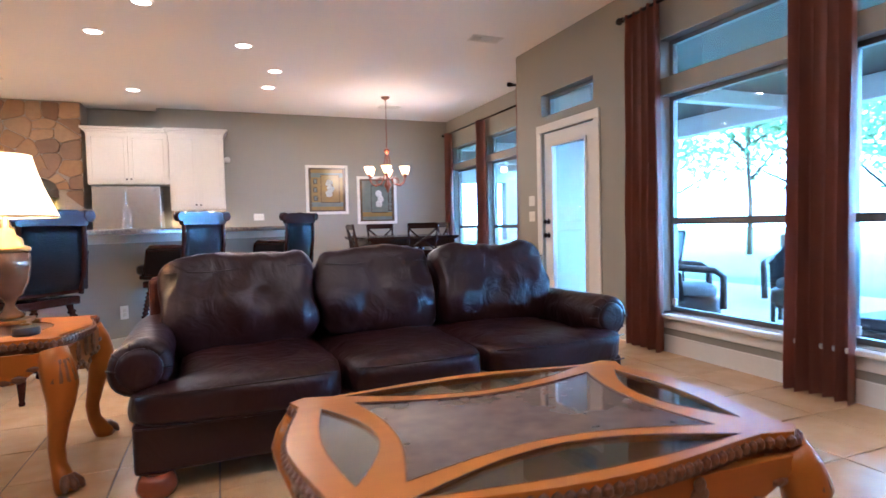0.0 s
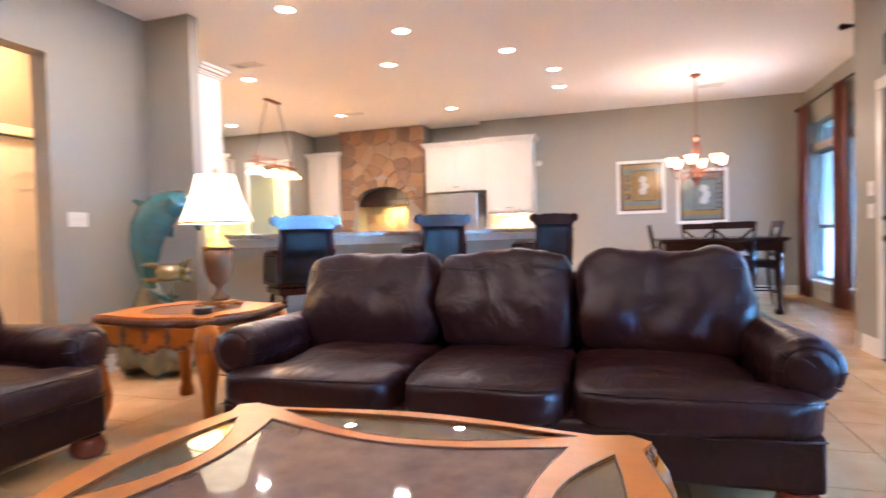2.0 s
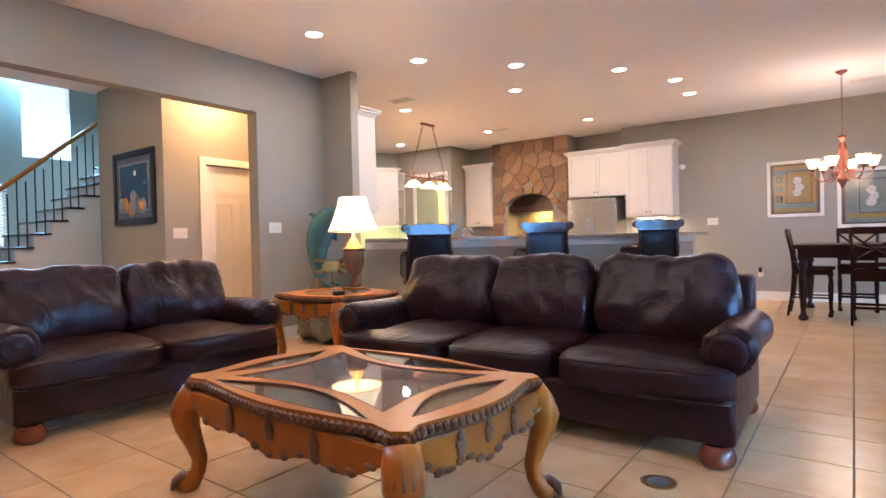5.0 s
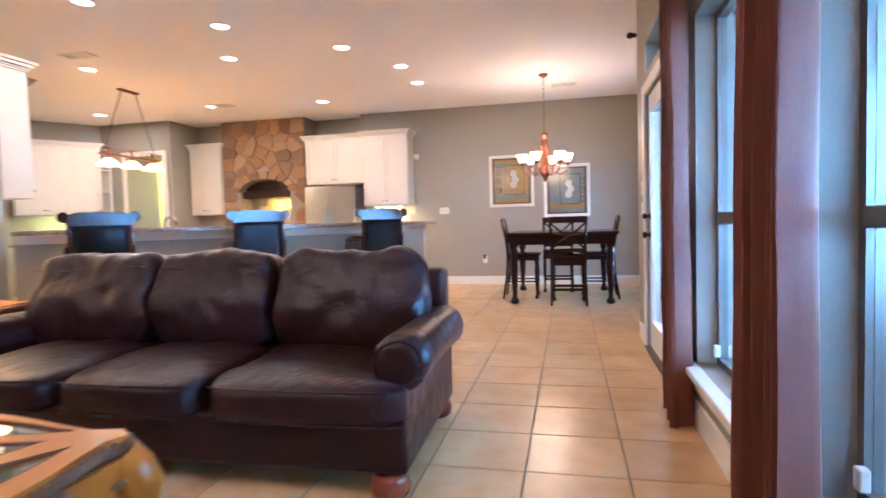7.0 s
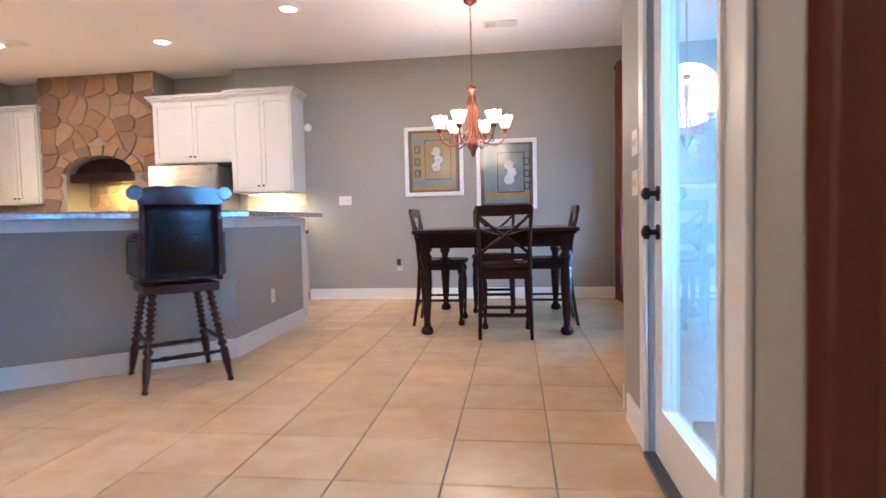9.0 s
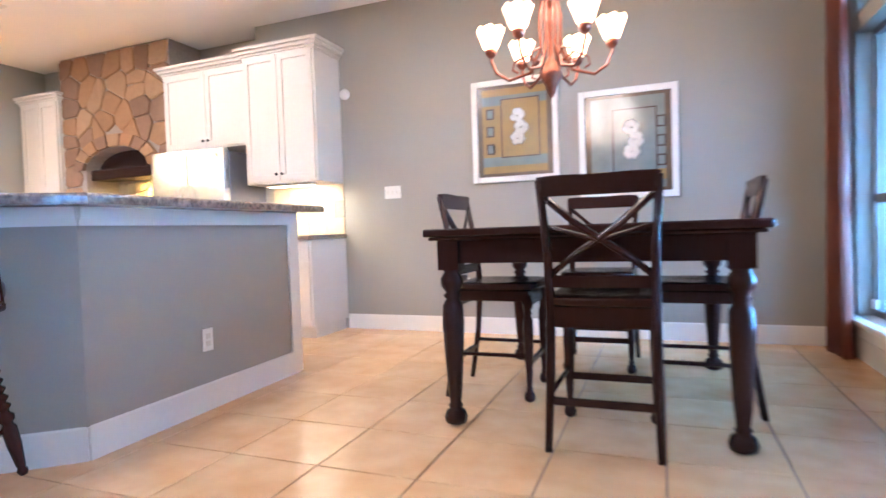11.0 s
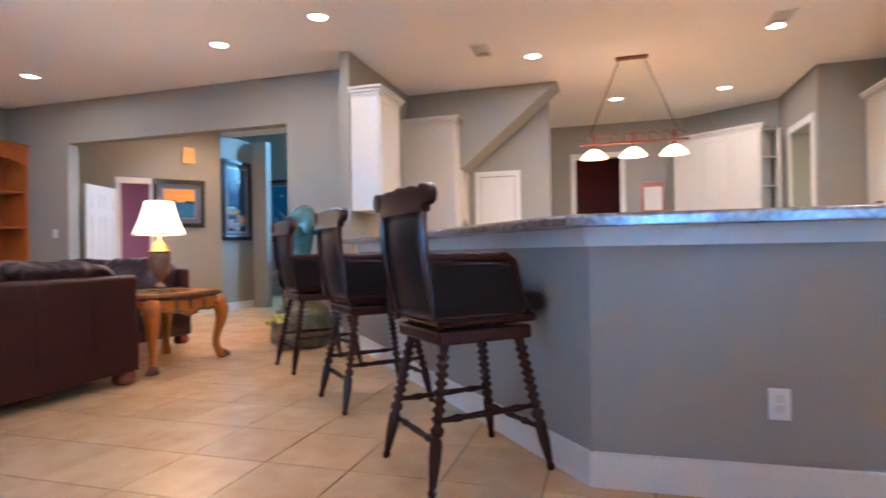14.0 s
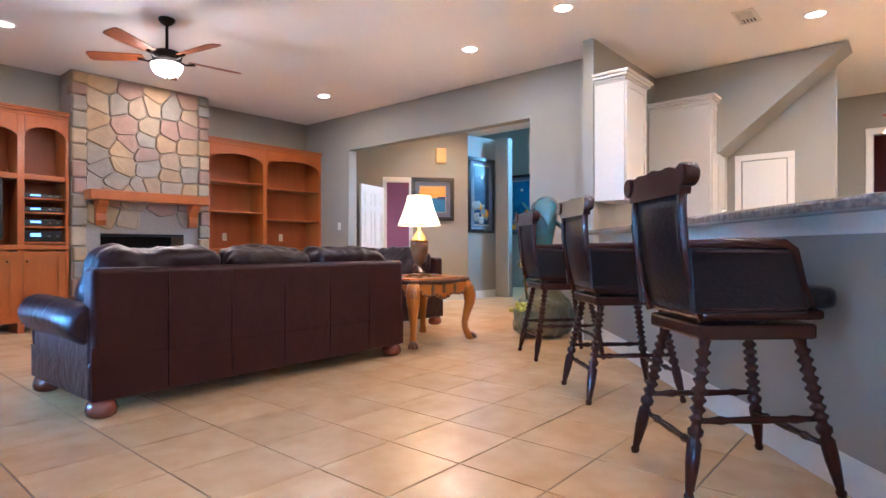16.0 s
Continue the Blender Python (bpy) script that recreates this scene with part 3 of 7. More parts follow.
# ---------------- lamps ----------------
CANS = [(0.029, 6.117), (-0.835, 5.159), (-1.583, 4.307), (-1.364, 6.098), (-1.326, 8.54), (0.437, 7.034), (0.421, 7.897), (-1.849, 3.06), (-1.963, 0.408),
        (-3.198, 5.981), (-5.28, 6.856), (-5.21, 8.213), (-3.13, 8.28), (1.54, 0.14), (-0.21, -0.35)]
first_can = None
for i, (x, y) in enumerate(CANS):
    if first_can is None:
        c = thing("recessed_light", pose(x, y, H), "lit recessed ceiling light with a white trim ring", "ceiling light", "recessed ceiling lights")
        part("trim_ring", lathe([(0.098, -0.001), (0.094, -0.008), (0.078, -0.010), (0.075, -0.003)], 28, cap=False), WHITE, c)
        part("lens", lathe([(0.0755, -0.003), (0.06, -0.005), (0.02, -0.007)], 28), CANGLOW, c, "glowing warm lamp")
        first_can = c
    else:
        copy_thing(first_can, pose(x, y, H))
    lamp = bpy.data.lights.new("can_beam", 'AREA')
    lamp.shape, lamp.size, lamp.energy, lamp.color = 'DISK', 0.14, 9.0, WARM
    lo = new("can_beam", lamp)
    lo.matrix_world = pose(x, y, H - 0.02)
hall_can = copy_thing(first_can, pose(-5.04, 2.02, H))
# Two warm lamps without fixtures, added to brighten the hall door and walls.
lamp = bpy.data.lights.new("hall_fill", 'AREA')
lamp.shape, lamp.size, lamp.energy, lamp.color = 'DISK', 0.14, 34.0, (1, 0.52, 0.18)
new("hall_fill", lamp).matrix_world = pose(-3.45, 3.2, H - 0.03)
lamp = bpy.data.lights.new("hall_fill", 'AREA')
lamp.shape, lamp.size, lamp.energy, lamp.color = 'DISK', 0.14, 20.0, (1, 0.62, 0.30)
new("hall_fill", lamp).matrix_world = pose(-4.2, 0.9, H - 0.03)


def vent(x, y, turn=0):
    v = thing("ceiling_vent", pose(x, y, H, 0, 0, turn), "white slatted metal ceiling air vent", "air vent", "ceiling vents")
    bm = bmesh.new()
    for a in ((-0.18, -0.09, 0.18, -0.065), (-0.18, 0.065, 0.18, 0.09), (-0.18, -0.065, -0.155, 0.065), (0.155, -0.065, 0.18, 0.065)):
        box(bm, a[0], a[1], -0.010, a[2], a[3], -0.001)
    part("frame", bm, WHITE, v)
    part("backing", box(bmesh.new(), -0.155, -0.065, -0.003, 0.155, 0.065, -0.001), BLACK, v)
    for k in range(9):
        y0 = -0.058 + k * 0.0145
        part("slat", box(bmesh.new(), -0.05 if k % 2 else -0.155, y0, -0.009, 0.155, y0 + 0.009, -0.004), WHITE, v)
    return v


for x, y in ((-2.85, 5.49), (-2.93, 8.27), (2.43, 5.12), (2.42, 8.70)):
    vent(x, y)


# ---------------- curtains ----------------
def curtain(name, m, width, height, folds, label, group="brown curtains", seed=0.0):
    """Pleated cloth; local x along the rod, hung from z = height."""
    c = thing(name, m, label, "curtain", group)
    bm = bmesh.new()
    nx, nz = folds * 12, 22
    grid = []
    for j in range(nz + 1):
        t = j / nz
        row = []
        for i in range(nx + 1):
            u = i / nx
            ph = 2 * math.pi * folds * u + seed + 0.35 * math.sin(3.1 * t + seed)
            amp = 0.030 + 0.022 * t + 0.012 * math.sin(7 * u + seed)
            s = math.sin(ph)
            s = math.copysign(abs(s) ** 0.8, s)
            x = (u - 0.5) * width * (0.86 + 0.14 * t + 0.04 * math.sin(2.5 * t + seed)) + 0.012 * math.cos(ph)
            y = amp * s + 0.012 * noise.noise(Vector((u * 5 + seed, t * 4, 0)))
            z = height * (1 - t) + 0.008 + 0.006 * math.sin(4 * u) * t
            row.append(bm.verts.new((x, y, z)))
        grid.append(row)
    for j in range(nz):
        for i in range(nx):
            f = bm.faces.new((grid[j][i], grid[j][i + 1], grid[j + 1][i + 1], grid[j + 1][i]))
            f.smooth = True
    bmesh.ops.solidify(bm, geom=bm.faces[:], thickness=0.004)
    part("cloth", bm, CURTAIN, c)
    return c


def rod(name, p, q, label):
    r = thing(name, Matrix.Translation(p), label, "curtain rod", "curtain rods")
    d = Vector(q) - Vector(p)
    part("pole", tube([(0, 0, 0), d], 0.014, 12), IRON, r)
    for e, s in ((Vector((0, 0, 0)), -1), (d, 1)):
        dn = d.normalized()
        part("finial", tube([e + dn * s * k for k in (0.0, 0.012, 0.025, 0.05, 0.075, 0.085)], [0.014, 0.024, 0.016, 0.032, 0.024, 0.006], 12), IRON, r)
    return r


rod("curtain_rod", (2.995, 3.60, 2.80), (2.995, 0.35, 2.80), "dark bronze curtain rod with ball finials over the windows")
rod("curtain_rod", (3.77, 9.62, 2.78), (3.77, 6.6, 2.78), "dark bronze curtain rod with ball finials over the dining windows")
rod("curtain_rod", (3.09, 5.70, 2.755), (3.8, 5.70, 2.755), "dark bronze curtain rod beside the dining nook")
curtain("curtain", pose(2.995, 3.36, 0.0, 0, 0, 90), 0.40, 2.81, 4, "long brown silk curtain hanging beside the window", seed=0.4)
curtain("curtain", pose(2.995, 1.90, 0.0, 0, 0, 90), 0.40, 2.81, 5, "long brown silk curtain hanging between two windows", seed=1.7)
curtain("curtain", pose(3.77, 9.42, 0.0, 0, 0, 90), 0.30, 2.79, 4, "long brown silk curtain in the dining corner", seed=2.9)
curtain("curtain", pose(3.77, 8.05, 0.0, 0, 0, 90), 0.36, 2.79, 4, "long brown silk curtain between dining windows", seed=4.2)
curtain("curtain", pose(3.20, 5.70, 0.0, 0, 0, 0), 0.20, 2.76, 3, "long brown silk curtain edge beside the patio door wall", seed=5.1)

# ---------------- sofas ----------------
FOOTWOOD = material("cherry_bun_foot", (0.20, 0.045, 0.016), 0.25, grain=20, second=(0.12, 0.025, 0.012), coat=0.4)


def sofa(name, m, width, seats, label, seam_panels=6):
    """A rolled-arm leather sofa; it faces -y and stands on the origin's floor, centred."""
    s = thing(name, m, label, "sofa", "leather sofas")
    hw = width / 2
    # local depth: front of the seats at -0.53, back at 0.52
    part("base", soft_box(-hw + 0.05, -0.47, 0.10, hw - 0.05, 0.48, 0.315, 0.02, 3), LEATHER, s)
    bm = soft_box(-hw + 0.06, 0.36, 0.315, hw - 0.06, 0.50, 0.83, 0.03, 3)
    part("back_frame", bm, LEATHER_BACK, s)
    for k in range(1, seam_panels):
        x = -hw + 0.06 + (width - 0.12) * k / seam_panels
        part("back_seam", tube([(x, 0.4985, 0.12), (x, 0.5025, 0.5), (x, 0.4985, 0.80)], 0.0045, 6), LEATHER_BACK, s)
    part("back_panel", soft_box(-hw + 0.055, 0.481, 0.10, hw - 0.055, 0.498, 0.40, 0.006), LEATHER_BACK, s)
    for sx in (-1, 1):
        # rolled arm: a fat scroll over an upright side
        a = part("arm", soft_box(*sorted((sx * (hw - 0.19), sx * (hw - 0.05)))[:1], -0.40, 0.20, sorted((sx * (hw - 0.19), sx * (hw - 0.05)))[1], 0.47, 0.56, 0.02, 3), LEATHER, s)
        cx = sx * (hw - 0.085)
        bm = bmesh.new()
        ys = [-0.425, -0.41, -0.37, -0.1, 0.15, 0.40, 0.455]
        rs = [0.100, 0.122, 0.128, 0.122, 0.120, 0.124, 0.10]
        tube([(cx, y, 0.525 - 0.03 * max(0, y)) for y in ys], rs, 22, bm, 0.92)
        for v in bm.verts:
            v.co += 0.006 * Vector((noise.noise(v.co * 9), 0, noise.noise(v.co * 9 + Vector((3, 0, 0)))))
        part("arm_roll", bm, LEATHER, a)
        part("arm_face", lathe([(0.088, 0.0), (0.086, 0.006), (0.06, 0.012), (0.01, 0.014)], 22, m=pose(cx, -0.424, 0.525, 90, 0, 0)), LEATHER, a)
        for k in range(20):
            an = 2 * math.pi * k / 20
            part("arm_pleat", tube([(cx + 0.088 * math.cos(an), -0.428, 0.525 + 0.083 * math.sin(an)), (cx + 0.116 * math.cos(an), -0.414, 0.525 + 0.108 * math.sin(an)),
                                     (cx + 0.126 * math.cos(an), -0.385, 0.525 + 0.117 * math.sin(an))], [0.004, 0.006, 0.002], 5), LEATHER, a) if k % 2 == 0 else None
    inner = width - 0.42
    sw = inner / seats
    for k in range(seats):
        x = -inner / 2 + (k + 0.5) * sw
        last = k in (0, seats - 1)
        ext = 0.20 if last else 0.0
        shift = (-ext / 2 if k == 0 else ext / 2) if last else 0
        # seat cushion, wider in front of the arms at the ends
        sgn = -1 if k == 0 else 1
        bm = cushion(sw - 0.004, 0.98, 0.19, 16, 5.5, 0.016, 3.1 * k + hw, 4.0, sag=lambda q: 0.028 * (1 - (2 * q.x / sw) ** 2) * (1 - (q.y / 0.49) ** 2) if q.z > 0 else 0)
        if last:
            for v in bm.verts:
                u = v.co.x * sgn / (sw / 2)
                if u > 0 and v.co.y < -0.30:
                    v.co.x += sgn * ext * u * min(1, (-0.30 - v.co.y) / 0.05)
        for v in bm.verts:
            v.co += Vector((x, -0.05, 0.372))
        c = part("seat_cushion", bm, LEATHER, s)
        xa = x - sw / 2 + 0.05 - (ext if k == 0 else 0)
        xb = x + sw / 2 - 0.05 + (ext if last and k else 0)
        for z in (0.305, 0.44):
            part("welt", tube([(xa + (xb - xa) * t / 8, -0.528 + 0.035 * (abs(t - 4) / 4) ** 4, z - 0.004 * (abs(t - 4) / 4) ** 3) for t in range(9)], 0.0045, 6), LEATHER, c)
        # loose back cushion, leaning
        tilt = Matrix.Translation((x + (0.05 * sgn if last else 0), 0.235, 0.685)) @ Euler((radians(-13), radians((k - (seats - 1) / 2) * 1.2), 0)).to_matrix().to_4x4()
        bw = sw + (0.10 if last else 0) - 0.005
        bm = cushion(bw, 0.28, 0.535, 24, 5.6, 0.029, 7.7 * k + hw * 3, 5.2)
        for v in bm.verts:
            v.co.z += 0.018 * noise.noise(Vector((v.co.x * 6 + k * 5, 0, 1))) * (v.co.z + 0.25) * 2
            v.co.y -= 0.035 * math.exp(-((v.co.z + 0.06) / 0.14) ** 2) if v.co.y < 0 else 0
            v.co = tilt @ v.co
        bc = part("back_cushion", bm, LEATHER, s)
        part("cushion_seam", tube([tilt @ Vector((-bw / 2 * 0.9 + bw * 0.9 * t / 8, -0.128 - 0.01 * math.sin(t), 0.16 + 0.006 * math.sin(2 * t + k))) for t in range(9)], 0.003, 6), LEATHER, bc)
    for x in (-hw + 0.13, hw - 0.13):
        for y in (-0.43, 0.43):
            part("bun_foot", lathe([(0.055, 0.0), (0.075, 0.015), (0.082, 0.045), (0.07, 0.08), (0.055, 0.10)], 20, m=Matrix.Translation((x, y, 0))), FOOTWOOD, s, "turned cherry bun foot")
    return s


sofa("sofa", pose(0.575, 2.72, 0, 0, 0, 1.5) @ Matrix.Diagonal((1, 1.08, 1, 1)), 2.57, 3, "dark brown leather three-seat sofa with rolled arms and bun feet")
sofa("loveseat", pose(-1.88, 1.36, 0, 0, 0, 89) @ Matrix.Diagonal((1, 1.06, 1, 1)), 1.80, 2, "dark brown leather two-seat sofa with rolled arms and bun feet", 4)


# ---------------- carved tables ----------------
def serpentine(hx, hy, corner, n=14):
    """A rectangular outline with waved sides and scooped corners."""
    pts = []
    for side in range(4):
        a = side * math.pi / 2
        lx, ly = (hx, hy) if side % 2 == 0 else (hy, hx)
        for k in range(n):
            t = -1 + 2 * (k + 0.5) / n
            x = t * (lx - corner * 0.55)
            bow = 0.035 * math.cos(t * math.pi) - 0.012
            y = -ly + 0.045 - bow - 0.03 * (abs(t) > 0.86)
            pts.append((x * math.cos(a) - y * math.sin(a), x * math.sin(a) + y * math.cos(a)))
    return pts


def cabriole(height, x, y, dirx, diry, scale=1.0):
    """A cabriole leg with a knee and a claw foot, leaning out along (dirx, diry)."""
    prof = [(0.00, 1.0, 0.058), (0.030, 0.88, 0.066), (0.052, 0.76, 0.066), (0.045, 0.62, 0.052), (0.018, 0.46, 0.040), (-0.004, 0.30, 0.033),
            (0.004, 0.18, 0.032), (0.030, 0.09, 0.040), (0.052, 0.045, 0.048), (0.06, 0.0, 0.044)]
    return tube([(x + dirx * o * scale, y + diry * o * scale, height * h) for o, h, r in prof], [r * scale for o, h, r in prof], 14)


def toes(x, y, dirx, diry, scale=1.0):
    bm = bmesh.new()
    a0 = math.atan2(diry, dirx)
    for k in (-1, 0, 1):
        a = a0 + k * 0.62
        c, sn = math.cos(a), math.sin(a)
        tube([(x + dirx * 0.05 * scale + c * d * scale, y + diry * 0.05 * scale + sn * d * scale, z * scale) for d, z in ((0.0, 0.05), (0.03, 0.055), (0.055, 0.035), (0.068, 0.012))],
             [0.02 * scale, 0.021 * scale, 0.018 * scale, 0.008 * scale], 8, bm)
    return bm


def carved_table(name, m, hx, hy, height, label, category, panes):
    t = thing(name, m, label, category)
    outline = serpentine(hx, hy, 0.12)
    deck = serpentine(hx - 0.005, hy - 0.005, 0.12)
    top_z = height
    # top: a wooden border with openings is made of a ring and cross ribs round glass panes
    bm = bmesh.new()
    outer_hi = [bm.verts.new((x, y, top_z)) for x, y in deck]
    if panes:
        # four lens-shaped side panes and one centre inlay
        def arc(ax, ay, bx_, by_, bulge, n=10):
            dx, dy = bx_ - ax, by_ - ay
            ln = math.hypot(dx, dy)
            return [(ax + dx * i / n - dy / ln * bulge * math.sin(math.pi * i / n), ay + dy * i / n + dx / ln * bulge * math.sin(math.pi * i / n)) for i in range(n + 1)]
        gx, gy = hx * 0.785, hy * 0.78
        s = 0.20 * min(hx, hy)
        lens = []
        lens.append(arc(-gx + s, -gy, gx - s, -gy, -0.035) + arc(gx - s, -gy, -gx + s, -gy, -0.27 * hy)[1:-1])
        lens.append(arc(gx - s, gy, -gx + s, gy, -0.035) + arc(-gx + s, gy, gx - s, gy, -0.27 * hy)[1:-1])
        lens.append(arc(gx, -gy + s, gx, gy - s, -0.035) + arc(gx, gy - s, gx, -gy + s, -0.16 * hx)[1:-1])
        lens.append(arc(-gx, gy - s, -gx, -gy + s, -0.035) + arc(-gx, -gy + s, -gx, gy - s, -0.16 * hx)[1:-1])
        cx_, cy_ = gx * 0.80, gy * 0.79
        b = 1.0
        centre = arc(-cx_, -cy_, cx_, -cy_, b * 0.095)[:-1] + arc(cx_, -cy_, cx_, cy_, b * 0.055)[:-1] + arc(cx_, cy_, -cx_, cy_, b * 0.095)[:-1] + arc(-cx_, cy_, -cx_, -cy_, b * 0.055)[:-1]
        holes = lens + [centre]
    else:
        centre = [(hx * 0.62 * math.cos(a), hy * 0.62 * math.sin(a)) for a in [2 * math.pi * i / 24 for i in range(24)]]
        holes = [centre]
    edges = [bm.edges.new((outer_hi[i], outer_hi[(i + 1) % len(outer_hi)])) for i in range(len(outer_hi))]
    for hl in holes:
        hv = [bm.verts.new((x, y, top_z)) for x, y in hl]
        edges += [bm.edges.new((hv[i], hv[(i + 1) % len(hv)])) for i in range(len(hv))]
    bmesh.ops.triangle_fill(bm, use_beauty=True, use_dissolve=False, edges=edges)
    def inside(p, poly):
        c = False
        for i in range(len(poly)):
            (x1, y1), (x2, y2) = poly[i], poly[i - 1]
            if (y1 > p.y) != (y2 > p.y) and p.x < (x2 - x1) * (p.y - y1) / (y2 - y1) + x1:
                c = not c
        return c
    dead = [f for f in bm.faces if any(inside(f.calc_center_median(), hl) for hl in holes)]
    bmesh.ops.delete(bm, geom=dead, context='FACES')
    ext = bmesh.ops.extrude_face_region(bm, geom=bm.faces[:])
    for v in [g for g in ext["geom"] if isinstance(g, bmesh.types.BMVert)]:
        v.co.z -= 0.026
    part("tabletop", bm, ORANGE, t, "honey-stained wooden tabletop frame")
    for i, hl in enumerate(holes):
        if panes and i < 4:
            part("glass_pane", prism(hl, top_z - 0.014, top_z - 0.005, bevel=0.003), TABLEGLASS, t, "bevelled glass pane")
        else:
            part("inlay", prism(hl, top_z - 0.02, top_z - 0.004), MARBLE if panes else CARVED, t, "dark brown marble inlay" if panes else "dark veneer inlay")
        part("inlay_bead", tube([(x, y, top_z - 0.0005) for x, y in hl + hl[:1]], 0.0025, 6), CARVED, t)
    # carved edge: a lip of small leaf beads round the rim
    part("moulded_edge", prism(serpentine(hx - 0.012, hy - 0.012, 0.12), top_z - 0.058, top_z - 0.027), CARVED, t, "dark carved rim")
    bm = bmesh.new()
    per = outline + outline[:1]
    for (x0, y0), (x1, y1) in zip(per, per[1:]):
        ln = math.hypot(x1 - x0, y1 - y0)
        cnt = max(1, round(ln / 0.028))
        for q in range(cnt):
            u = (q + 0.5) / cnt
            x, y = x0 + (x1 - x0) * u, y0 + (y1 - y0) * u
            an = math.atan2(y1 - y0, x1 - x0)
            mm = Matrix.Translation((x, y, top_z - 0.026)) @ Euler((0, 0, an)).to_matrix().to_4x4() @ Matrix.Diagonal((0.017, 0.013, 0.020, 1))
            bmesh.ops.create_icosphere(bm, subdivisions=1, radius=1, matrix=mm)
    part("carved_rim", bm, CARVED, t, "dark carved leaf border")
    # apron with a scalloped lower edge and scroll carving on each side
    for side in range(4):
        lx, ly = (hx, hy) if side % 2 == 0 else (hy, hx)
        ln = lx - 0.10
        drop = [0.035 + 0.085 * math.cos(0.5 * math.pi * u / ln) ** 0.8 + 0.018 * math.cos(3 * math.pi * u / ln) for u in [(-0.999 + 0.999 * i / 14) * ln for i in range(29)]]
        pts = [((-1 + i / 14) * ln, top_z - 0.075 - drop[i]) for i in range(29)] + [(ln, top_z - 0.058), (-ln, top_z - 0.058)]
        rot = Euler((0, 0, side * math.pi / 2)).to_matrix().to_4x4()
        mm = rot @ Matrix(((1, 0, 0, 0), (0, 0, 1, -ly + 0.055), (0, 1, 0, 0), (0, 0, 0, 1)))
        ap = part("apron", prism(pts, 0, 0.024, m=mm), ORANGE if panes else ORANGE, t)
        for i in range(0, 29, 2):
            bm = bmesh.new()
            u, z = pts[i]
            p = mm @ Vector((u, z + 0.012, -0.006))
            sc = Matrix.Translation(p) @ rot @ Matrix.Diagonal((0.032, 0.007, 0.013 + 0.005 * (i % 4 == 0), 1))
            bmesh.ops.create_icosphere(bm, subdivisions=1, radius=1, matrix=sc)
            part("carved_leaf", bm, CARVED, ap, "dark carved leaf")
        for u in (-0.42, 0.0, 0.42):
            for dz, w in ((0.012, 0.030), (0.036, 0.020), (-0.014, 0.024)):
                bm = bmesh.new()
                p = mm @ Vector((u * ln, top_z - 0.115 + dz, -0.005))
                bmesh.ops.create_icosphere(bm, subdivisions=2, radius=1, matrix=Matrix.Translation(p) @ rot @ Matrix.Diagonal((w, 0.008, 0.022, 1)))
                part("carved_rosette", bm, CARVED, ap, "dark carved scroll")
    for sx in (-1, 1):
        for sy in (-1, 1):
            d = 0.7071
            lg = part("leg", cabriole(top_z - 0.058, sx * (hx - 0.105), sy * (hy - 0.105), sx * d, sy * d), ORANGE, t, "honey wood cabriole leg")
            part("claw_foot", toes(sx * (hx - 0.105), sy * (hy - 0.105), sx * d, sy * d), CARVED, lg, "dark carved claw foot")
            bm = bmesh.new()
            for q in range(5):
                an = (q - 2) * 0.5 + math.atan2(sy, sx)
                px, py = sx * (hx - 0.105 + 0.035) + 0.052 * math.cos(an), sy * (hy - 0.105 + 0.035) + 0.052 * math.sin(an)
                tube([(px - 0.02 * math.cos(an), py - 0.02 * math.sin(an), (top_z - 0.058) * 0.95), (px, py, (top_z - 0.058) * 0.80), (px - 0.016 * math.cos(an), py - 0.016 * math.sin(an), (top_z - 0.058) * 0.58)],
                     [0.006, 0.013, 0.005], 7, bm)
            part("knee_carving", bm, CARVED, lg, "dark carved acanthus leaf")
    return t


ct = carved_table("coffee_table", pose(0.545, 1.175, 0, 0, 0, -2), 0.72, 0.50, 0.50, "carved honey wood coffee table with glass panes and claw feet", "coffee table", True)
# scrolled ironwork under the glass, shelf-like
bm = bmesh.new()
random.seed(4)
for k in range(44):
    cx, cy = random.uniform(-0.46, 0.46), random.choice((-1, 1)) * random.uniform(0.18, 0.34)
    r, a0 = random.uniform(0.03, 0.06), random.uniform(0, 6.28)
    tube([(cx + r * (1 - 0.1 * i) * math.cos(a0 + 0.75 * i), cy + r * (1 - 0.1 * i) * math.sin(a0 + 0.75 * i), 0.415) for i in range(8)], 0.008, 6, bm, 0.5)
part("iron_scrollwork", bm, CARVED, ct, "dark scrolled metalwork under the glass")
carved_table("end_table", pose(-1.33, 2.79, 0, 0, 0, -2), 0.48, 0.41, 0.65, "carved honey wood end table with cabriole legs", "end table", False)


# ---------------- table lamp ----------------
BRASS = material("aged_brass", (0.42, 0.25, 0.07), 0.28, 0.9, grain=40, second=(0.25, 0.14, 0.05), bump=0.05)
URN = material("antiqued_urn", (0.085, 0.040, 0.022), 0.25, 0.35, grain=9, second=(0.22, 0.12, 0.05), stain=5, coat=0.2)
lamp_t = thing("table_lamp", pose(-1.225, 2.90, 0.652) @ Matrix.Scale(0.945, 4), "lit brass urn table lamp with a cream bell shade", "lamp")
part("base_plate", soft_box(-0.085, -0.085, 0.012, 0.085, 0.085, 0.035, 0.006), BRASS, lamp_t)
for sx in (-1, 1):
    for sy in (-1, 1):
        part("base_foot", soft_box(min(sx * 0.06, sx * 0.105), min(sy * 0.06, sy * 0.105), 0, max(sx * 0.06, sx * 0.105), max(sy * 0.06, sy * 0.105), 0.02, 0.006), BRASS, lamp_t)
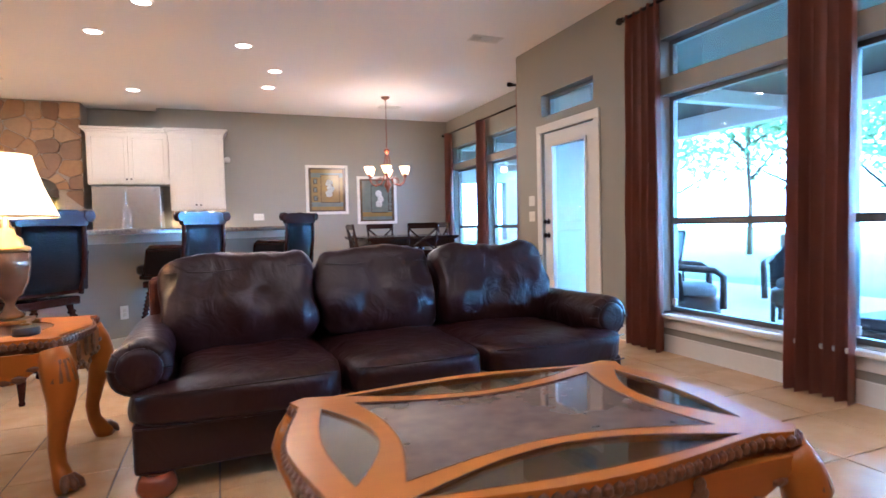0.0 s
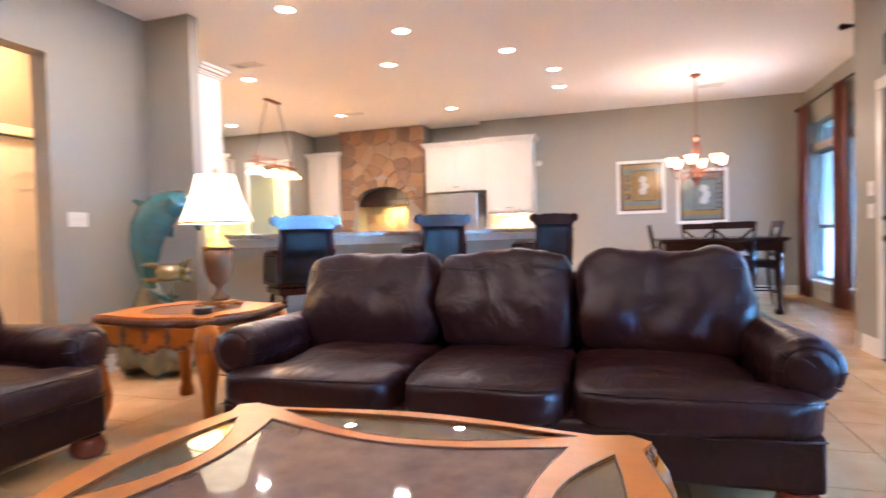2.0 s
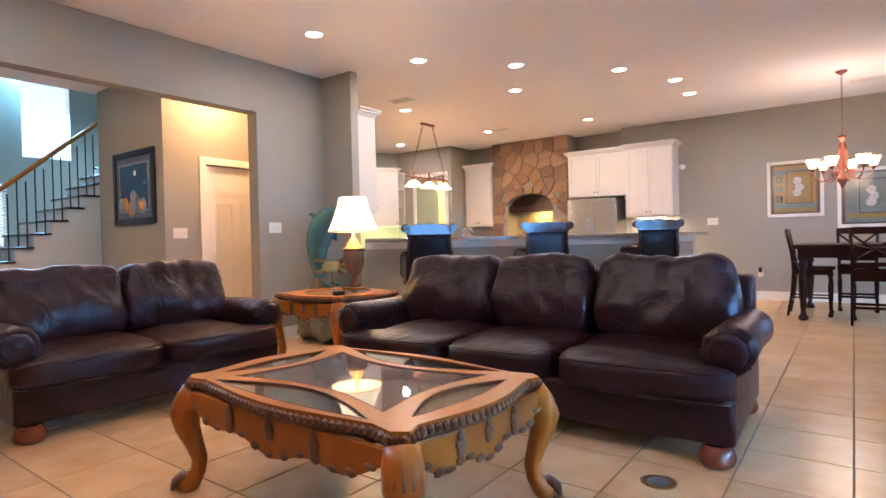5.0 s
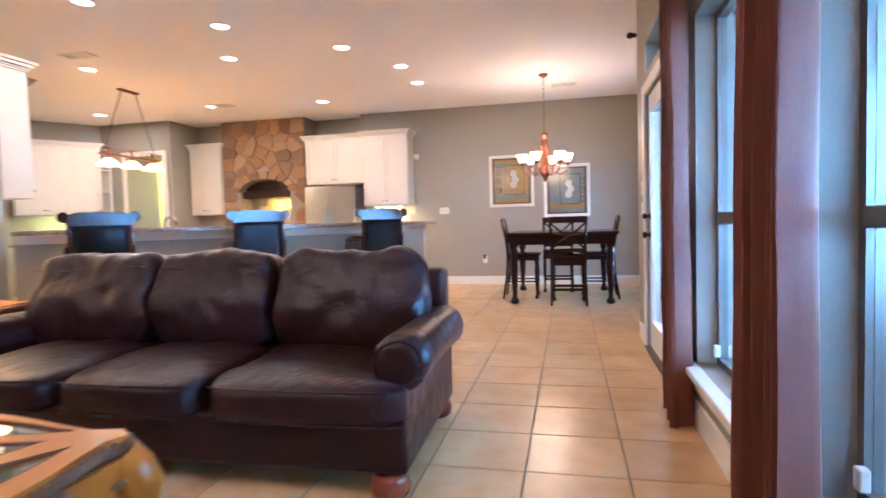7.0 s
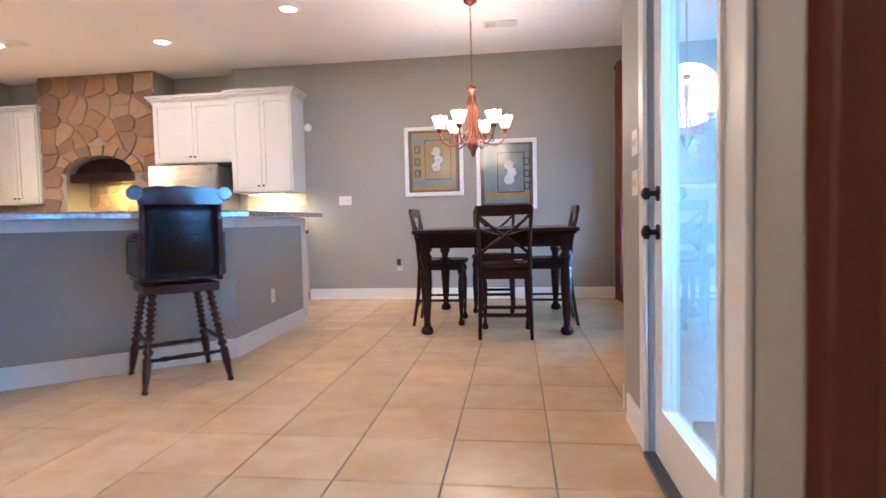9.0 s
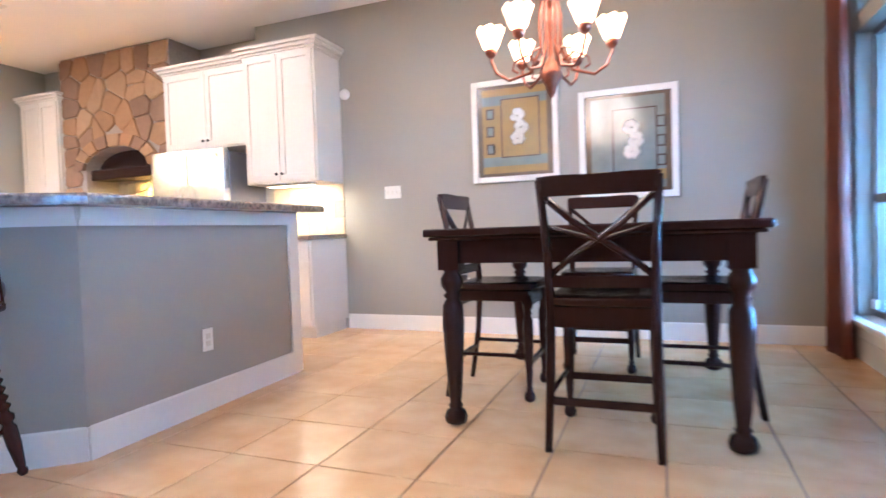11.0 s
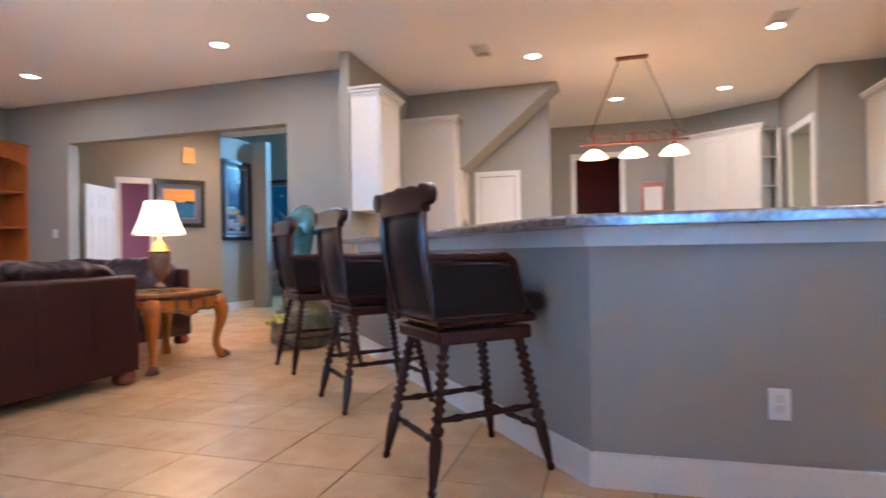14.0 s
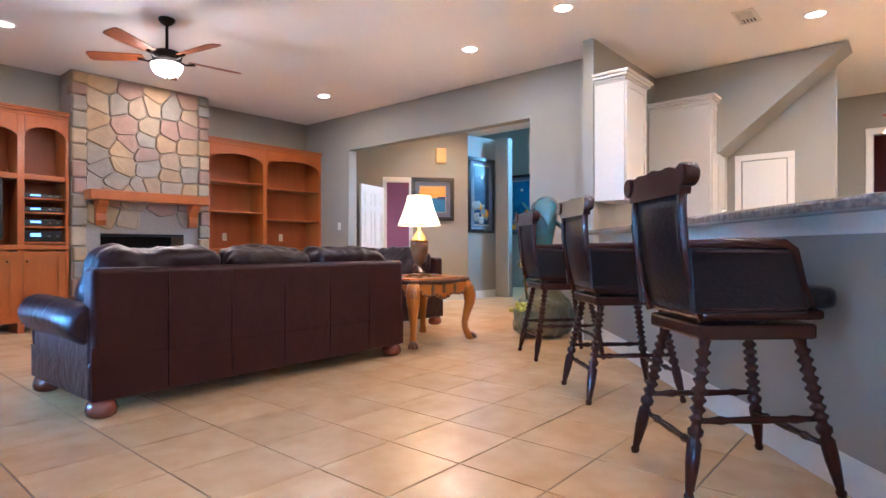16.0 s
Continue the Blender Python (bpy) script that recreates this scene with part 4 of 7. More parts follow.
part("urn", lathe([(0.056, 0.039), (0.062, 0.056), (0.034, 0.078), (0.020, 0.112), (0.034, 0.139), (0.056, 0.156), (0.085, 0.223), (0.097, 0.301), (0.095, 0.362), (0.084, 0.374)], 28), URN, lamp_t, "mottled dark bronze urn")
part("collar", lathe([(0.099, 0.374), (0.099, 0.392), (0.070, 0.404), (0.066, 0.435), (0.040, 0.457), (0.034, 0.479), (0.014, 0.491), (0.014, 0.557)], 24), BRASS, lamp_t, "polished brass collar")
part("shade", lathe([(0.228, 0.545), (0.205, 0.60), (0.165, 0.70), (0.138, 0.79), (0.122, 0.855), (0.119, 0.855), (0.135, 0.79), (0.162, 0.70), (0.202, 0.60), (0.225, 0.545)], 32, cap=False), SHADEGLOW, lamp_t, "glowing cream bell shade")
part("shade_trim", lathe([(0.230, 0.540), (0.230, 0.550), (0.225, 0.550), (0.225, 0.540)], 32, cap=False), BRASS, lamp_t)
part("harp", lathe([(0.006, 0.54), (0.006, 0.86)], 8), BRASS, lamp_t)
part("finial", lathe([(0.005, 0.855), (0.006, 0.865), (0.014, 0.878), (0.010, 0.89), (0.003, 0.905)], 12), BRASS, lamp_t)
pl = bpy.data.lights.new("lamp_bulb", 'POINT')
pl.energy, pl.color, pl.shadow_soft_size = 16, (1.0, 0.66, 0.34), 0.05
new("lamp_bulb", pl).matrix_world = pose(-1.225, 2.90, 0.652 + 0.66)
single("coaster_holder", lathe([(0.05, 0.652), (0.052, 0.66), (0.052, 0.68), (0.048, 0.686)], 20, m=Matrix.Translation((-1.08, 2.58, 0))), BLACK, "small dark round coaster stack on the end table", "coasters")

# ---------------- stonework ----------------
def clip(poly, nx, ny, c):
    out = []
    for i in range(len(poly)):
        a, b = poly[i], poly[(i + 1) % len(poly)]
        da, db = a[0] * nx + a[1] * ny - c, b[0] * nx + b[1] * ny - c
        if da <= 0:
            out.append(a)
        if (da < 0) != (db < 0) and da != db:
            t = da / (da - db)
            out.append((a[0] + (b[0] - a[0]) * t, a[1] + (b[1] - a[1]) * t))
    return out


def stones(parent, m, x0, x1, z0, z1, size, mats, seed, keep=None, gap=0.007, depth=0.045):
    """Irregular stones set on a face; local x along, local z up, the face looks to -y."""
    rnd = random.Random(seed)
    pts = []
    rows = max(1, round((z1 - z0) / (size * 0.82)))
    for j in range(rows):
        zc = z0 + (z1 - z0) * (j + 0.5) / rows
        cols = max(1, round((x1 - x0) / (size * rnd.uniform(0.8, 1.35))))
        for i in range(cols):
            xc = x0 + (x1 - x0) * (i + 0.5 + rnd.uniform(-0.25, 0.25)) / cols
            pts.append((xc, zc + rnd.uniform(-0.33, 0.33) * size))
    for i, p in enumerate(pts):
        poly = [(x0, z0), (x1, z0), (x1, z1), (x0, z1)]
        for j, q in enumerate(pts):
            if i != j and abs(q[0] - p[0]) < 3 * size and abs(q[1] - p[1]) < 3 * size:
                nx, nz = q[0] - p[0], q[1] - p[1]
                ln = math.hypot(nx, nz)
                nx, nz = nx / ln, nz / ln
                poly = clip(poly, nx, nz, (p[0] + q[0]) / 2 * nx + (p[1] + q[1]) / 2 * nz - gap / 2)
                if len(poly) < 3:
                    break
        if len(poly) < 3:
            continue
        cx, cz = sum(a[0] for a in poly) / len(poly), sum(a[1] for a in poly) / len(poly)
        if keep and not keep(cx, cz, poly):
            continue
        soft = []
        for k in range(len(poly)):
            a, b = poly[k], poly[(k + 1) % len(poly)]
            for t in (0.12, 0.88):
                soft.append((a[0] + (b[0] - a[0]) * t + rnd.uniform(-0.004, 0.004), a[1] + (b[1] - a[1]) * t + rnd.uniform(-0.004, 0.004)))
        d = depth * rnd.uniform(0.65, 1.25)
        bm = bmesh.new()
        rings = []
        for s, y in ((1.0, 0.0), (0.985, -d * 0.7), (0.92, -d)):
            rings.append([bm.verts.new(m @ Vector((cx + (x - cx) * s, y + (rnd.uniform(-0.004, 0.004) if y else 0), cz + (z - cz) * s))) for x, z in soft])
        for a, b in zip(rings, rings[1:]):
            for k in range(len(a)):
                f = bm.faces.new((a[k], a[(k + 1) % len(a)], b[(k + 1) % len(a)], b[k]))
                f.smooth = True
        bm.faces.new(rings[-1])
        part("stone", bm, rnd.choice(mats), parent)


XZ = Matrix(((1, 0, 0, 0), (0, 0, 1, 0), (0, 1, 0, 0), (0, 0, 0, 1)))       # an outline (x, z) raised along y

# kitchen stone surround with its arched range alcove
hood = thing("stone_range_surround", pose(0, 0, 0), "rust-brown stone range surround with an arched alcove", "stone surround", kind="structure")
arch = [(-2.49 - 0.51 + 0.51 * math.cos(a), 1.74 + 0.24 * math.sin(a)) for a in [math.pi * k / 12 for k in range(13)]]
outline = [(-3.85, 0), (-3.51, 0)] + [(x, z) for x, z in arch[::-1]] + [(-2.49, 0), (-2.164, 0), (-2.164, H - 0.002), (-3.85, H - 0.002)]
part("mortar", prism(outline, 9.575, 10.05, m=XZ), MORTAR, hood, "grey mortar body")


def clear_of_arch(cx, cz, poly):
    return all(not (-3.50 < x < -2.50 and z < 1.74 + 0.24 * math.sqrt(max(0, 1 - ((x + 3.0) / 0.51) ** 2)) - 0.01) for x, z in poly + [(cx, cz)])


stones(hood, pose(0, 9.576, 0), -3.85, -2.166, 0.95, 3.04, 0.245, RUSTS, 11, clear_of_arch, depth=0.024)
bm = bmesh.new()
for k in range(9):
    a0, a1 = math.pi * k / 9 + 0.02, math.pi * (k + 1) / 9 - 0.02
    pts = [(-3.0 + r * math.cos(a), 1.74 + q * math.sin(a)) for r, q, a in ((0.51, 0.245, a0), (0.66, 0.38, a0), (0.66, 0.38, a1), (0.51, 0.245, a1))]
    part("stone", prism(pts, 9.525, 9.576, m=XZ, bevel=0.01), RUSTS[k % 3], hood)
stones(hood, pose(0, 9.99, 0), -3.505, -2.495, 0.95, 1.62, 0.17, STONES, 5, depth=0.03)
part("alcove_back", box(bmesh.new(), -3.51, 9.992, 0.9, -2.49, 10.04, 2.0), MORTAR, hood)
rangehood = thing("range_hood", pose(-3.0, 9.72, 1.63), "dark wooden range hood inside the stone arch", "range hood")
part("canopy", prism([(-0.50, 0.12)] + [(0.50 * math.cos(a), 0.12 + 0.21 * math.sin(a)) for a in [math.pi - math.pi * k / 12 for k in range(13)]] + [(0.50, 0.12)], 0.02, 0.2, m=XZ), ESPRESSO, rangehood)
part("valance", soft_box(-0.50, -0.10, 0.0, 0.50, 0.18, 0.12, 0.012), ESPRESSO, rangehood)
area("range_light", (-2.85, 9.80, 1.61), (-2.85, 9.85, 1.0), 0.3, 0.1, 8.0, (1.0, 0.70, 0.14))


# ---------------- cabinets ----------------
def cabinet(name, m, w, d, h, doors, label, drawers=0, knob_low=True, crown=False, group="white kitchen cabinets", mat=None, knob=None):
    """A unit whose front looks to -y, its back at y = 0; doors side by side, drawers above them."""
    mat = mat or CABINET
    c = thing(name, m, label, "cabinet", group)
    part("body", soft_box(-w / 2, -d, 0, w / 2, 0, h, 0.004), mat, c)
    dw = (w - 0.03) / doors
    top = h - 0.02 - (0.17 if drawers else 0)
    for k in range(doors):
        x0, x1, z0, z1 = -w / 2 + 0.015 + k * dw + 0.003, -w / 2 + 0.015 + (k + 1) * dw - 0.003, 0.02, top
        slabs = [("door", z0, z1)] + ([("drawer", top + 0.008, h - 0.02)] if drawers else [])
        for nm, a, b in slabs:
            fr = min(0.055, (b - a) * 0.3)
            bm = bmesh.new()
            box(bm, x0, -d - 0.020, a, x0 + fr, -d - 0.001, b)
            box(bm, x1 - fr, -d - 0.020, a, x1, -d - 0.001, b)
            box(bm, x0 + fr, -d - 0.020, a, x1 - fr, -d - 0.001, a + fr)
            box(bm, x0 + fr, -d - 0.020, b - fr, x1 - fr, -d - 0.001, b)
            dd = part(nm, bm, mat, c)
            part("panel", soft_box(x0 + fr + 0.001, -d - 0.012, a + fr + 0.001, x1 - fr - 0.001, -d - 0.002, b - fr - 0.001, 0.004), mat, dd)
            if nm == "door":
                kx = (x1 - 0.028) if (k % 2 == 0 and doors > 1) else x0 + 0.028
                kz = a + 0.06 if knob_low else b - 0.06
            else:
                kx, kz = (x0 + x1) / 2, (a + b) / 2
            part("knob", lathe([(0.006, 0), (0.006, 0.012), (0.014, 0.018), (0.013, 0.026), (0.004, 0.03)], 12, m=pose(kx, -d - 0.020, kz, 90, 0, 0)), knob or IRON, dd, "dark bronze knob")
    if crown:
        for k, (o, z0, z1) in enumerate(((0.012, -0.02, 0.0), (0.022, 0.0, 0.02), (0.045, 0.02, 0.05), (0.065, 0.05, 0.08))):
            part("crown_moulding", soft_box(-w / 2 - o, -d - o, h + z0, w / 2 + o, 0.0, h + z1, 0.006), mat, c)
    return c


cabinet("wall_cabinet", pose(-0.572, NY - 0.003, 1.405), 0.795, 0.42, 1.195, 2, "white painted tall wall cabinet with two doors", crown=True)
cabinet("wall_cabinet", pose(-1.535, NY + 0.25, 1.81), 1.11, 0.56, 0.79, 2, "white painted wall cabinet above the refrigerator", crown=True)
cabinet("wall_cabinet", pose(-4.19, 9.848, 1.35), 0.66, 0.32, 1.25, 2, "white painted tall wall cabinet beside the stone surround", crown=True)
cabinet("wall_cabinet", pose(-2.72, 4.192, 1.41, 0, 0, 180), 0.56, 0.31, 1.19, 1, "white painted wall cabinet on the stub wall", crown=True)
cabinet("pantry_cabinet", pose(-4.27, 4.192, 0.95, 0, 0, 180), 0.66, 0.70, 1.65, 2, "deep white painted pantry cabinet", crown=True)
cabinet("wall_cabinet", pose(-6.43, 8.44, 1.40, 0, 0, 54.5), 1.28, 0.34, 1.20, 3, "white painted wall cabinets along the angled kitchen wall", crown=True)
shelf = thing("corner_shelf", pose(-5.86, 8.84, 1.40, 0, 0, 0), "open white end shelf beside the angled cabinets", "shelf")
part("back", box(bmesh.new(), -0.17, 0.14, 0, 0.05, 0.17, 1.2), CABINET, shelf)
for z in (0.0, 0.4, 0.8, 1.18):
    part("shelf_board", soft_box(-0.17, -0.06, z, 0.06, 0.14, z + 0.02, 0.004), CABINET, shelf)
part("post", soft_box(0.05, 0.12, 0.021, 0.07, 0.17, 1.2, 0.004), CABINET, shelf)
cabinet("base_cabinet", pose(-0.572, NY - 0.003, 0.10), 0.80, 0.58, 0.775, 2, "white painted base cabinet with drawers and doors", drawers=1, knob_low=False)
single("toe_kick", box(bmesh.new(), -0.97, 9.20, 0.0, -0.185, 9.70, 0.099), CABINET, "white recessed toe kick under the base cabinet", "toe kick", kind="structure")
single("kitchen_counter", soft_box(-1.0, 9.09, 0.876, -0.155, NY - 0.002, 0.914, 0.008), GRANITE, "speckled brown granite counter on the base cabinet", "countertop")
single("kitchen_counter", prism([(-6.6, 7.6), (-6.1, 7.2), (-5.2, 8.5), (-4.9, 8.45), (-4.9, 9.04), (-5.9, 9.04)], 0.876, 0.914), GRANITE, "speckled brown granite counter along the angled wall", "countertop")
splash = thing("backsplash", pose(0, 0, 0), "cream square backsplash tiles under the wall cabinet", "backsplash", kind="structure")
part("grout", box(bmesh.new(), -0.99, NY - 0.006, 0.915, -0.172, NY - 0.001, 1.404), MORTAR, splash)
for j in range(3):
    for i in range(4):
        x0 = -0.99 + i * 0.205 - (0.1 if j % 2 else 0)
        a, b = max(-0.99, x0 + 0.002), min(-0.173, x0 + 0.202)
        if b > a:
            part("tile", soft_box(a, NY - 0.013, 0.917 + j * 0.163, b, NY - 0.0065, 1.077 + j * 0.163, 0.003), SPLASH, splash)
undercab = thing("undercabinet_light", pose(-0.572, 9.45, 1.404), "lit white under-cabinet light strip", "light")
part("housing", soft_box(-0.25, -0.05, -0.022, 0.25, 0.05, -0.001, 0.004), WHITE, undercab)
part("diffuser", box(bmesh.new(), -0.22, -0.04, -0.026, 0.22, 0.04, -0.0225), glow("undercabinet_glow", (1.0, 0.82, 0.5), 9), undercab, "glowing diffuser")
area("undercabinet_beam", (-0.572, 9.45, 1.37), (-0.572, 9.55, 0.9), 0.45, 0.08, 7, (1.0, 0.74, 0.34))
area("undercabinet_beam", (-5.95, 8.35, 1.38), (-6.1, 8.5, 0.9), 0.9, 0.08, 9, (0.9, 0.95, 0.3))
plate("wall_outlet", pose(-0.40, NY - 0.013, 1.15), 0.075, 0.12, SOCKET, "white wall outlet on the cream backsplash", "outlet")
single("motion_detector", lathe([(0.05, 0), (0.05, 0.02), (0.03, 0.035), (0.01, 0.038)], 20, m=pose(-0.12, NY, 2.25, 90, 0, 0)), WHITE, "small round white alarm sensor on the wall", "sensor")

fridge = thing("refrigerator", pose(-1.55, 9.95, 0), "stainless steel french-door refrigerator with grey sides", "refrigerator")
part("body", soft_box(-0.45, -0.72, 0.02, 0.45, 0, 1.74, 0.008), GREYSTEEL, fridge, "grey side panels")
for a, b, z0, z1 in ((-0.45, -0.002, 0.62, 1.765), (0.002, 0.45, 0.62, 1.765), (-0.45, 0.45, 0.05, 0.612)):
    d = part("door" if z0 > 0.5 else "freezer_drawer", soft_box(a, -0.80, z0, b, -0.722, z1, 0.012), STEEL, fridge, "brushed stainless front")
    if z0 > 0.5:
        hx = b - 0.045 if b < 0.1 else a + 0.045
        part("handle", tube([(hx, -0.80, 0.78), (hx, -0.85, 0.82), (hx, -0.855, 1.1), (hx, -0.85, 1.38), (hx, -0.80, 1.42)], 0.013, 10), STEEL, d, "chrome bar handle")
part("badge", soft_box(0.36, -0.804, 1.68, 0.39, -0.8005, 1.71, 0.001), GREYSTEEL, fridge)

# closet door under the stairs, kitchen door trims
panel_door("door_3", pose(-4.60, 5.075, 0, 0, 0, 90), "white panel closet door under the stairs, closed", width=0.46, h=1.97)
tr = thing("door_trim", pose(-4.615, 5.305, 0, 0, 0, 180), "white painted closet door casing", "door casing", kind="structure")
casing(tr, -0.24, 0.24, 1.98, w=0.07)
tr = thing("door_trim", pose(-6.85, 6.575, 0, 0, 0, 180), "white painted kitchen doorway casing", "door casing", kind="structure")
casing(tr, -0.355, 0.355, 2.5)
tr = thing("door_trim", pose(-5.11, 9.05, 0, 0, 0, 90), "pale yellow lit doorway casing", "door casing", kind="structure")
casing(tr, -0.39, 0.39, 2.45)
single("framed_card", soft_box(-6.849, 7.25, 1.55, -6.83, 7.62, 2.05, 0.004), COPPER, "brown framed card on the kitchen wall", "picture")
single("card", box(bmesh.new(), -6.829, 7.30, 1.60, -6.826, 7.57, 1.98), WHITE, "white card with faint lines in a brown frame", "picture")
area("laundry_light", (-5.2, 10.9, 2.95), (-5.2, 10.9, 0), 0.5, 0.5, 60, (1, 0.82, 0.38))
LAUNDRYWIN = glow("laundry_daylight", (0.55, 0.9, 1.0), 4)
single("laundry_window_blind", box(bmesh.new(), -5.35, 11.62, 0.9, -4.85, 11.64, 2.1), LAUNDRYWIN, "bright laundry window with pale blinds", "window", kind="structure")

# faucet at the sink behind the bar
faucet = thing("faucet", pose(-1.9, 5.55, 0.914), "brushed steel gooseneck kitchen faucet", "faucet")
part("spout", tube([(0, 0, 0), (0, 0, 0.22), (0.02, 0.0, 0.29), (0.08, 0, 0.32), (0.14, 0, 0.29), (0.16, 0, 0.22)], 0.014, 10), STEEL, faucet)
single("sink_counter", prism([(-0.0, 6.7), (-0.0, 7.9), (-0.55, 7.9), (-0.55, 7.0), (-2.75, 5.0), (-2.35, 4.55)], 0.876, 0.914), GRANITE, "granite sink counter behind the bar", "countertop")
single("base_cabinet_run", prism([(0.08, 6.85), (0.08, 7.9), (-0.5, 7.9), (-0.5, 7.1), (-2.6, 5.15), (-2.2, 4.65)], 0.0, 0.875), CABINET, "white base cabinets under the sink counter", "cabinet")


# ---------------- bar stools ----------------
def twist_leg(p, q, n=12):
    """A turned leg with ball turnings from foot p to top q."""
    p, q = Vector(p), Vector(q)
    prof = [(0.0, 0.015), (0.03, 0.020), (0.05, 0.014), (0.07, 0.017), (0.22, 0.026), (0.34, 0.027), (0.37, 0.017), (0.39, 0.028), (0.42, 0.030), (0.44, 0.018)]
    t = 0.46
    while t < 0.92:
        prof += [(t, 0.018), (t + 0.022, 0.029), (t + 0.030, 0.029), (t + 0.046, 0.018)]
        t += 0.058
    prof += [(0.95, 0.022), (1.0, 0.026)]
    return tube([p + (q - p) * a for a, r in prof], [r for a, r in prof], n)


def bar_stool(m):
    s = thing("bar_stool", m, "dark cherry swivel bar stool with black croc-leather seat and arms", "bar stool", "bar stools")
    # it faces +y; seat centre at the origin
    for sx in (-1, 1):
        for sy in (-1, 1):
            part("leg", twist_leg((sx * 0.25, sy * 0.295, 0), (sx * 0.165, sy * 0.185, 0.60)), CHERRY, s, "ball-turned cherry leg")
    for a, b, z in (((-0.2, -0.245), (0.2, -0.245), 0.19), ((-0.2, 0.245), (0.2, 0.245), 0.19), ((-0.20, -0.24), (-0.20, 0.24), 0.28), ((0.20, -0.24), (0.20, 0.24), 0.28)):
        A, B = Vector((*a, z)), Vector((*b, z))
        part("stretcher", tube([A + (B - A) * t for t in (0, 0.12, 0.2, 0.26, 0.5, 0.74, 0.8, 0.88, 1)], [0.010, 0.012, 0.018, 0.012, 0.016, 0.012, 0.018, 0.012, 0.010], 10), CHERRY, s)
    part("seat_frame", soft_box(-0.22, -0.235, 0.585, 0.22, 0.225, 0.645, 0.012), CHERRY, s)
    part("swivel_plate", lathe([(0.13, 0.645), (0.13, 0.662)], 24), IRON, s)
    part("seat_base", soft_box(-0.245, -0.235, 0.662, 0.245, 0.235, 0.70, 0.012), CHERRY, s)
    bm = cushion(0.50, 0.56, 0.11, 8, 4.5)
    for v in bm.verts:
        v.co += Vector((0, 0.06, 0.742))
    part("seat_cushion", bm, BLACKLEATHER, s, "black embossed leather seat")
    # curved back: side posts, leather panel, scrolled crest
    def back_y(z):
        return -0.235 - 0.055 * ((z - 0.68) / 0.6) - 0.035 * math.sin((z - 0.68) / 0.6 * math.pi)
    zs = [0.66 + 0.07 * i for i in range(8)]
    for sx in (-1, 1):
        part("back_post", tube([(sx * (0.225 - 0.02 * (z - 0.66)), back_y(z), z) for z in zs], 0.019, 8), CHERRY, s)
    bm = bmesh.new()
    rows = []
    for z in [0.69 + 0.05 * i for i in range(10)]:
        for y in (0,):
            rows.append([bm.verts.new((-0.205 + 0.41 * k / 8, back_y(z) - 0.018 * math.cos((k / 8 - 0.5) * math.pi) + 0.004, z)) for k in range(9)])
    for a, b in zip(rows, rows[1:]):
        for k in range(8):
            f = bm.faces.new((a[k], a[k + 1], b[k + 1], b[k]))
            f.smooth = True
    bmesh.ops.solidify(bm, geom=bm.faces[:], thickness=-0.035)
    part("back_panel", bm, BLACKLEATHER, s, "black embossed leather back")
    yc = back_y(1.18)
    n = 14
    crest = [(-0.255 + 0.51 * k / n, 1.235 + 0.030 * math.exp(-((k / n - 0.5) / 0.10) ** 2) - 0.012 * math.cos(2 * math.pi * (k / n - 0.5) * 2)) for k in range(n + 1)] + [(0.235, 1.135), (-0.235, 1.135)]
    part("crest_rail", prism(crest, -0.022, 0.022, m=Matrix(((1, 0, 0, 0), (0, 0, 1, yc), (0, 1, 0, 0), (0, 0, 0, 1)))), CHERRY, s, "scrolled cherry crest rail")
    for sx in (-1, 1):
        part("scroll_ear", lathe([(0.038, -0.030), (0.044, -0.024), (0.044, 0.024), (0.038, 0.030)], 18, m=pose(sx * 0.252, yc, 1.205, 90, 0, 0)), CHERRY, s)
        # padded arm wings
        out = [(-0.27, 0.69), (0.16, 0.69), (0.125, 0.86), (0.10, 0.925), (-0.29, 0.935)]
        wing = part("arm_panel", prism(out, sx * 0.235 - 0.018, sx * 0.235 + 0.018, m=Matrix(((0, 0, 1, 0), (1, 0, 0, 0), (0, 1, 0, 0), (0, 0, 0, 1))), bevel=0.006), BLACKLEATHER, s, "black leather arm panel")
        part("arm_rest", tube([(sx * 0.235, -0.295, 0.945), (sx * 0.237, -0.1, 0.95), (sx * 0.237, 0.08, 0.945), (sx * 0.235, 0.115, 0.925), (sx * 0.235, 0.15, 0.80), (sx * 0.235, 0.19, 0.70)],
                               [0.020, 0.024, 0.024, 0.022, 0.018, 0.016], 10, flat=0.8), CHERRY, wing, "cherry arm rest")
        part("nail_trim", tube([(sx * 0.256, y, z) for y, z in ((-0.26, 0.705), (0.15, 0.705), (0.12, 0.86), (0.095, 0.915), (-0.27, 0.92))], 0.005, 6), CHERRY, wing)
    return s


stool = bar_stool(pose(0.315, 6.08, 0, 0, 0, 43.5))
copy_thing(stool, pose(-0.625, 5.22, 0, 0, 0, 45))
copy_thing(stool, pose(-1.54, 4.29, 0, 0, 0, 48))


# ---------------- dining set ----------------
def turned_leg(height, r=0.05, n=20):
    prof = [(0.028, 0), (0.052, 0.012), (0.056, 0.035), (0.045, 0.062), (0.026, 0.075), (0.036, 0.085), (0.026, 0.10), (0.034, 0.16), (0.046, 0.34), (0.052, 0.46), (0.048, 0.54), (0.030, 0.57),
            (0.044, 0.585), (0.030, 0.60), (0.052, 0.625), (0.055, 0.66), (0.036, 0.69), (0.044, 0.70)]
    k = height / 0.70
    return lathe([(a * r / 0.05, b * k) for a, b in prof], n)


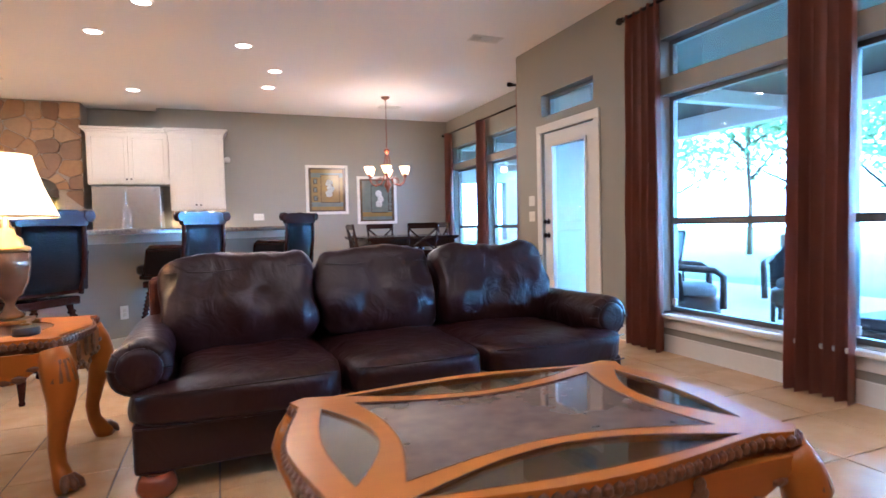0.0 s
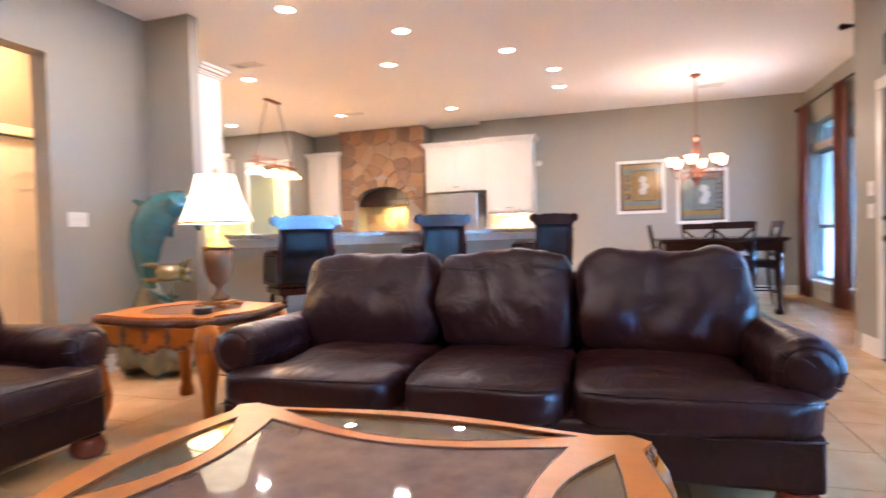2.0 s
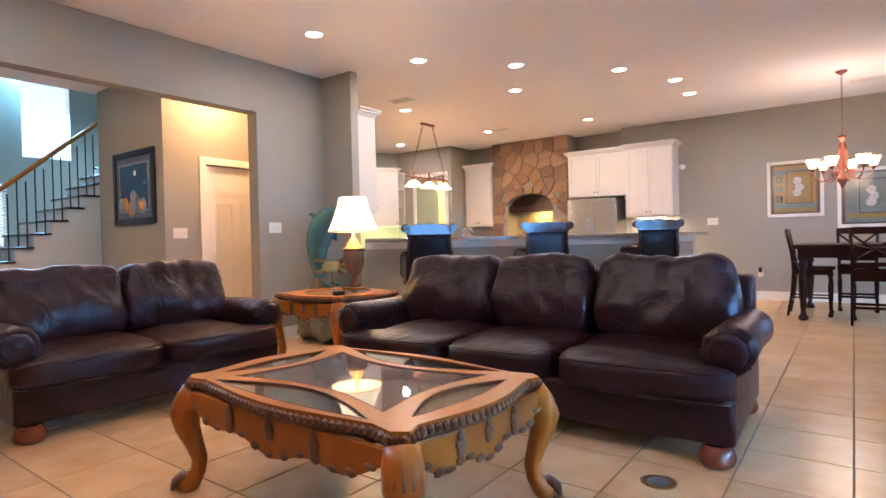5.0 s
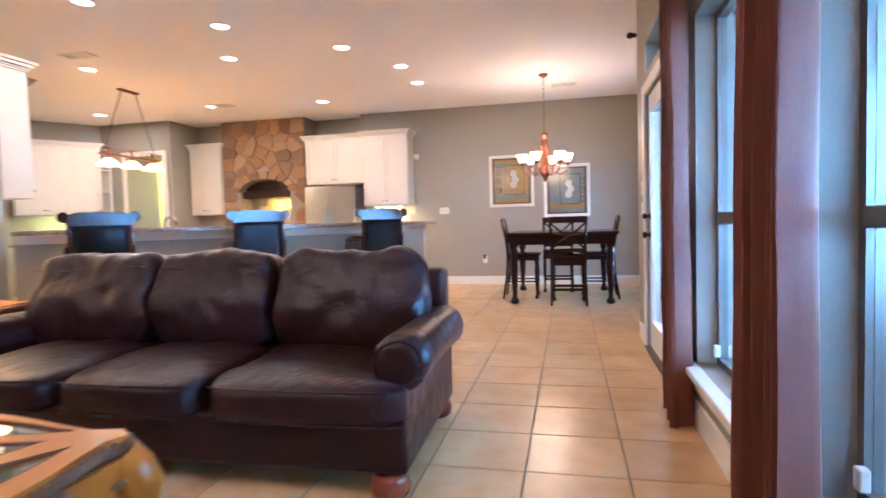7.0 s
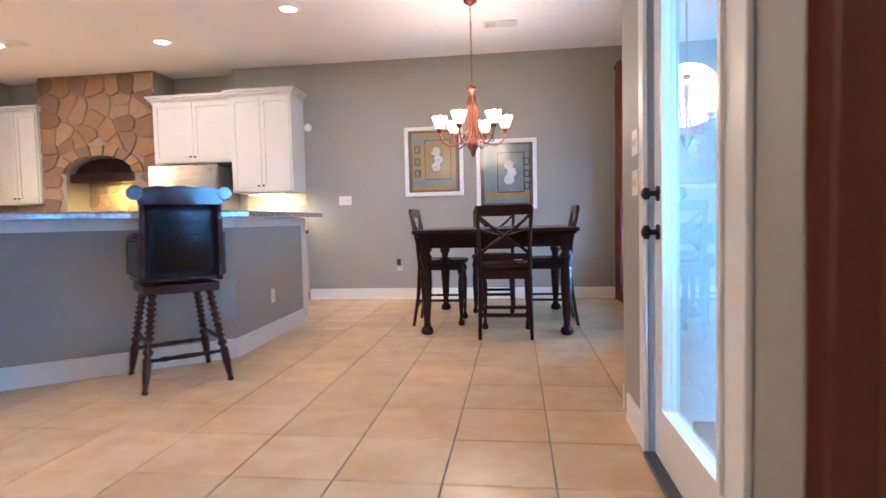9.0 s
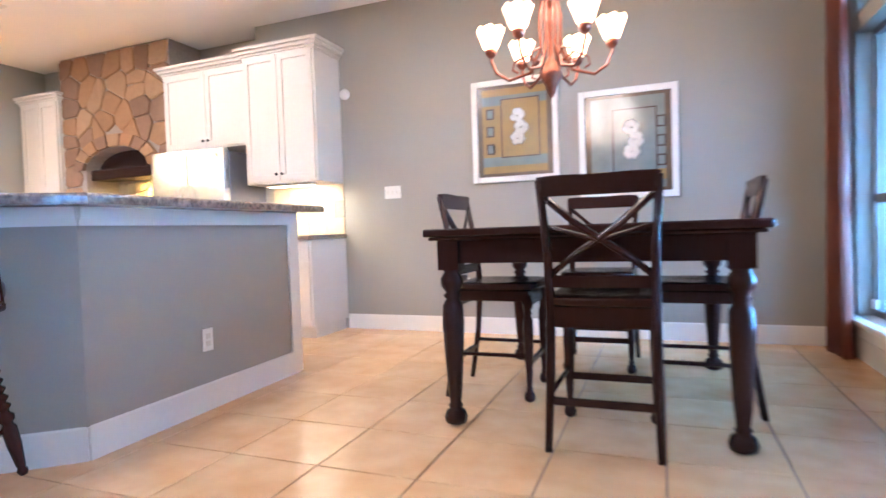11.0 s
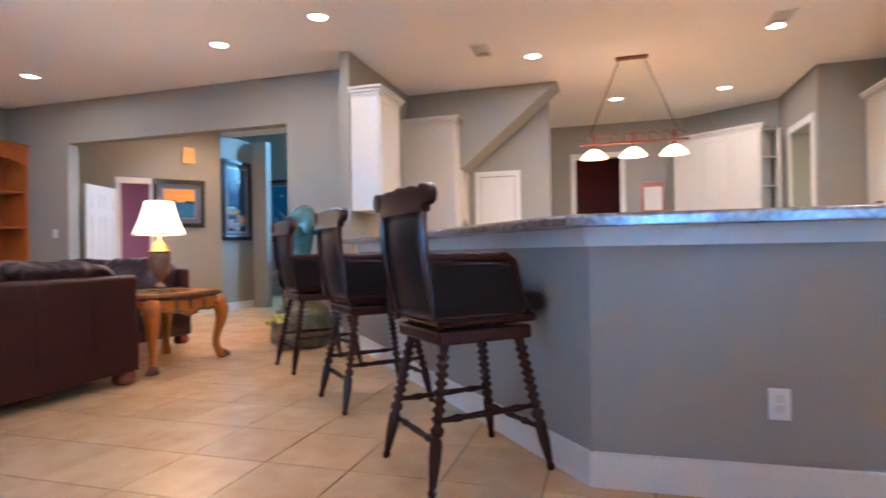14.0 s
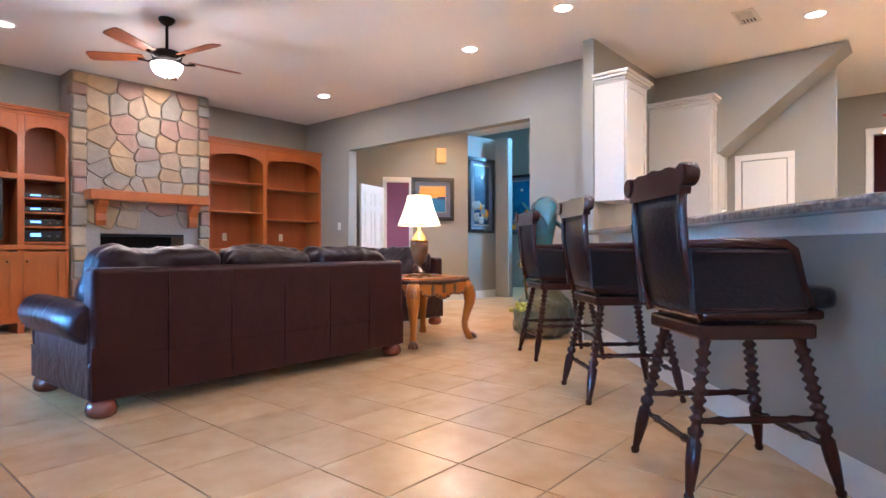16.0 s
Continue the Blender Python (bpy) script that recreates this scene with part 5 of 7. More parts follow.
table = thing("dining_table", pose(2.362, 8.160, 0), "dark espresso counter-height dining table with turned legs", "dining table")
part("tabletop", soft_box(-0.71, -0.76, 0.885, 0.71, 0.78, 0.922, 0.010, 3), ESPRESSO, table, "dark glossy tabletop")
part("top_moulding", soft_box(-0.69, -0.74, 0.868, 0.69, 0.76, 0.884, 0.006), ESPRESSO, table)
for a in ((-0.555, -0.69, 0.555, -0.665), (-0.555, 0.665, 0.555, 0.69), (-0.625, -0.62, -0.60, 0.62), (0.60, -0.62, 0.625, 0.62)):
    part("apron", soft_box(a[0], a[1], 0.76, a[2], a[3], 0.867, 0.004), ESPRESSO, table)
for sx in (-1, 1):
    for sy in (-1, 1):
        bm = turned_leg(0.73)
        box(bm, -0.05, -0.05, 0.731, 0.05, 0.05, 0.867)
        for v in bm.verts:
            v.co += Vector((sx * 0.603, sy * 0.67, 0))
        part("leg", bm, ESPRESSO, table, "turned espresso leg")


def dining_chair(m):
    c = thing("dining_chair", m, "dark espresso counter-height dining chair with X-shaped back", "dining chair", "chairs round the dining table")
    for sx in (-1, 1):
        part("back_leg", tube([(sx * 0.215, -0.265, 0), (sx * 0.208, -0.215, 0.30), (sx * 0.205, -0.195, 0.58), (sx * 0.208, -0.215, 0.80), (sx * 0.225, -0.275, 1.10)], [0.017, 0.021, 0.023, 0.021, 0.018], 8, flat=0.8), ESPRESSO, c)
        bm = turned_leg(0.56, 0.026, 14)
        for v in bm.verts:
            v.co += Vector((sx * 0.195, 0.19, 0))
        part("front_leg", bm, ESPRESSO, c)
        part("side_stretcher", tube([(sx * 0.20, -0.225, 0.24), (sx * 0.195, 0.19, 0.24)], 0.011, 8), ESPRESSO, c)
        part("side_rail", soft_box(sx * 0.20 - 0.012, -0.19, 0.53, sx * 0.20 + 0.012, 0.20, 0.585, 0.003), ESPRESSO, c)
    for y, z in ((-0.225, 0.20), (0.19, 0.20)):
        part("stretcher", soft_box(-0.195, y - 0.010, z - 0.016, 0.195, y + 0.010, z + 0.016, 0.004), ESPRESSO, c)
    for y in (-0.195, 0.19):
        part("rail", soft_box(-0.19, y - 0.011, 0.50, 0.19, y + 0.011, 0.585, 0.003), ESPRESSO, c)
    bm = cushion(0.46, 0.46, 0.045, 6, 7.0, sag=lambda q: -0.012 * (1 - min(1, (q.x ** 2 + q.y ** 2) / 0.03)) if q.z > 0 else 0)
    for v in bm.verts:
        v.co += Vector((0, 0.01, 0.607))
    part("seat", bm, ESPRESSO, c, "dark wooden saddle seat")
    def by(z):
        return -0.195 - 0.08 * ((z - 0.58) / 0.52) ** 1.5
    n = 10
    top = [(-0.235 + 0.47 * k / n, 1.105 + 0.018 * math.sin(math.pi * k / n) + 0.008 * math.cos(2 * math.pi * k / n)) for k in range(n + 1)] + [(0.222, 1.035), (-0.222, 1.035)]
    part("crest_rail", prism(top, -0.012, 0.012, m=Matrix(((1, 0, 0, 0), (0, 0, 1, by(1.07)), (0, 1, 0, 0), (0, 0, 0, 1)))), ESPRESSO, c)
    part("lower_rail", soft_box(-0.205, by(0.70) - 0.010, 0.665, 0.205, by(0.70) + 0.010, 0.715, 0.004), ESPRESSO, c)
    for sx in (-1, 1):
        part("cross_slat", tube([(sx * 0.205, by(1.03), 1.03), (sx * 0.10, by(0.94) - 0.004, 0.935), (0.0, by(0.87), 0.865), (-sx * 0.10, by(0.80) - 0.004, 0.80), (-sx * 0.20, by(0.72), 0.715)], 0.017, 8, flat=0.55), ESPRESSO, c)
    part("diamond_slat", tube([(-0.20, by(0.87), 0.915), (-0.10, by(0.87), 0.885), (0, by(0.87), 0.855), (0.10, by(0.87), 0.885), (0.20, by(0.87), 0.915)], 0.012, 8, flat=0.6), ESPRESSO, c)
    return c


chair = dining_chair(pose(2.45, 7.545, 0))
copy_thing(chair, pose(1.83, 8.100, 0, 0, 0, -90))
copy_thing(chair, pose(2.84, 8.130, 0, 0, 0, 90))
copy_thing(chair, pose(2.30, 8.800, 0, 0, 0, 180))

# ---------------- chandelier and kitchen pendant ----------------
ch = thing("chandelier", pose(2.155, 8.02, H) @ Matrix.Diagonal((1, 1, 1.045, 1)), "copper six-arm chandelier with glowing frosted tulip shades", "chandelier")
part("canopy", lathe([(0.065, 0), (0.06, -0.02), (0.03, -0.035), (0.012, -0.05)], 24), COPPER, ch)
for k in range(26):
    z = -0.06 - k * 0.027
    bm = bmesh.new()
    tube([(0.009 * math.cos(a) * (1 if k % 2 else 0), 0.009 * math.cos(a) * (0 if k % 2 else 1), z + 0.017 * math.sin(a)) for a in [2 * math.pi * i / 8 for i in range(9)]], 0.0028, 5, bm)
    part("chain_link", bm, COPPER, ch)
part("neck", lathe([(0.010, -0.75), (0.050, -0.775), (0.045, -0.80), (0.018, -0.82), (0.015, -0.95), (0.012, -1.1), (0.014, -1.2), (0.05, -1.27), (0.06, -1.30), (0.03, -1.34), (0.018, -1.38), (0.004, -1.40)], 20), COPPER, ch)
for k in range(6):
    a = math.pi * k / 3 + 0.2
    c, s_ = math.cos(a), math.sin(a)
    arm = part("arm", tube([(c * r, s_ * r, z) for r, z in ((0.03, -0.85), (0.055, -1.0), (0.05, -1.15), (0.11, -1.27), (0.22, -1.30), (0.285, -1.26), (0.312, -1.20), (0.312, -1.16))], [0.008] * 8, 8), COPPER, ch)
    part("scroll", tube([(c * r, s_ * r, z) for r, z in ((0.06, -1.22), (0.12, -1.18), (0.19, -1.21), (0.20, -1.25), (0.17, -1.265))], 0.006, 6), COPPER, arm)
    mm = Matrix.Translation((c * 0.312, s_ * 0.312, -1.16))
    part("cup", lathe([(0.012, -0.02), (0.030, 0.0), (0.032, 0.02)], 14, m=mm), COPPER, arm)
    bm = lathe([(0.030, 0.02), (0.044, 0.04), (0.056, 0.075), (0.068, 0.105), (0.076, 0.125)], 24, m=mm, cap=False)
    for v in bm.verts:
        d = v.co - mm.translation
        if d.z > 0.11:
            v.co.z += 0.008 * math.sin(8 * math.atan2(d.y, d.x))
    bmesh.ops.solidify(bm, geom=bm.faces[:], thickness=0.003)
    part("shade", bm, BULBSHADE, arm, "glowing frosted glass tulip shade")
cl = bpy.data.lights.new("chandelier_bulbs", 'POINT')
cl.energy, cl.color, cl.shadow_soft_size = 26, (1.0, 0.72, 0.44), 0.28
new("chandelier_bulbs", cl).matrix_world = pose(2.155, 8.02, H - 0.98)

pn = thing("kitchen_pendant", pose(-3.56, 7.0, H), "rust-coloured iron island pendant with three glowing glass shades", "pendant light")
part("canopy", soft_box(-0.04, -0.17, -0.03, 0.04, 0.17, -0.001, 0.012), COPPER, pn)
for s_ in (-1, 1):
    for k in range(30):
        t = k / 30
        y, z = s_ * (0.13 + 0.32 * t), -0.03 - 0.80 * t
        part("chain_link", tube([(0.008 * math.cos(a) * (k % 2), y + 0.008 * math.cos(a) * (1 - k % 2), z + 0.017 * math.sin(a)) for a in [2 * math.pi * i / 6 for i in range(7)]], 0.003, 5), IRON, pn)
part("bar", soft_box(-0.015, -0.56, -0.945, 0.015, 0.56, -0.92, 0.005), COPPER, pn)
for k in range(8):
    y = -0.47 + k * 0.134
    part("scrollwork", tube([(0, y + 0.055 * math.cos(a) * (1 - 0.1 * a), -0.875 + 0.045 * math.sin(a)) for a in [0.6 * i for i in range(9)]], 0.006, 6), COPPER, pn)
for y in (-0.41, 0.0, 0.41):
    stem = part("stem", lathe([(0.014, -1.0), (0.02, -0.96), (0.012, -0.93), (0.012, -0.86), (0.02, -0.85), (0.006, -0.82)], 14, m=Matrix.Translation((0, y, 0))), COPPER, pn)
    bm = lathe([(0.03, -0.985), (0.075, -1.01), (0.12, -1.055), (0.145, -1.085)], 26, m=Matrix.Translation((0, y, 0)), cap=False)
    bmesh.ops.solidify(bm, geom=bm.faces[:], thickness=0.004)
    part("shade", bm, BULBSHADE, stem, "glowing amber glass bell shade")
    pb = bpy.data.lights.new("pendant_bulb", 'POINT')
    pb.energy, pb.color, pb.shadow_soft_size = 9, (1.0, 0.68, 0.30), 0.05
    new("pendant_bulb", pb).matrix_world = pose(-3.56, 7.0 + y, H - 1.12)

# ---------------- fireplace and bookcases ----------------
fp = thing("stone_fireplace", pose(0.10, 0.30, 0), "tan fieldstone fireplace chimney reaching the ceiling", "fireplace", kind="structure")
part("mortar", wall_with_holes('x', SY - 0.298, -1.19, -1.045, 0.605, 0, H - 0.002, [(-0.715, 0.30, 0.32, 1.13)]), MORTAR, fp, "grey mortar body")


def clear_of_firebox(cx, cz, poly):
    return all(not (-0.29 < x < 0.705 and 0.30 < z < 1.14) for x, z in poly + [(cx, cz)]) and not (-0.30 < cx < 0.72 and 0.3 < cz < 1.2)


stones(fp, pose(0, -1.191, 0, 0, 0, 180), -0.455, 0.90, 0.0, 3.04, 0.25, STONES, 23, clear_of_firebox, depth=0.03)
# long quoins up both edges
rq = random.Random(8)
for x0, x1 in ((-1.05, -0.905), (0.46, 0.61)):
    z = 0.0
    while z < 3.0:
        hq = min(rq.uniform(0.14, 0.24), 3.04 - z)
        part("stone", soft_box(x0 - rq.uniform(0, 0.012), -1.32, z + 0.006, x1 + rq.uniform(-0.02, 0.012), -1.135 + rq.uniform(-0.015, 0.01), z + hq - 0.006, 0.02, 2), rq.choice(STONES), fp)
        z += hq
part("firebox_back", box(bmesh.new(), -0.714, SY - 0.297, 0.321, 0.299, SY - 0.28, 1.129), SOOT, fp, "sooty firebox back")
part("firebox_lining", box(bmesh.new(), -0.714, SY - 0.279, 1.10, 0.299, -1.20, 1.129), SOOT, fp)
part("hearth", soft_box(-1.0, -1.19, 0.0, 0.56, -0.95, 0.30, 0.02), STONES[0], fp, "raised stone hearth")
mantel = thing("fireplace_mantel", pose(-0.135, -0.84, 1.525), "honey pine mantel shelf on two corbels", "mantel")
part("shelf", soft_box(-0.72, -0.02, 0.0, 0.72, 0.21, 0.12, 0.01), PINE, mantel)
for sx in (-1, 1):
    out = [(0.0, -0.30), (0.045, -0.30), (0.065, -0.24), (0.06, -0.16), (0.10, -0.08), (0.15, -0.04), (0.16, 0.0), (0.0, 0.0)]
    part("corbel", prism(out, sx * 0.56 - 0.055, sx * 0.56 + 0.055, m=Matrix(((0, 0, 1, 0), (1, 0, 0, 0), (0, 1, 0, 0), (0, 0, 0, 1)))), PINE, mantel)


def bookcase(name, x0, x1, bays, label):
    b = thing(name, pose(x0, SY + 0.003, 0), label, "bookcase", "built-in bookcases")
    w, d = x1 - x0, 0.40
    t = 0.035
    part("back_panel", box(bmesh.new(), 0, 0, 0.1, w, 0.012, 2.46), PINE_IN, b)
    edges = [0] + bays + [w]
    for k, e in enumerate(edges):
        a = min(max(e - t / 2, 0), w - t)
        part("upright", soft_box(a - (0.015 if 0 < k < len(edges) - 1 else 0), 0.013, 0, a + t + (0.015 if 0 < k < len(edges) - 1 else 0), d, 2.46, 0.004), PINE, b)
    for k in range(len(edges) - 1):
        a, c = edges[k] + t, edges[k + 1] - t
        m_ = (a + c) / 2
        arc_pts = [(a, 2.47), (a, 2.20)] + [(m_ - (c - a) / 2 * math.cos(math.pi * i / 12), 2.20 + 0.13 * math.sin(math.pi * i / 12)) for i in range(1, 12)] + [(c, 2.20), (c, 2.47)]
        part("arched_header", prism(arc_pts, d - 0.022, d + 0.004, m=XZ), PINE, b)
    for k, (o, z0, z1) in enumerate(((0.01, 2.44, 2.475), (0.03, 2.475, 2.50), (0.05, 2.50, 2.525))):
        part("cornice", soft_box(0, 0, z0, w, d + o, z1, 0.005), PINE, b)
    return b, edges


bk, ed = bookcase("bookcase", WX + 0.003, -0.955, [1.045], "empty honey alder bookcase with arched tops and shelves")
for k in range(2):
    a, c = ed[k] + 0.036, ed[k + 1] - 0.036
    for z in ((0.92, 1.47, 1.90) if k else (0.92, 1.38, 1.86)):
        part("shelf_board", soft_box(a, 0.013, z, c, 0.385, z + 0.024, 0.004), PINE, bk)
    part("cupboard_door", soft_box(a, 0.38, 0.10, c, 0.405, 0.90, 0.006), PINE, bk)
    plate("wall_outlet", pose(WX + 0.003 + (a + c) / 2, SY + 0.016, 1.12, 0, 0, 180), 0.07, 0.115, SOCKET, "dark wall outlet inside the bookcase", "outlet")
bk2, ed2 = bookcase("media_bookcase", 0.725, 2.705, [0.46], "honey alder media bookcase with black components and cupboards")
part("header_shelf", soft_box(0.036, 0.013, 1.72, 1.94, 0.39, 1.78, 0.005), PINE, bk2)
for z in (1.02, 1.20, 1.36, 1.52):
    part("shelf_board", soft_box(0.036, 0.013, z - 0.02, 0.44, 0.385, z, 0.004), PINE, bk2)
part("counter", soft_box(0.0, 0.013, 0.93, 1.98, 0.425, 0.985, 0.008), PINE, bk2)
for a, c in ((0.04, 0.44), (0.49, 0.95), (0.96, 1.42), (1.43, 1.94)):
    dd = part("cupboard_door", soft_box(a, 0.385, 0.12, c, 0.405, 0.91, 0.006), PINE, bk2)
    bm = bmesh.new()
    for q in ((a, 0.12, a + 0.07, 0.91), (c - 0.07, 0.12, c, 0.91), (a + 0.07, 0.12, c - 0.07, 0.19), (a + 0.07, 0.84, c - 0.07, 0.91)):
        box(bm, q[0], 0.4055, q[1], q[2], 0.418, q[3])
    part("door_frame", bm, PINE, dd)
    part("knob", lathe([(0.006, 0), (0.006, 0.012), (0.013, 0.018), (0.004, 0.028)], 12, m=pose(a + 0.10 if a > 0.1 else c - 0.03, 0.418, 0.80, -90, 0, 0)), IRON, dd)
for z, hh in ((1.021, 0.13), (1.201, 0.08), (1.361, 0.06), (1.521, 0.05)):
    comp = thing("media_component", pose(0.725 + 0.24, SY + 0.20, z), "black audio component with small lights on a shelf", "stereo component", "media components")
    part("case", soft_box(-0.19, -0.15, 0.006, 0.19, 0.14, hh, 0.006), BLACK, comp)
    part("display", box(bmesh.new(), 0.02, 0.1405, hh * 0.45, 0.12, 0.142, hh * 0.75), glow("blue_display", (0.25, 0.5, 1.0), 1.2), comp, "small blue display")
    for x in (-0.14, -0.06):
        part("dial", lathe([(0.014, 0), (0.014, 0.012), (0.004, 0.013)], 12, m=pose(x, 0.140, hh * 0.5, -90, 0, 0)), GREYSTEEL, comp)
tv = thing("television", pose(1.95, SY + 0.30, 0.987), "large black flat television on the media counter", "television")
part("screen", soft_box(-0.62, 0.0, 0.06, 0.62, 0.05, 0.72, 0.01), BLACK, tv)
part("stand", soft_box(-0.2, -0.06, 0.0, 0.2, 0.08, 0.06, 0.01), BLACK, tv)

# ---------------- ceiling fan ----------------
fan = thing("ceiling_fan", pose(0.588, 1.41, H), "bronze five-blade ceiling fan with a lit bowl", "ceiling fan")
part("canopy", lathe([(0.07, 0), (0.072, -0.02), (0.045, -0.05), (0.02, -0.065)], 24), IRON, fan)
part("downrod", lathe([(0.013, -0.06), (0.013, -0.30)], 12), IRON, fan)
part("motor", lathe([(0.05, -0.29), (0.115, -0.31), (0.135, -0.34), (0.12, -0.385), (0.085, -0.405), (0.08, -0.425)], 28), IRON, fan)
part("bowl", lathe([(0.135, -0.425), (0.132, -0.46), (0.105, -0.505), (0.05, -0.53), (0.012, -0.535)], 28), glow("fan_bowl_glow", (1.0, 0.84, 0.6), 7), fan, "glowing frosted glass bowl")
part("pull_finial", lathe([(0.016, -0.535), (0.014, -0.55), (0.004, -0.565)], 12), IRON, fan)
BLADE = material("fan_blade_wood", (0.28, 0.075, 0.016), 0.35, grain=12, second=(0.20, 0.055, 0.018), stretch=(1, 8, 8))
for k in range(5):
    rot = Euler((0, 0, 2 * math.pi * k / 5 + 0.5)).to_matrix().to_4x4()
    iron = part("blade_arm", tube([rot @ Vector(p) for p in ((0.11, 0, -0.375), (0.16, 0.0, -0.395), (0.20, 0, -0.385), (0.25, 0, -0.372))], [0.012, 0.010, 0.012, 0.014], 8), IRON, fan)
    out = [(0.20, -0.045), (0.40, -0.062), (0.62, -0.072), (0.67, -0.066), (0.685, -0.04), (0.685, 0.04), (0.67, 0.066), (0.62, 0.072), (0.40, 0.062), (0.20, 0.045)]
    part("blade", prism(out, -0.004, 0.004, m=rot @ Matrix.Translation((0, 0, -0.362)) @ Euler((radians(13), 0, 0)).to_matrix().to_4x4()), BLADE, iron, "reddish wooden fan blade")
fl = bpy.data.lights.new("fan_bulb", 'POINT')
fl.energy, fl.color, fl.shadow_soft_size = 14, (1.0, 0.76, 0.5), 0.12
new("fan_bulb", fl).matrix_world = pose(0.588, 1.41, H - 0.66)


# ---------------- pictures ----------------
BROWNART = material("art_brown", (0.13, 0.085, 0.04), 0.25, grain=14, second=(0.08, 0.06, 0.04), coat=0.6)
GOLDART = material("art_gold", (0.32, 0.20, 0.05), 0.25, grain=10, second=(0.22, 0.15, 0.06), coat=0.6)
GREYART = material("art_grey_green", (0.20, 0.22, 0.19), 0.25, grain=10, second=(0.13, 0.15, 0.13), coat=0.6)
FLOWER = material("art_white_petals", (0.62, 0.60, 0.52), 0.3, grain=30, amount=0.15, coat=0.5)
DARKART = material("art_dark_brown", (0.055, 0.03, 0.018), 0.25, grain=10, amount=0.2, coat=0.6)


def framed(name, m, w, h, fw, frame_mat, label, mats, depth=0.03):
    """A framed print; local x along the wall, the front looks to -y, centred."""
    p = thing(name, m, label, "picture")
    for a in ((-w / 2, -h / 2, -w / 2 + fw, h / 2), (w / 2 - fw, -h / 2, w / 2, h / 2), (-w / 2 + fw, -h / 2, w / 2 - fw, -h / 2 + fw), (-w / 2 + fw, h / 2 - fw, w / 2 - fw, h / 2)):
        part("frame", soft_box(a[0], -depth, a[1], a[2], -0.001, a[3], 0.006), frame_mat, p)
    part("print", box(bmesh.new(), -w / 2 + fw, -depth * 0.5, -h / 2 + fw, w / 2 - fw, -0.002, h / 2 - fw), mats, p)
    return p


def art_patch(p, x0, z0, x1, z1, mat, lift, name="painted_patch"):
    part(name, box(bmesh.new(), x0, -0.0165 - 0.0006 * lift, z0, x1, -0.0152, z1), mat, p)


def floral(x, z, swap):
    p = framed("framed_print", pose(x, NY, z), 0.75, 0.875, 0.05, WHITE, "white-framed floral print in brown and gold on the wall", BROWNART)
    base, alt = (GOLDART, GREYART) if not swap else (GREYART, GOLDART)
    art_patch(p, -0.28, -0.36, 0.28, 0.36, base, 1)
    art_patch(p, -0.28, 0.22, 0.28, 0.30, GREYART, 2)
    art_patch(p, -0.28, -0.30, 0.28, -0.22, alt, 2)
    art_patch(p, -0.115, -0.23, 0.22, 0.27, DARKART, 3)
    art_patch(p, -0.105, -0.22, 0.21, 0.26, base, 4)
    side = -0.21 if not swap else 0.25
    for dz in (0.15, 0.0, -0.15):
        art_patch(p, side - 0.035, dz - 0.045, side + 0.035, dz + 0.045, DARKART, 5)
        art_patch(p, side - 0.024, dz - 0.034, side + 0.024, dz + 0.034, GREYART, 6)
    rnd = random.Random(3 if swap else 9)
    for cx, cz in ((0.03, 0.12), (0.06, 0.02), (0.03, -0.07)):
        for k in range(7):
            a = k * 0.9 + rnd.random()
            part("petal", lathe([(0.032, 0), (0.020, 0.0012), (0.004, 0.0016)], 10, m=pose(cx + 0.035 * math.cos(a), -0.0205, cz + 0.033 * math.sin(a), 90, 0, 0)), FLOWER, p)
    return p


floral(1.53, 1.752, False)
floral(2.443, 1.562, True)
BLACKFRAME = material("black_gloss_frame", (0.012, 0.012, 0.013), 0.15, grain=20, amount=0.1, coat=0.4)
NAVY = material("art_navy", (0.012, 0.025, 0.07), 0.2, grain=6, second=(0.02, 0.07, 0.14), coat=0.5, stain=4)
AQUA = material("art_aqua", (0.03, 0.22, 0.40), 0.2, grain=7, second=(0.02, 0.10, 0.25), coat=0.5, stain=4)
SUNSET = material("art_sunset", (0.75, 0.22, 0.02), 0.2, grain=3, second=(0.85, 0.45, 0.05), coat=0.5, stretch=(0.5, 1, 6))
MATBOARD = material("mat_board", (0.10, 0.12, 0.17), 0.6, grain=40, amount=0.1)
SAND = material("art_pale", (0.40, 0.40, 0.36), 0.3, grain=20, amount=0.3, coat=0.4)


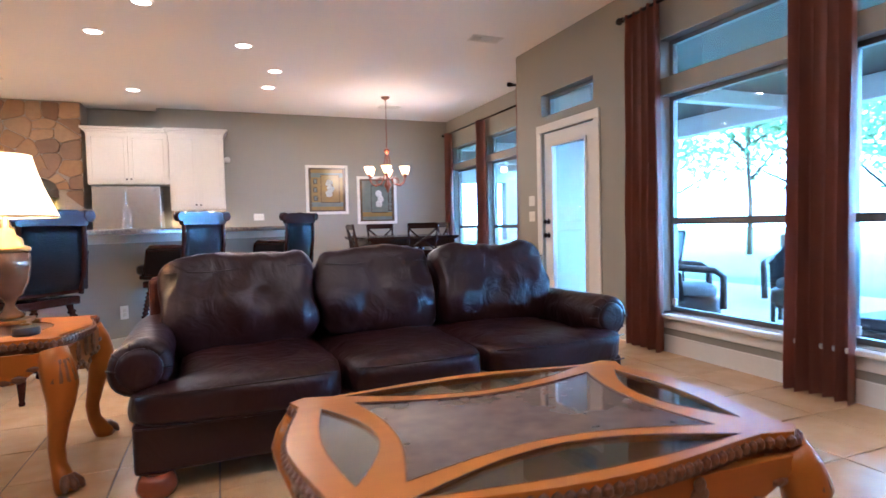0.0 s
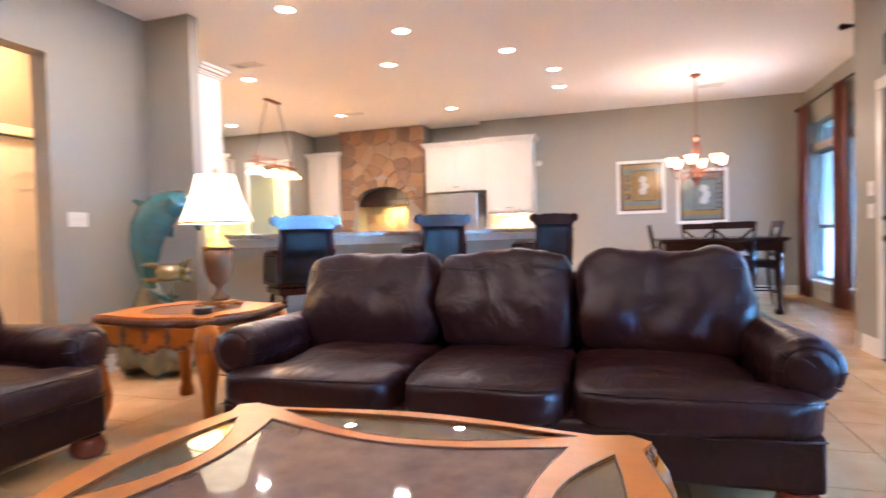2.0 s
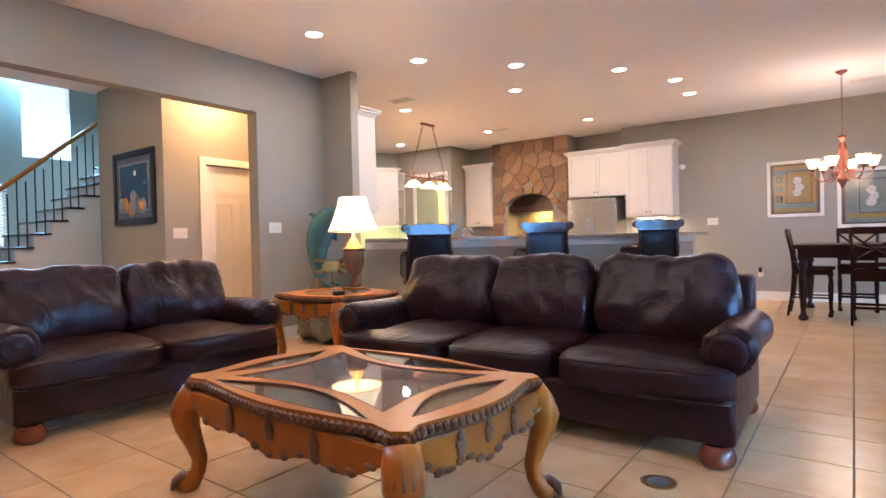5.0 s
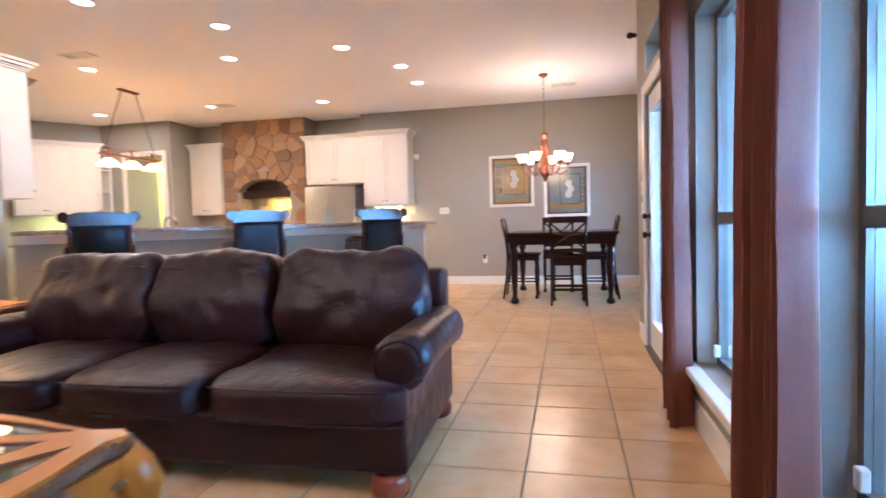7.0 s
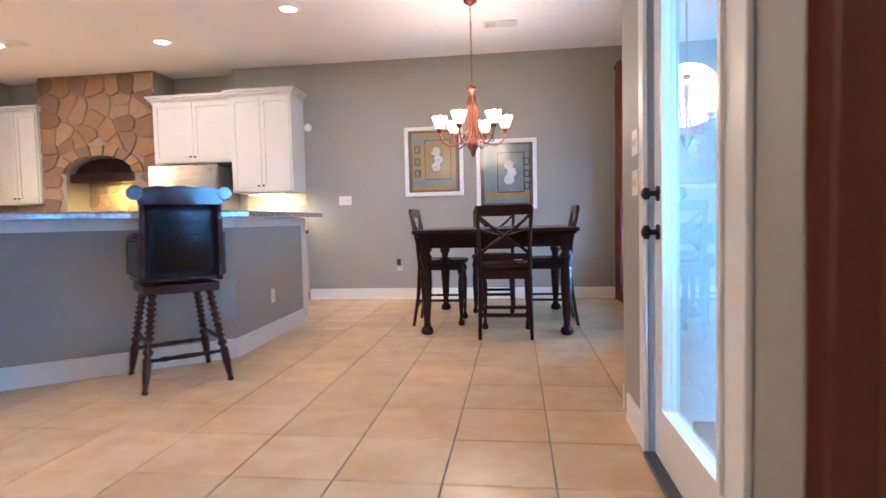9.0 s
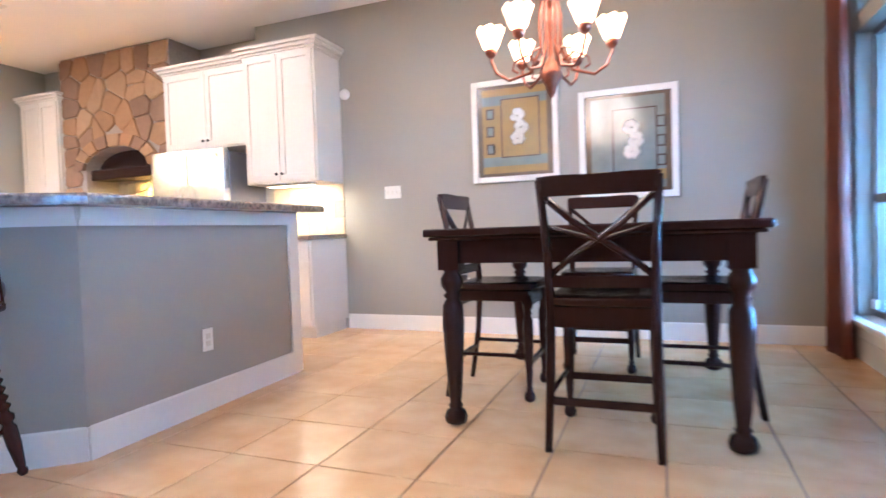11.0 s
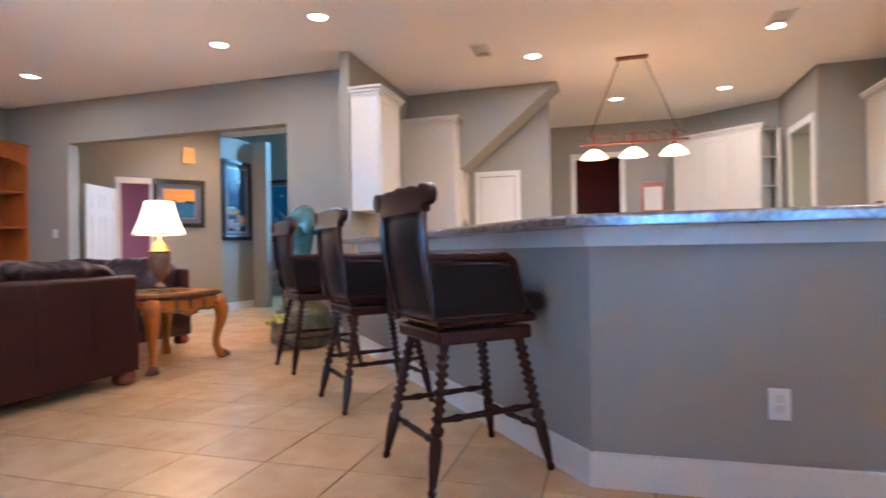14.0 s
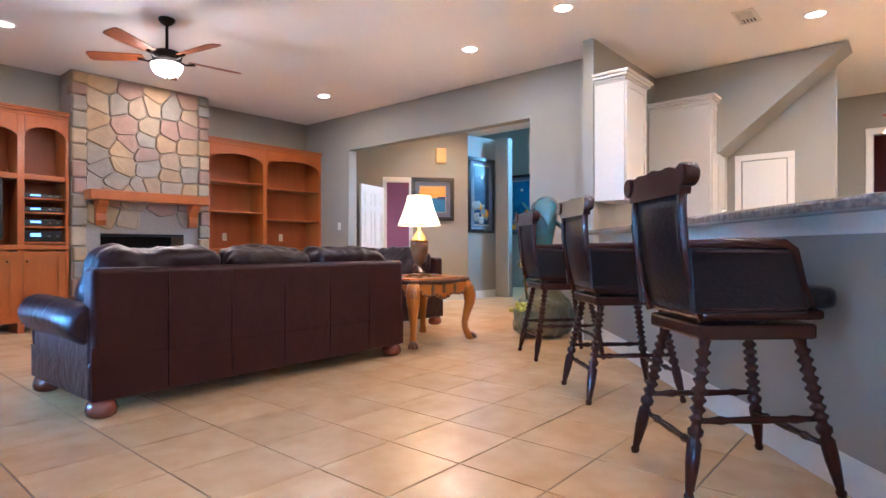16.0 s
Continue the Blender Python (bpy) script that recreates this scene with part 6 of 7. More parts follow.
def seascape(m, w, h, kind):
    label = {"sunset": "black-framed sunset seascape print on the hall wall", "night": "tall black-framed moonlit seascape print", "blue": "black-framed blue undersea print"}[kind]
    p = framed("framed_seascape", m, w, h, 0.07, BLACKFRAME, label, MATBOARD, 0.035)
    iw, ih = w / 2 - 0.07 - 0.09, h / 2 - 0.07 - 0.09
    def patch(x0, z0, x1, z1, mat, k):
        part("painted_patch", box(bmesh.new(), x0 * iw, -0.0205 - 0.0007 * k, z0 * ih, x1 * iw, -0.018, z1 * ih), mat, p)
    patch(-1.06, -1.06, 1.06, 1.06, SAND, 0)
    if kind == "sunset":
        patch(-1, 0.1, 1, 1, SUNSET, 1)
        patch(-1, -1, 1, 0.1, AQUA, 1)
        patch(-1, -1, -0.1, -0.55, SAND, 2)
        patch(-1, -0.02, -0.2, 0.22, NAVY, 2)
        patch(0.35, -0.02, 1, 0.2, NAVY, 2)
    else:
        patch(-1, -1, 1, 1, NAVY if kind == "night" else AQUA, 1)
        rnd = random.Random(int(w * 100))
        for k in range(14):
            a, b = rnd.uniform(-0.9, 0.7), rnd.uniform(-0.95, -0.35)
            s = rnd.uniform(0.03, 0.10)
            part("painted_patch", lathe([(s, 0), (s * 0.6, 0.001), (0.004, 0.0014)], 9, m=pose(a * iw, -0.0214 - 0.0002 * k, b * ih, 90, 0, 0)), SAND if k % 3 else SUNSET, p)
        part("painted_moon", lathe([(0.035, 0), (0.02, 0.001), (0.004, 0.0014)], 14, m=pose(0.1 * iw, -0.0214, 0.62 * ih, 90, 0, 0)), FLOWER, p)
    return p


seascape(pose(-4.54, 2.62, 1.775), 1.0, 0.86, "night")
seascape(pose(-4.70 + 0.004, 0.0 + 0.004, 1.83, 0, 0, 139.6), 0.78, 0.78, "sunset")
seascape(pose(-5.69, 0.349, 1.95, 0, 0, 174.6), 0.74, 1.42, "night")
seascape(pose(-8.648, -0.62, 2.0, 0, 0, 90), 0.80, 1.45, "blue")
chime = thing("door_chime", pose(-4.81, 0.10, 2.62, 0, 0, 139.6), "amber wooden door chime box on the hall wall, with a faint glow put into its colour", "door chime")
# The box is no lamp; slight emission is put in to look lit.
part("box", soft_box(-0.09, -0.07, -0.13, 0.09, -0.001, 0.13, 0.008), glow("amber_chime_glow", (0.45, 0.20, 0.03), 0.35), chime)

# hall doorway trim, open door
tr = thing("door_trim", Matrix.Translation((-4.225, -0.41, 0)) @ Euler((0, 0, math.atan2(0.35, -0.41) + math.pi / 2)).to_matrix().to_4x4(), "white painted hall doorway casing", "door casing", kind="structure")
for y0, y1 in ((-0.27, -0.20), (0.20, 0.27)):
    part("casing", soft_box(-0.02, y0, 0, 0.0, y1, 2.13, 0.004), WHITE, tr)
    part("casing", soft_box(0.0, y0, 0, 0.02, y1, 2.13, 0.004), WHITE, tr)
part("casing", soft_box(-0.022, -0.27, 2.131, 0.022, 0.27, 2.22, 0.004), WHITE, tr)
dl = panel_door("door_4", Matrix.Translation((-3.98, -0.56, 0)) @ Euler((0, 0, math.atan2(0.20, 0.68))).to_matrix().to_4x4() @ pose(0.74, 0.036, 0, 0, 0, 180), "white six-panel hall door with dark knob, standing open", width=0.74)

# ---------------- staircase in the foyer ----------------
st = thing("staircase", pose(-7.6, 0.95, 0), "white-sided staircase with wooden treads and iron balusters", "staircase", kind="structure")
for k in range(16):
    part("riser", box(bmesh.new(), 0, k * 0.205, 0, 1.15, (k + 1) * 0.205, (k + 1) * 0.18), WHITE, st)
    tr_ = part("tread", soft_box(-0.01, k * 0.205 - 0.025, (k + 1) * 0.18 + 0.001, 1.19, (k + 1) * 0.205, (k + 1) * 0.18 + 0.032, 0.008), CHERRY, st, "dark wooden tread")
    for q in (0.05, 0.15):
        part("baluster", lathe([(0.009, 0), (0.009, 0.86)], 8, m=Matrix.Translation((1.12, k * 0.205 + q, (k + 1) * 0.18 + 0.032))), CHERRY, st, "dark slim baluster")
part("handrail", tube([(1.12, 0.0, 1.06), (1.12, 1.64, 2.50), (1.12, 3.25, 3.91)], 0.032, 12, flat=0.8), ORANGE, st, "honey wood handrail")
part("newel_post", soft_box(1.07, -0.10, 0, 1.17, 0.0, 1.12, 0.012), ORANGE, st, "honey wood newel post")
bl = thing("window_blinds", pose(-8.63, 2.2, 0.4), "white slatted blinds in the bright foyer window", "blinds")
for k in range(34):
    part("slat", box(bmesh.new(), 0, -0.32, 0.02 + k * 0.05, 0.006, 0.32, 0.05 + k * 0.05), WHITE, bl)

# ---------------- dolphin sculptures ----------------
TEAL = material("teal_patina_glaze", (0.03, 0.17, 0.17), 0.14, grain=70, second=(0.05, 0.075, 0.055), stain=12, coat=0.6, bump=0.05)
REEF = material("painted_reef", (0.055, 0.065, 0.06), 0.35, grain=22, second=(0.17, 0.13, 0.04), bump=0.8, stain=7, coat=0.3)
bm = bmesh.new()
body = [(0.05, 0.0, 0.60), (0.01, 0.0, 0.70), (-0.005, 0.0, 0.82), (0.0, 0.0, 0.96), (0.025, 0.0, 1.09), (0.075, 0.0, 1.19), (0.14, 0.0, 1.25), (0.21, 0.0, 1.265), (0.275, 0.0, 1.235), (0.31, 0.0, 1.18), (0.325, 0.0, 1.12), (0.33, 0.0, 1.07)]
tube(body, [0.03, 0.05, 0.072, 0.10, 0.12, 0.128, 0.122, 0.108, 0.084, 0.048, 0.026, 0.014], 20, bm)
prism([(0.0, 0.0), (0.10, 0.03), (0.02, 0.11), (-0.08, 0.15), (-0.10, 0.13), (-0.04, 0.08)], -0.010, 0.010, bm, pose(0.03, 0, 1.16, 90, 0, 0))
for s_ in (-1, 1):
    prism([(0.0, 0.0), (0.07, -0.02), (0.05, -0.13), (0.01, -0.19), (-0.02, -0.10)], -0.009, 0.009, bm, Matrix.Translation((0.13, s_ * 0.08, 1.17)) @ Euler((s_ * 0.9, 0.2, 0 if s_ < 0 else math.pi)).to_matrix().to_4x4())
    prism([(-0.03, 0.0), (0.05, 0.0), (0.12, 0.10 * s_), (0.17, 0.20 * s_), (0.08, 0.17 * s_), (0.0, 0.08 * s_)][::s_], -0.012, 0.012, bm, Matrix.Translation((0.02, 0, 0.64)) @ Euler((0, 0.5, 0)).to_matrix().to_4x4())
for v in bm.verts:
    v.co = pose(-2.47, 3.57, -0.03, 0, 0, 39.3) @ Matrix.Diagonal((1.2, 1.2, 1.1, 1)) @ v.co
single("dolphin_sculpture", bm, TEAL, "glossy teal dolphin sculpture leaping above a reef base", "sculpture")
bm = cushion(0.62, 0.55, 0.42, 14, 3.0, 0.07, 2.0, 7.0)
for v in bm.verts:
    v.co += Vector((-2.40, 3.62, 0.205))
    v.co.z = max(v.co.z, 0.0)
    rise = math.exp(-((v.co.x + 2.46) ** 2 + (v.co.y - 3.60) ** 2) / 0.018)
    if v.co.z > 0.2:
        v.co.z += 0.42 * rise
single("reef_base", bm, REEF, "painted coral reef base under the dolphin sculpture", "sculpture base")
TURTLE = material("bronze_turtle", (0.07, 0.055, 0.015), 0.2, 0.4, grain=40, second=(0.20, 0.14, 0.03), coat=0.4)
bm = cushion(0.20, 0.16, 0.07, 8, 2.4)
for a in (0.6, -0.6, 2.5, -2.5):
    tube([(0.07 * math.cos(a), 0.06 * math.sin(a), 0), (0.15 * math.cos(a), 0.13 * math.sin(a), 0.01), (0.20 * math.cos(a * 1.1), 0.17 * math.sin(a * 1.1), 0.03)], [0.03, 0.025, 0.008], 8, bm, 0.4)
tube([(0.09, 0, 0.0), (0.14, 0, 0.01), (0.165, 0, 0.01)], [0.03, 0.032, 0.015], 10, bm)
tube([(0, 0, 0), (0.02, 0, -0.25), (0.0, 0.02, -0.42)], 0.012, 8, bm)
for v in bm.verts:
    v.co = pose(-2.20, 3.52, 0.82, 55, 0, 40) @ v.co if v.co.z > -0.06 else pose(-2.20, 3.52, 0.82, 0, 0, 40) @ v.co
single("turtle_sculpture", bm, TURTLE, "small bronze sea turtle sculpture on a stem", "sculpture")
YELLOW = material("yellow_bloom", (0.55, 0.45, 0.05), 0.5, grain=30, amount=0.2)
bm = bmesh.new()
rnd = random.Random(2)
for k in range(16):
    bmesh.ops.create_icosphere(bm, subdivisions=1, radius=rnd.uniform(0.015, 0.03), matrix=Matrix.Translation((-2.02 + rnd.uniform(-0.08, 0.08), 3.60 + rnd.uniform(-0.1, 0.1), 0.30 + rnd.uniform(0, 0.07))))
single("yellow_coral", bm, YELLOW, "cluster of yellow coral on the reef base", "sculpture detail")

# floor box near the sofa
fb = thing("floor_outlet", pose(1.568, 1.958, 0), "round brass floor outlet set in the tiles", "floor outlet")
part("ring", lathe([(0.075, 0.0), (0.075, 0.005), (0.055, 0.007), (0.052, 0.003)], 28), BRASS, fb)
part("cap", lathe([(0.048, 0.002), (0.045, 0.0055), (0.01, 0.006)], 24), GREYSTEEL, fb)

# ---------------- patio and garden ----------------
LAWN = material("lawn_grass", (0.10, 0.15, 0.035), 0.9, grain=40, second=(0.06, 0.10, 0.02), bump=0.6, stain=0.4)
PAVE = material("patio_concrete", (0.36, 0.34, 0.31), 0.8, grain=25, second=(0.28, 0.265, 0.24), bump=0.2, stain=1.0)
PORCHWOOD = material("porch_ceiling_wood", (0.05, 0.035, 0.03), 0.5, grain=14, second=(0.05, 0.03, 0.022), stretch=(8, 1, 8))
PORCHWHITE = material("porch_white_paint", (0.70, 0.68, 0.64), 0.5, grain=30, amount=0.05)
WICKER = material("dark_wicker", (0.035, 0.028, 0.024), 0.5, grain=90, second=(0.085, 0.07, 0.06), bump=0.9, stretch=(1, 1, 1.6))
CUSHION_OUT = material("outdoor_cushion_cloth", (0.14, 0.16, 0.17), 0.8, grain=80, amount=0.1, bump=0.2)
COVER = material("navy_grill_cover", (0.012, 0.018, 0.035), 0.6, grain=20, amount=0.2, bump=0.2)
BARK = material("bark", (0.20, 0.16, 0.12), 0.95, grain=18, amount=0.25, bump=0.8, stretch=(1, 1, 0.3))
LEAF = material("leaves", (0.075, 0.13, 0.03), 0.5, grain=3, second=(0.045, 0.085, 0.02), stain=1.5)
ln, ll_ = LEAF.node_tree.nodes, LEAF.node_tree.links
thin = ln.new("ShaderNodeBsdfTranslucent")
thin.inputs["Color"].default_value = (0.30, 0.45, 0.22, 1)
blend = ln.new("ShaderNodeMixShader")
blend.inputs[0].default_value = 0.5
ll_.new(ln["Principled BSDF"].outputs[0], blend.inputs[1])
ll_.new(thin.outputs[0], blend.inputs[2])
ll_.new(blend.outputs[0], ln["Material Output"].inputs[0])
structure("ground", box(bmesh.new(), 4.06, -150, -0.6, 400, 200, -0.16), LAWN, "sunlit green lawn", "ground")
bm = box(bmesh.new(), 3.235, -5, -0.5, 8.0, 5.62, -0.06)
box(bm, 4.054, 5.62, -0.5, 8.0, 13.4, -0.06)
structure("patio", bm, PAVE, "pale concrete patio slab", "pavement")
bm = box(bmesh.new(), 3.235, -5, 2.78, 7.4, 5.47, 2.9)
box(bm, 4.054, 5.47, 2.78, 7.4, 13.4, 2.9)
structure("porch_ceiling", bm, PORCHWOOD, "dark wooden porch ceiling", "ceiling")
structure("porch_beam", soft_box(7.1, -5, 2.48, 7.35, 13.4, 2.778, 0.01), PORCHWHITE, "pale painted porch beam", "beam")
for y in (0.2, 5.2, 10.2):
    structure("porch_cross_beam", soft_box(4.06, y, 2.60, 7.098, y + 0.16, 2.778, 0.01), PORCHWHITE, "pale painted porch cross beam", "beam")
for y in (-2.4, 4.9, 10.3):
    po = thing("porch_post", pose(7.22, y, -0.06), "stone-based white porch post", "post", "porch posts")
    part("base", soft_box(-0.25, -0.25, 0, 0.25, 0.25, 0.9, 0.03), STONES[1], po, "stone base")
    part("shaft", soft_box(-0.11, -0.11, 0.901, 0.11, 0.11, 2.53, 0.01), PORCHWHITE, po)
for x, y in ((5.0, 2.0), (5.9, 3.0), (5.0, 4.4)):
    copy_thing(first_can, pose(x, y, 2.779))
    ll = bpy.data.lights.new("porch_beam_light", 'AREA')
    ll.shape, ll.size, ll.energy, ll.color = 'DISK', 0.14, 4.0, WARM
    new("porch_beam_light", ll).matrix_world = pose(x, y, 2.75)
structure("garden_wall", wall_with_holes('x', 13.5, 13.8, 3.3, 12.5, -0.16, 3.2, [(5.6, 7.2, 0.6, 2.2)]), PORCHWHITE, "pale stucco garden wall with an opening")


def wicker_chair(m, label="dark wicker patio armchair with grey cushion"):
    c = thing("wicker_chair", m, label, "patio chair", "wicker patio chairs")
    part("seat_base", cushion(0.66, 0.62, 0.22, 6, 6), WICKER, c).location = (0, 0, 0.30)
    bm = bmesh.new()
    rows = []
    for j in range(8):
        z = 0.36 + j * 0.085
        row = []
        for k in range(13):
            a = math.pi * (0.05 + 0.9 * k / 12)
            r = 0.36 + 0.03 * j / 7
            zz = z * (1.0 if 3 < k < 9 else 1.0) if z < 0.62 + 0.36 * math.sin(a) ** 2 else 0.62 + 0.36 * math.sin(a) ** 2
            row.append(bm.verts.new((r * math.cos(a), -0.02 + 0.36 * math.sin(a) + 0.05 * j / 7, zz)))
        rows.append(row)
    for a, b in zip(rows, rows[1:]):
        for k in range(12):
            f = bm.faces.new((a[k], a[k + 1], b[k + 1], b[k]))
            f.smooth = True
    bmesh.ops.solidify(bm, geom=bm.faces[:], thickness=0.03)
    part("woven_back", bm, WICKER, c)
    for s_ in (-1, 1):
        part("arm", tube([(s_ * 0.36, 0.25, 0.70), (s_ * 0.38, 0.05, 0.68), (s_ * 0.38, -0.22, 0.66), (s_ * 0.37, -0.30, 0.60), (s_ * 0.36, -0.30, 0.30)], 0.032, 10), WICKER, c)
        for y in (-0.27, 0.27):
            part("leg", tube([(s_ * 0.29, y, 0), (s_ * 0.29, y, 0.26)], 0.025, 8), WICKER, c)
    part("cushion", cushion(0.56, 0.54, 0.12, 6, 4.5), CUSHION_OUT, c, "grey seat cushion").location = (0, -0.02, 0.44)
    return c


wc = wicker_chair(pose(4.0, 3.95, -0.06, 0, 0, 52))
copy_thing(wc, pose(5.35, 3.6, -0.06, 0, 0, -60))
copy_thing(wc, pose(5.7, 2.2, -0.06, 0, 0, 90))
ot = thing("wicker_ottoman", pose(4.35, 2.15, -0.06), "dark wicker ottoman with flat dark cushion", "ottoman")
part("base", soft_box(-0.34, -0.30, 0, 0.34, 0.30, 0.30, 0.03), WICKER, ot)
part("cushion", soft_box(-0.33, -0.29, 0.301, 0.33, 0.29, 0.39, 0.03), COVER, ot)
gr = thing("covered_grill", pose(3.95, 1.25, -0.06), "barbecue grill under a dark navy cover", "grill")
bm = cushion(0.75, 0.60, 1.0, 8, 6, 0.02, 3)
for v in bm.verts:
    v.co.z += 0.5
part("cover", bm, COVER, gr)


def patio_chair(m):
    c = thing("sling_chair", m, "grey metal patio sling chair", "patio chair", "patio dining chairs")
    SL = PORCHWHITE
    for s_ in (-1, 1):
        part("side_frame", tube([(s_ * 0.26, -0.24, 0), (s_ * 0.27, -0.22, 0.35), (s_ * 0.27, -0.2, 0.62), (s_ * 0.27, 0.1, 0.62), (s_ * 0.26, 0.20, 0.45), (s_ * 0.26, 0.24, 0)], 0.015, 8), IRON, c)
        part("back_frame", tube([(s_ * 0.24, 0.15, 0.40), (s_ * 0.24, 0.28, 0.95)], 0.013, 8), IRON, c)
    part("sling", prism([(-0.24, -0.22), (0.24, -0.22), (0.24, 0.2), (-0.24, 0.2)], 0.40, 0.412), CUSHION_OUT, c)
    part("back_sling", prism([(-0.23, 0.0), (0.23, 0.0), (0.23, 0.54), (-0.23, 0.54)], -0.006, 0.006, m=pose(0, 0.15, 0.42, 77, 0, 0)), CUSHION_OUT, c)
    return c


pt = thing("patio_table", pose(5.7, 7.0, -0.06), "round grey metal patio table", "patio table")
part("top", lathe([(0.60, 0.70), (0.61, 0.715), (0.60, 0.73)], 32), PORCHWHITE, pt)
part("pedestal", lathe([(0.26, 0), (0.25, 0.03), (0.04, 0.06), (0.035, 0.69)], 20), IRON, pt)
pc = patio_chair(pose(5.7, 6.1, -0.06, 0, 0, 180))
for x, y, a in ((6.6, 7.0, -90), (5.7, 7.9, 0), (4.85, 7.2, 90)):
    copy_thing(pc, pose(x, y, -0.06, 0, 0, a))
for x, y in ((5.7, 8.0), (5.9, 11.2)):
    pf = thing("porch_fan", pose(x, y, 2.778), "white porch ceiling fan with globe light", "ceiling fan", "porch fans")
    part("downrod", lathe([(0.05, 0), (0.02, -0.05), (0.014, -0.06), (0.014, -0.28)], 12), PORCHWHITE, pf)
    part("motor", lathe([(0.06, -0.27), (0.11, -0.30), (0.10, -0.37), (0.05, -0.39)], 20), PORCHWHITE, pf)
    part("globe", lathe([(0.05, -0.39), (0.09, -0.44), (0.08, -0.50), (0.02, -0.53)], 16), glow("porch_globe", (1, 0.95, 0.85), 1.5), pf)
    for k in range(5):
        rot = Euler((0, 0, 2 * math.pi * k / 5 + 0.3)).to_matrix().to_4x4()
        part("blade", prism([(0.10, -0.04), (0.62, -0.07), (0.66, 0.0), (0.62, 0.07), (0.10, 0.04)], -0.33, -0.322, m=rot), PORCHWHITE, pf)


def tree(m, height, seed):
    t = thing("garden_tree", m, "leafy green garden tree in sunlight", "tree", "garden trees")
    rnd = random.Random(seed)
    bm = bmesh.new()
    tube([(0, 0, -0.3), (0.05, 0, height * 0.2), (-0.05, 0.05, height * 0.42), (0.05, 0, height * 0.7)], [0.10, 0.08, 0.06, 0.025], 10, bm)
    tips = []
    for k in range(7):
        a, z0 = rnd.uniform(0, 6.28), height * rnd.uniform(0.28, 0.55)
        r = height * rnd.uniform(0.18, 0.32)
        tip = Vector((r * math.cos(a), r * math.sin(a), z0 + height * rnd.uniform(0.10, 0.3)))
        tube([(0, 0, z0), Vector((0, 0, z0)) * 0.5 + tip * 0.5 + Vector((0, 0, -0.1)), tip], [0.07, 0.05, 0.02], 7, bm)
        tips.append(tip)
    part("trunk", bm, BARK, t, "brown tapered trunk with limbs")
    vs, fs = [], []
    clumps = tips + [Vector((rnd.gauss(0, height * 0.14), rnd.gauss(0, height * 0.14), height * rnd.uniform(0.4, 0.95))) for k in range(24)]
    for c in clumps:
        for k in range(70):
            p = c + Vector((rnd.gauss(0, 1), rnd.gauss(0, 1), rnd.gauss(0, 0.8))) * height * 0.075
            s = rnd.uniform(0.08, 0.17)
            e = Euler((rnd.uniform(0, 6), rnd.uniform(0, 6), rnd.uniform(0, 6))).to_matrix()
            b = len(vs)
            for q in ((-s, 0, 0), (0, -s * 0.5, 0.02), (s, 0, 0), (0, s * 0.5, 0.02)):
                vs.append(p + e @ Vector(q))
            fs.append((b, b + 1, b + 2, b + 3))
    me = bpy.data.meshes.new("crown")
    me.from_pydata(vs, [], fs)
    me.materials.append(LEAF)
    cr = new("crown", me)
    cr.parent = t
    cr["label"] = "crown of small green leaves"
    cr["kind"] = "stuff"
    return t


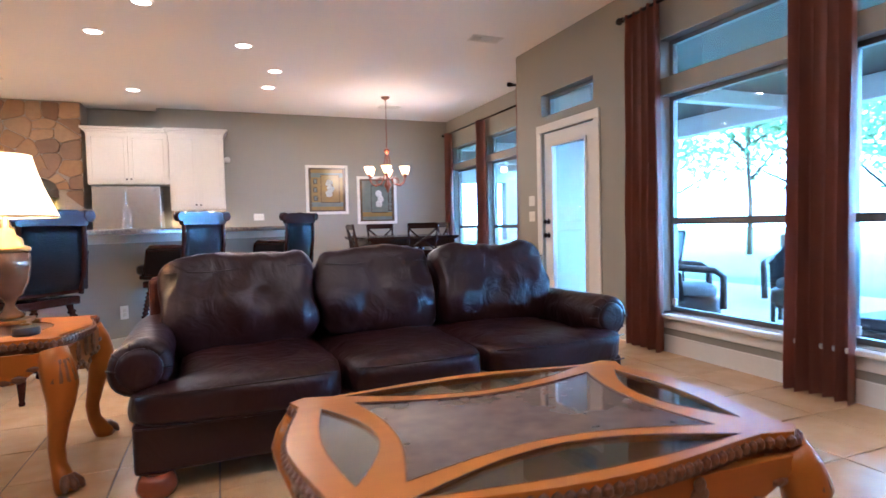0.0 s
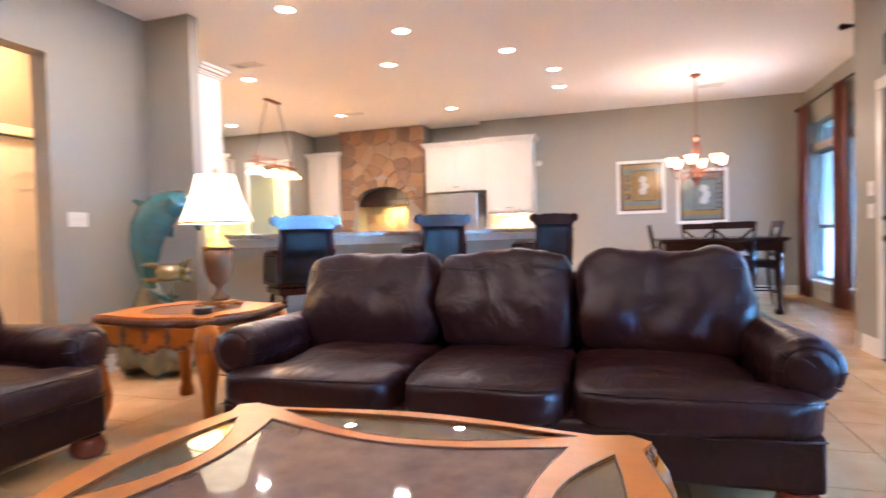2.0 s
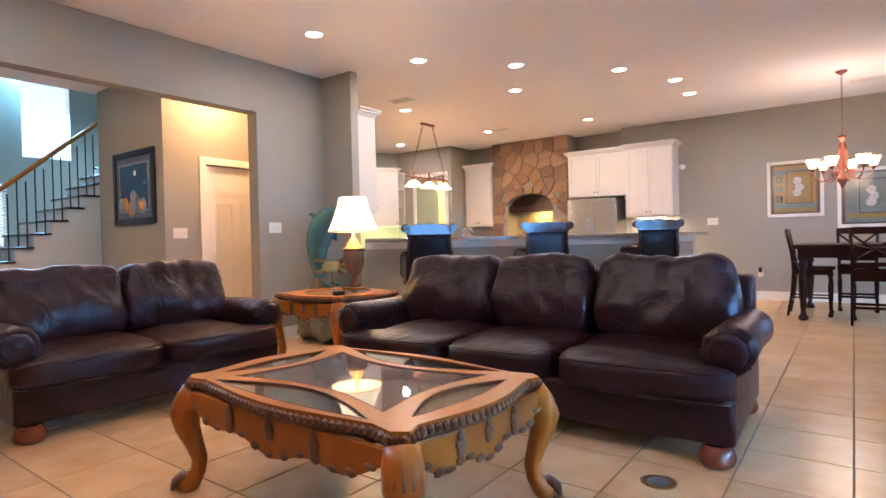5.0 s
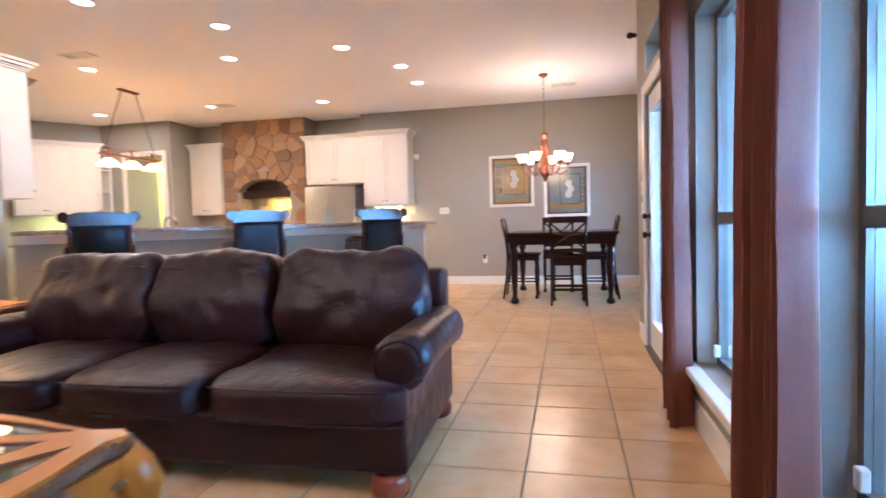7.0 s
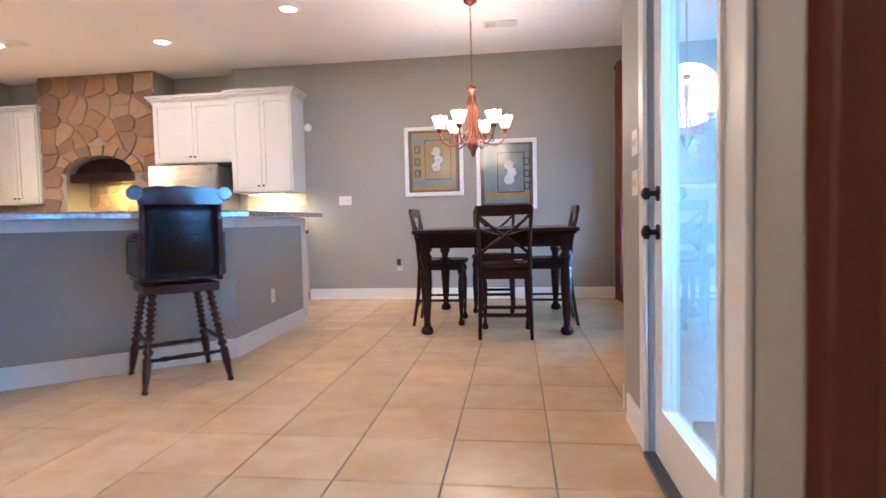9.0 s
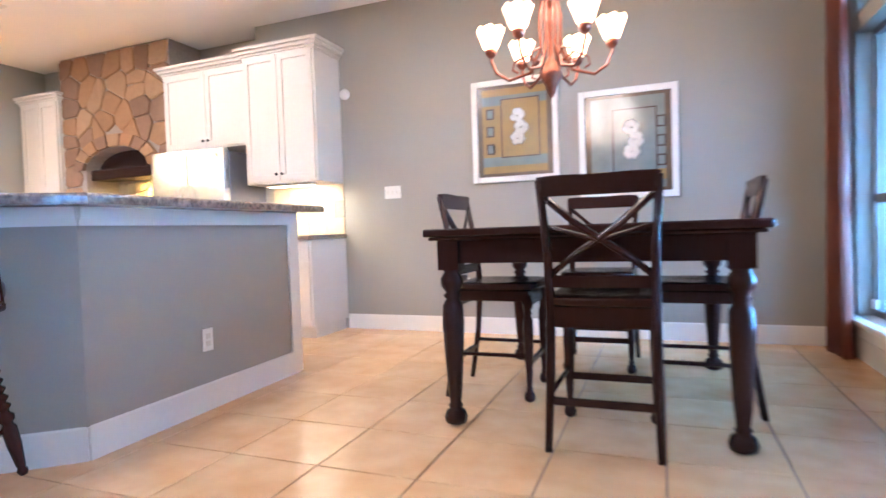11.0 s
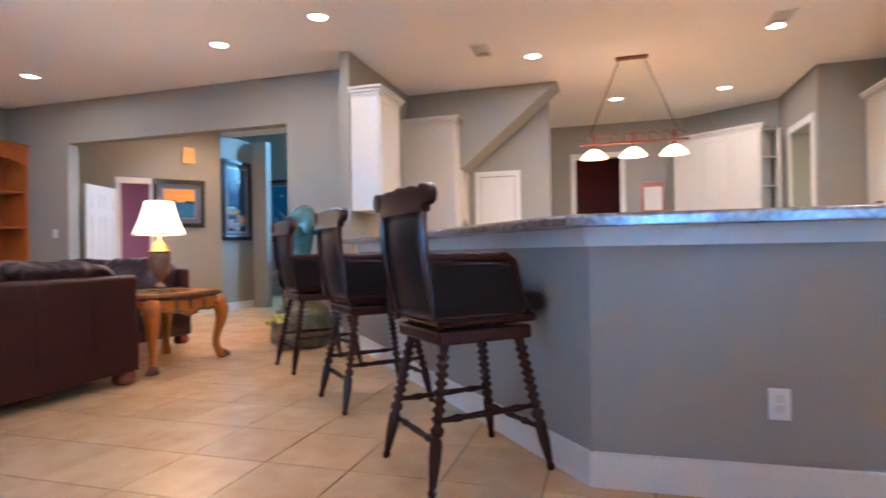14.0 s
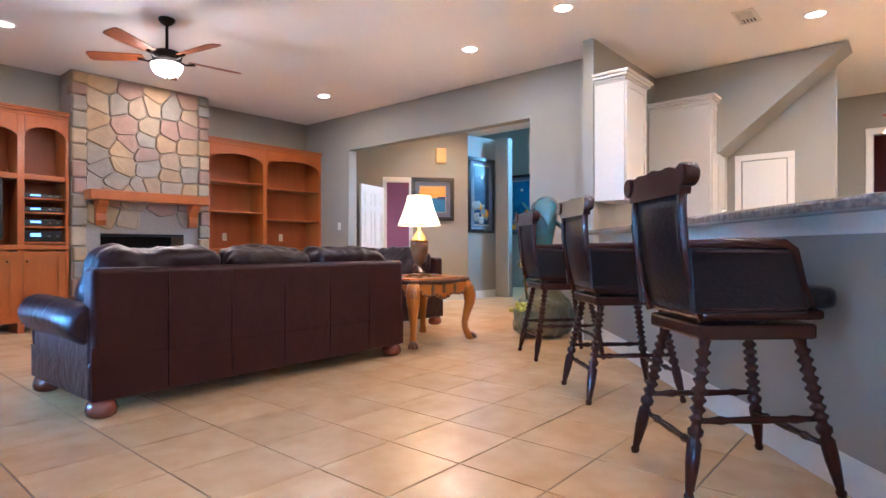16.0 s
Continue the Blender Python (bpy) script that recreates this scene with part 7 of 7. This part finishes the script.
# Emissive sheet past the garden, added as the daylight source for the windows.
DAYGLOW = glow("backdrop_daylight_glow", (0.30, 0.62, 1.0), 48.0)
structure("backdrop", box(bmesh.new(), 62, -140, -2, 62.5, 150, 60), DAYGLOW, "glowing pale blue backdrop added to send daylight through the windows", "backdrop")
t1 = tree(pose(17, 1, -0.16), 7, 1)
t2 = tree(pose(16, 8, -0.16), 8.5, 2)
rt = random.Random(6)
for k, (x, y) in enumerate(((16, -4), (19, -1), (14.5, 9.5), (21, 4), (16, 13), (20, 11), (22, -3), (24, 7), (13, 17), (18, 19), (21, 15), (26, 1), (11.5, -8), (17, -10))):
    copy_thing(t1 if k % 2 else t2, pose(x, y, -0.16, 0, 0, rt.uniform(0, 360)) @ Matrix.Diagonal((1, 1, 1, 1)))

# ---------------- floor tiles ----------------
S, JOINT = 0.43, 0.0075
floor = bpy.data.objects["floor"]
floor_mesh = mesh_from(soft_box(-S / 2 + JOINT / 2, -S / 2 + JOINT / 2, -0.0058, S / 2 - JOINT / 2, S / 2 - JOINT / 2, 0.0, 0.0015, 1), "tile", TILE)
rest_v, rest_f = [], []


def east_limit(y):
    return 3.12 if y < 5.5 else 3.90


for i in range(-27, 4):
    for j in range(-18, 13):
        x0, x1 = 2.68 + S * (i - 1) + JOINT / 2, 2.68 + S * i - JOINT / 2
        y0, y1 = 4.735 + S * j + JOINT / 2, 4.735 + S * (j + 1) - JOINT / 2
        lim = max(east_limit(y0), east_limit(y1)) if y1 > 5.6 else east_limit(y0)
        if x0 > lim - 0.02 or y0 > 10.1 or x1 < -8.6:
            continue
        whole = x1 < lim and y1 < 9.9
        if whole and x0 > -1.75 and y0 > -0.5 and y0 < 9.7:
            o = new("tile", floor_mesh)
            o.parent = floor
            o.location = ((x0 + x1) / 2, (y0 + y1) / 2, 0)
        else:
            xb, yb = min(x1, lim), min(y1, 10.15)
            b = len(rest_v)
            rest_v += [(x0, y0, 0), (xb, y0, 0), (xb, yb, 0), (x0, yb, 0), (x0, y0, -0.0058), (xb, y0, -0.0058), (xb, yb, -0.0058), (x0, yb, -0.0058)]
            rest_f += [(b, b + 1, b + 2, b + 3), (b + 4, b + 5, b + 1, b), (b + 5, b + 6, b + 2, b + 1), (b + 6, b + 7, b + 3, b + 2), (b + 7, b + 4, b, b + 3)]
me = bpy.data.meshes.new("far_tiles")
me.from_pydata(rest_v, [], rest_f)
me.materials.append(TILE)
far = new("far_tiles", me)
far.parent = floor
far["kind"] = "stuff"
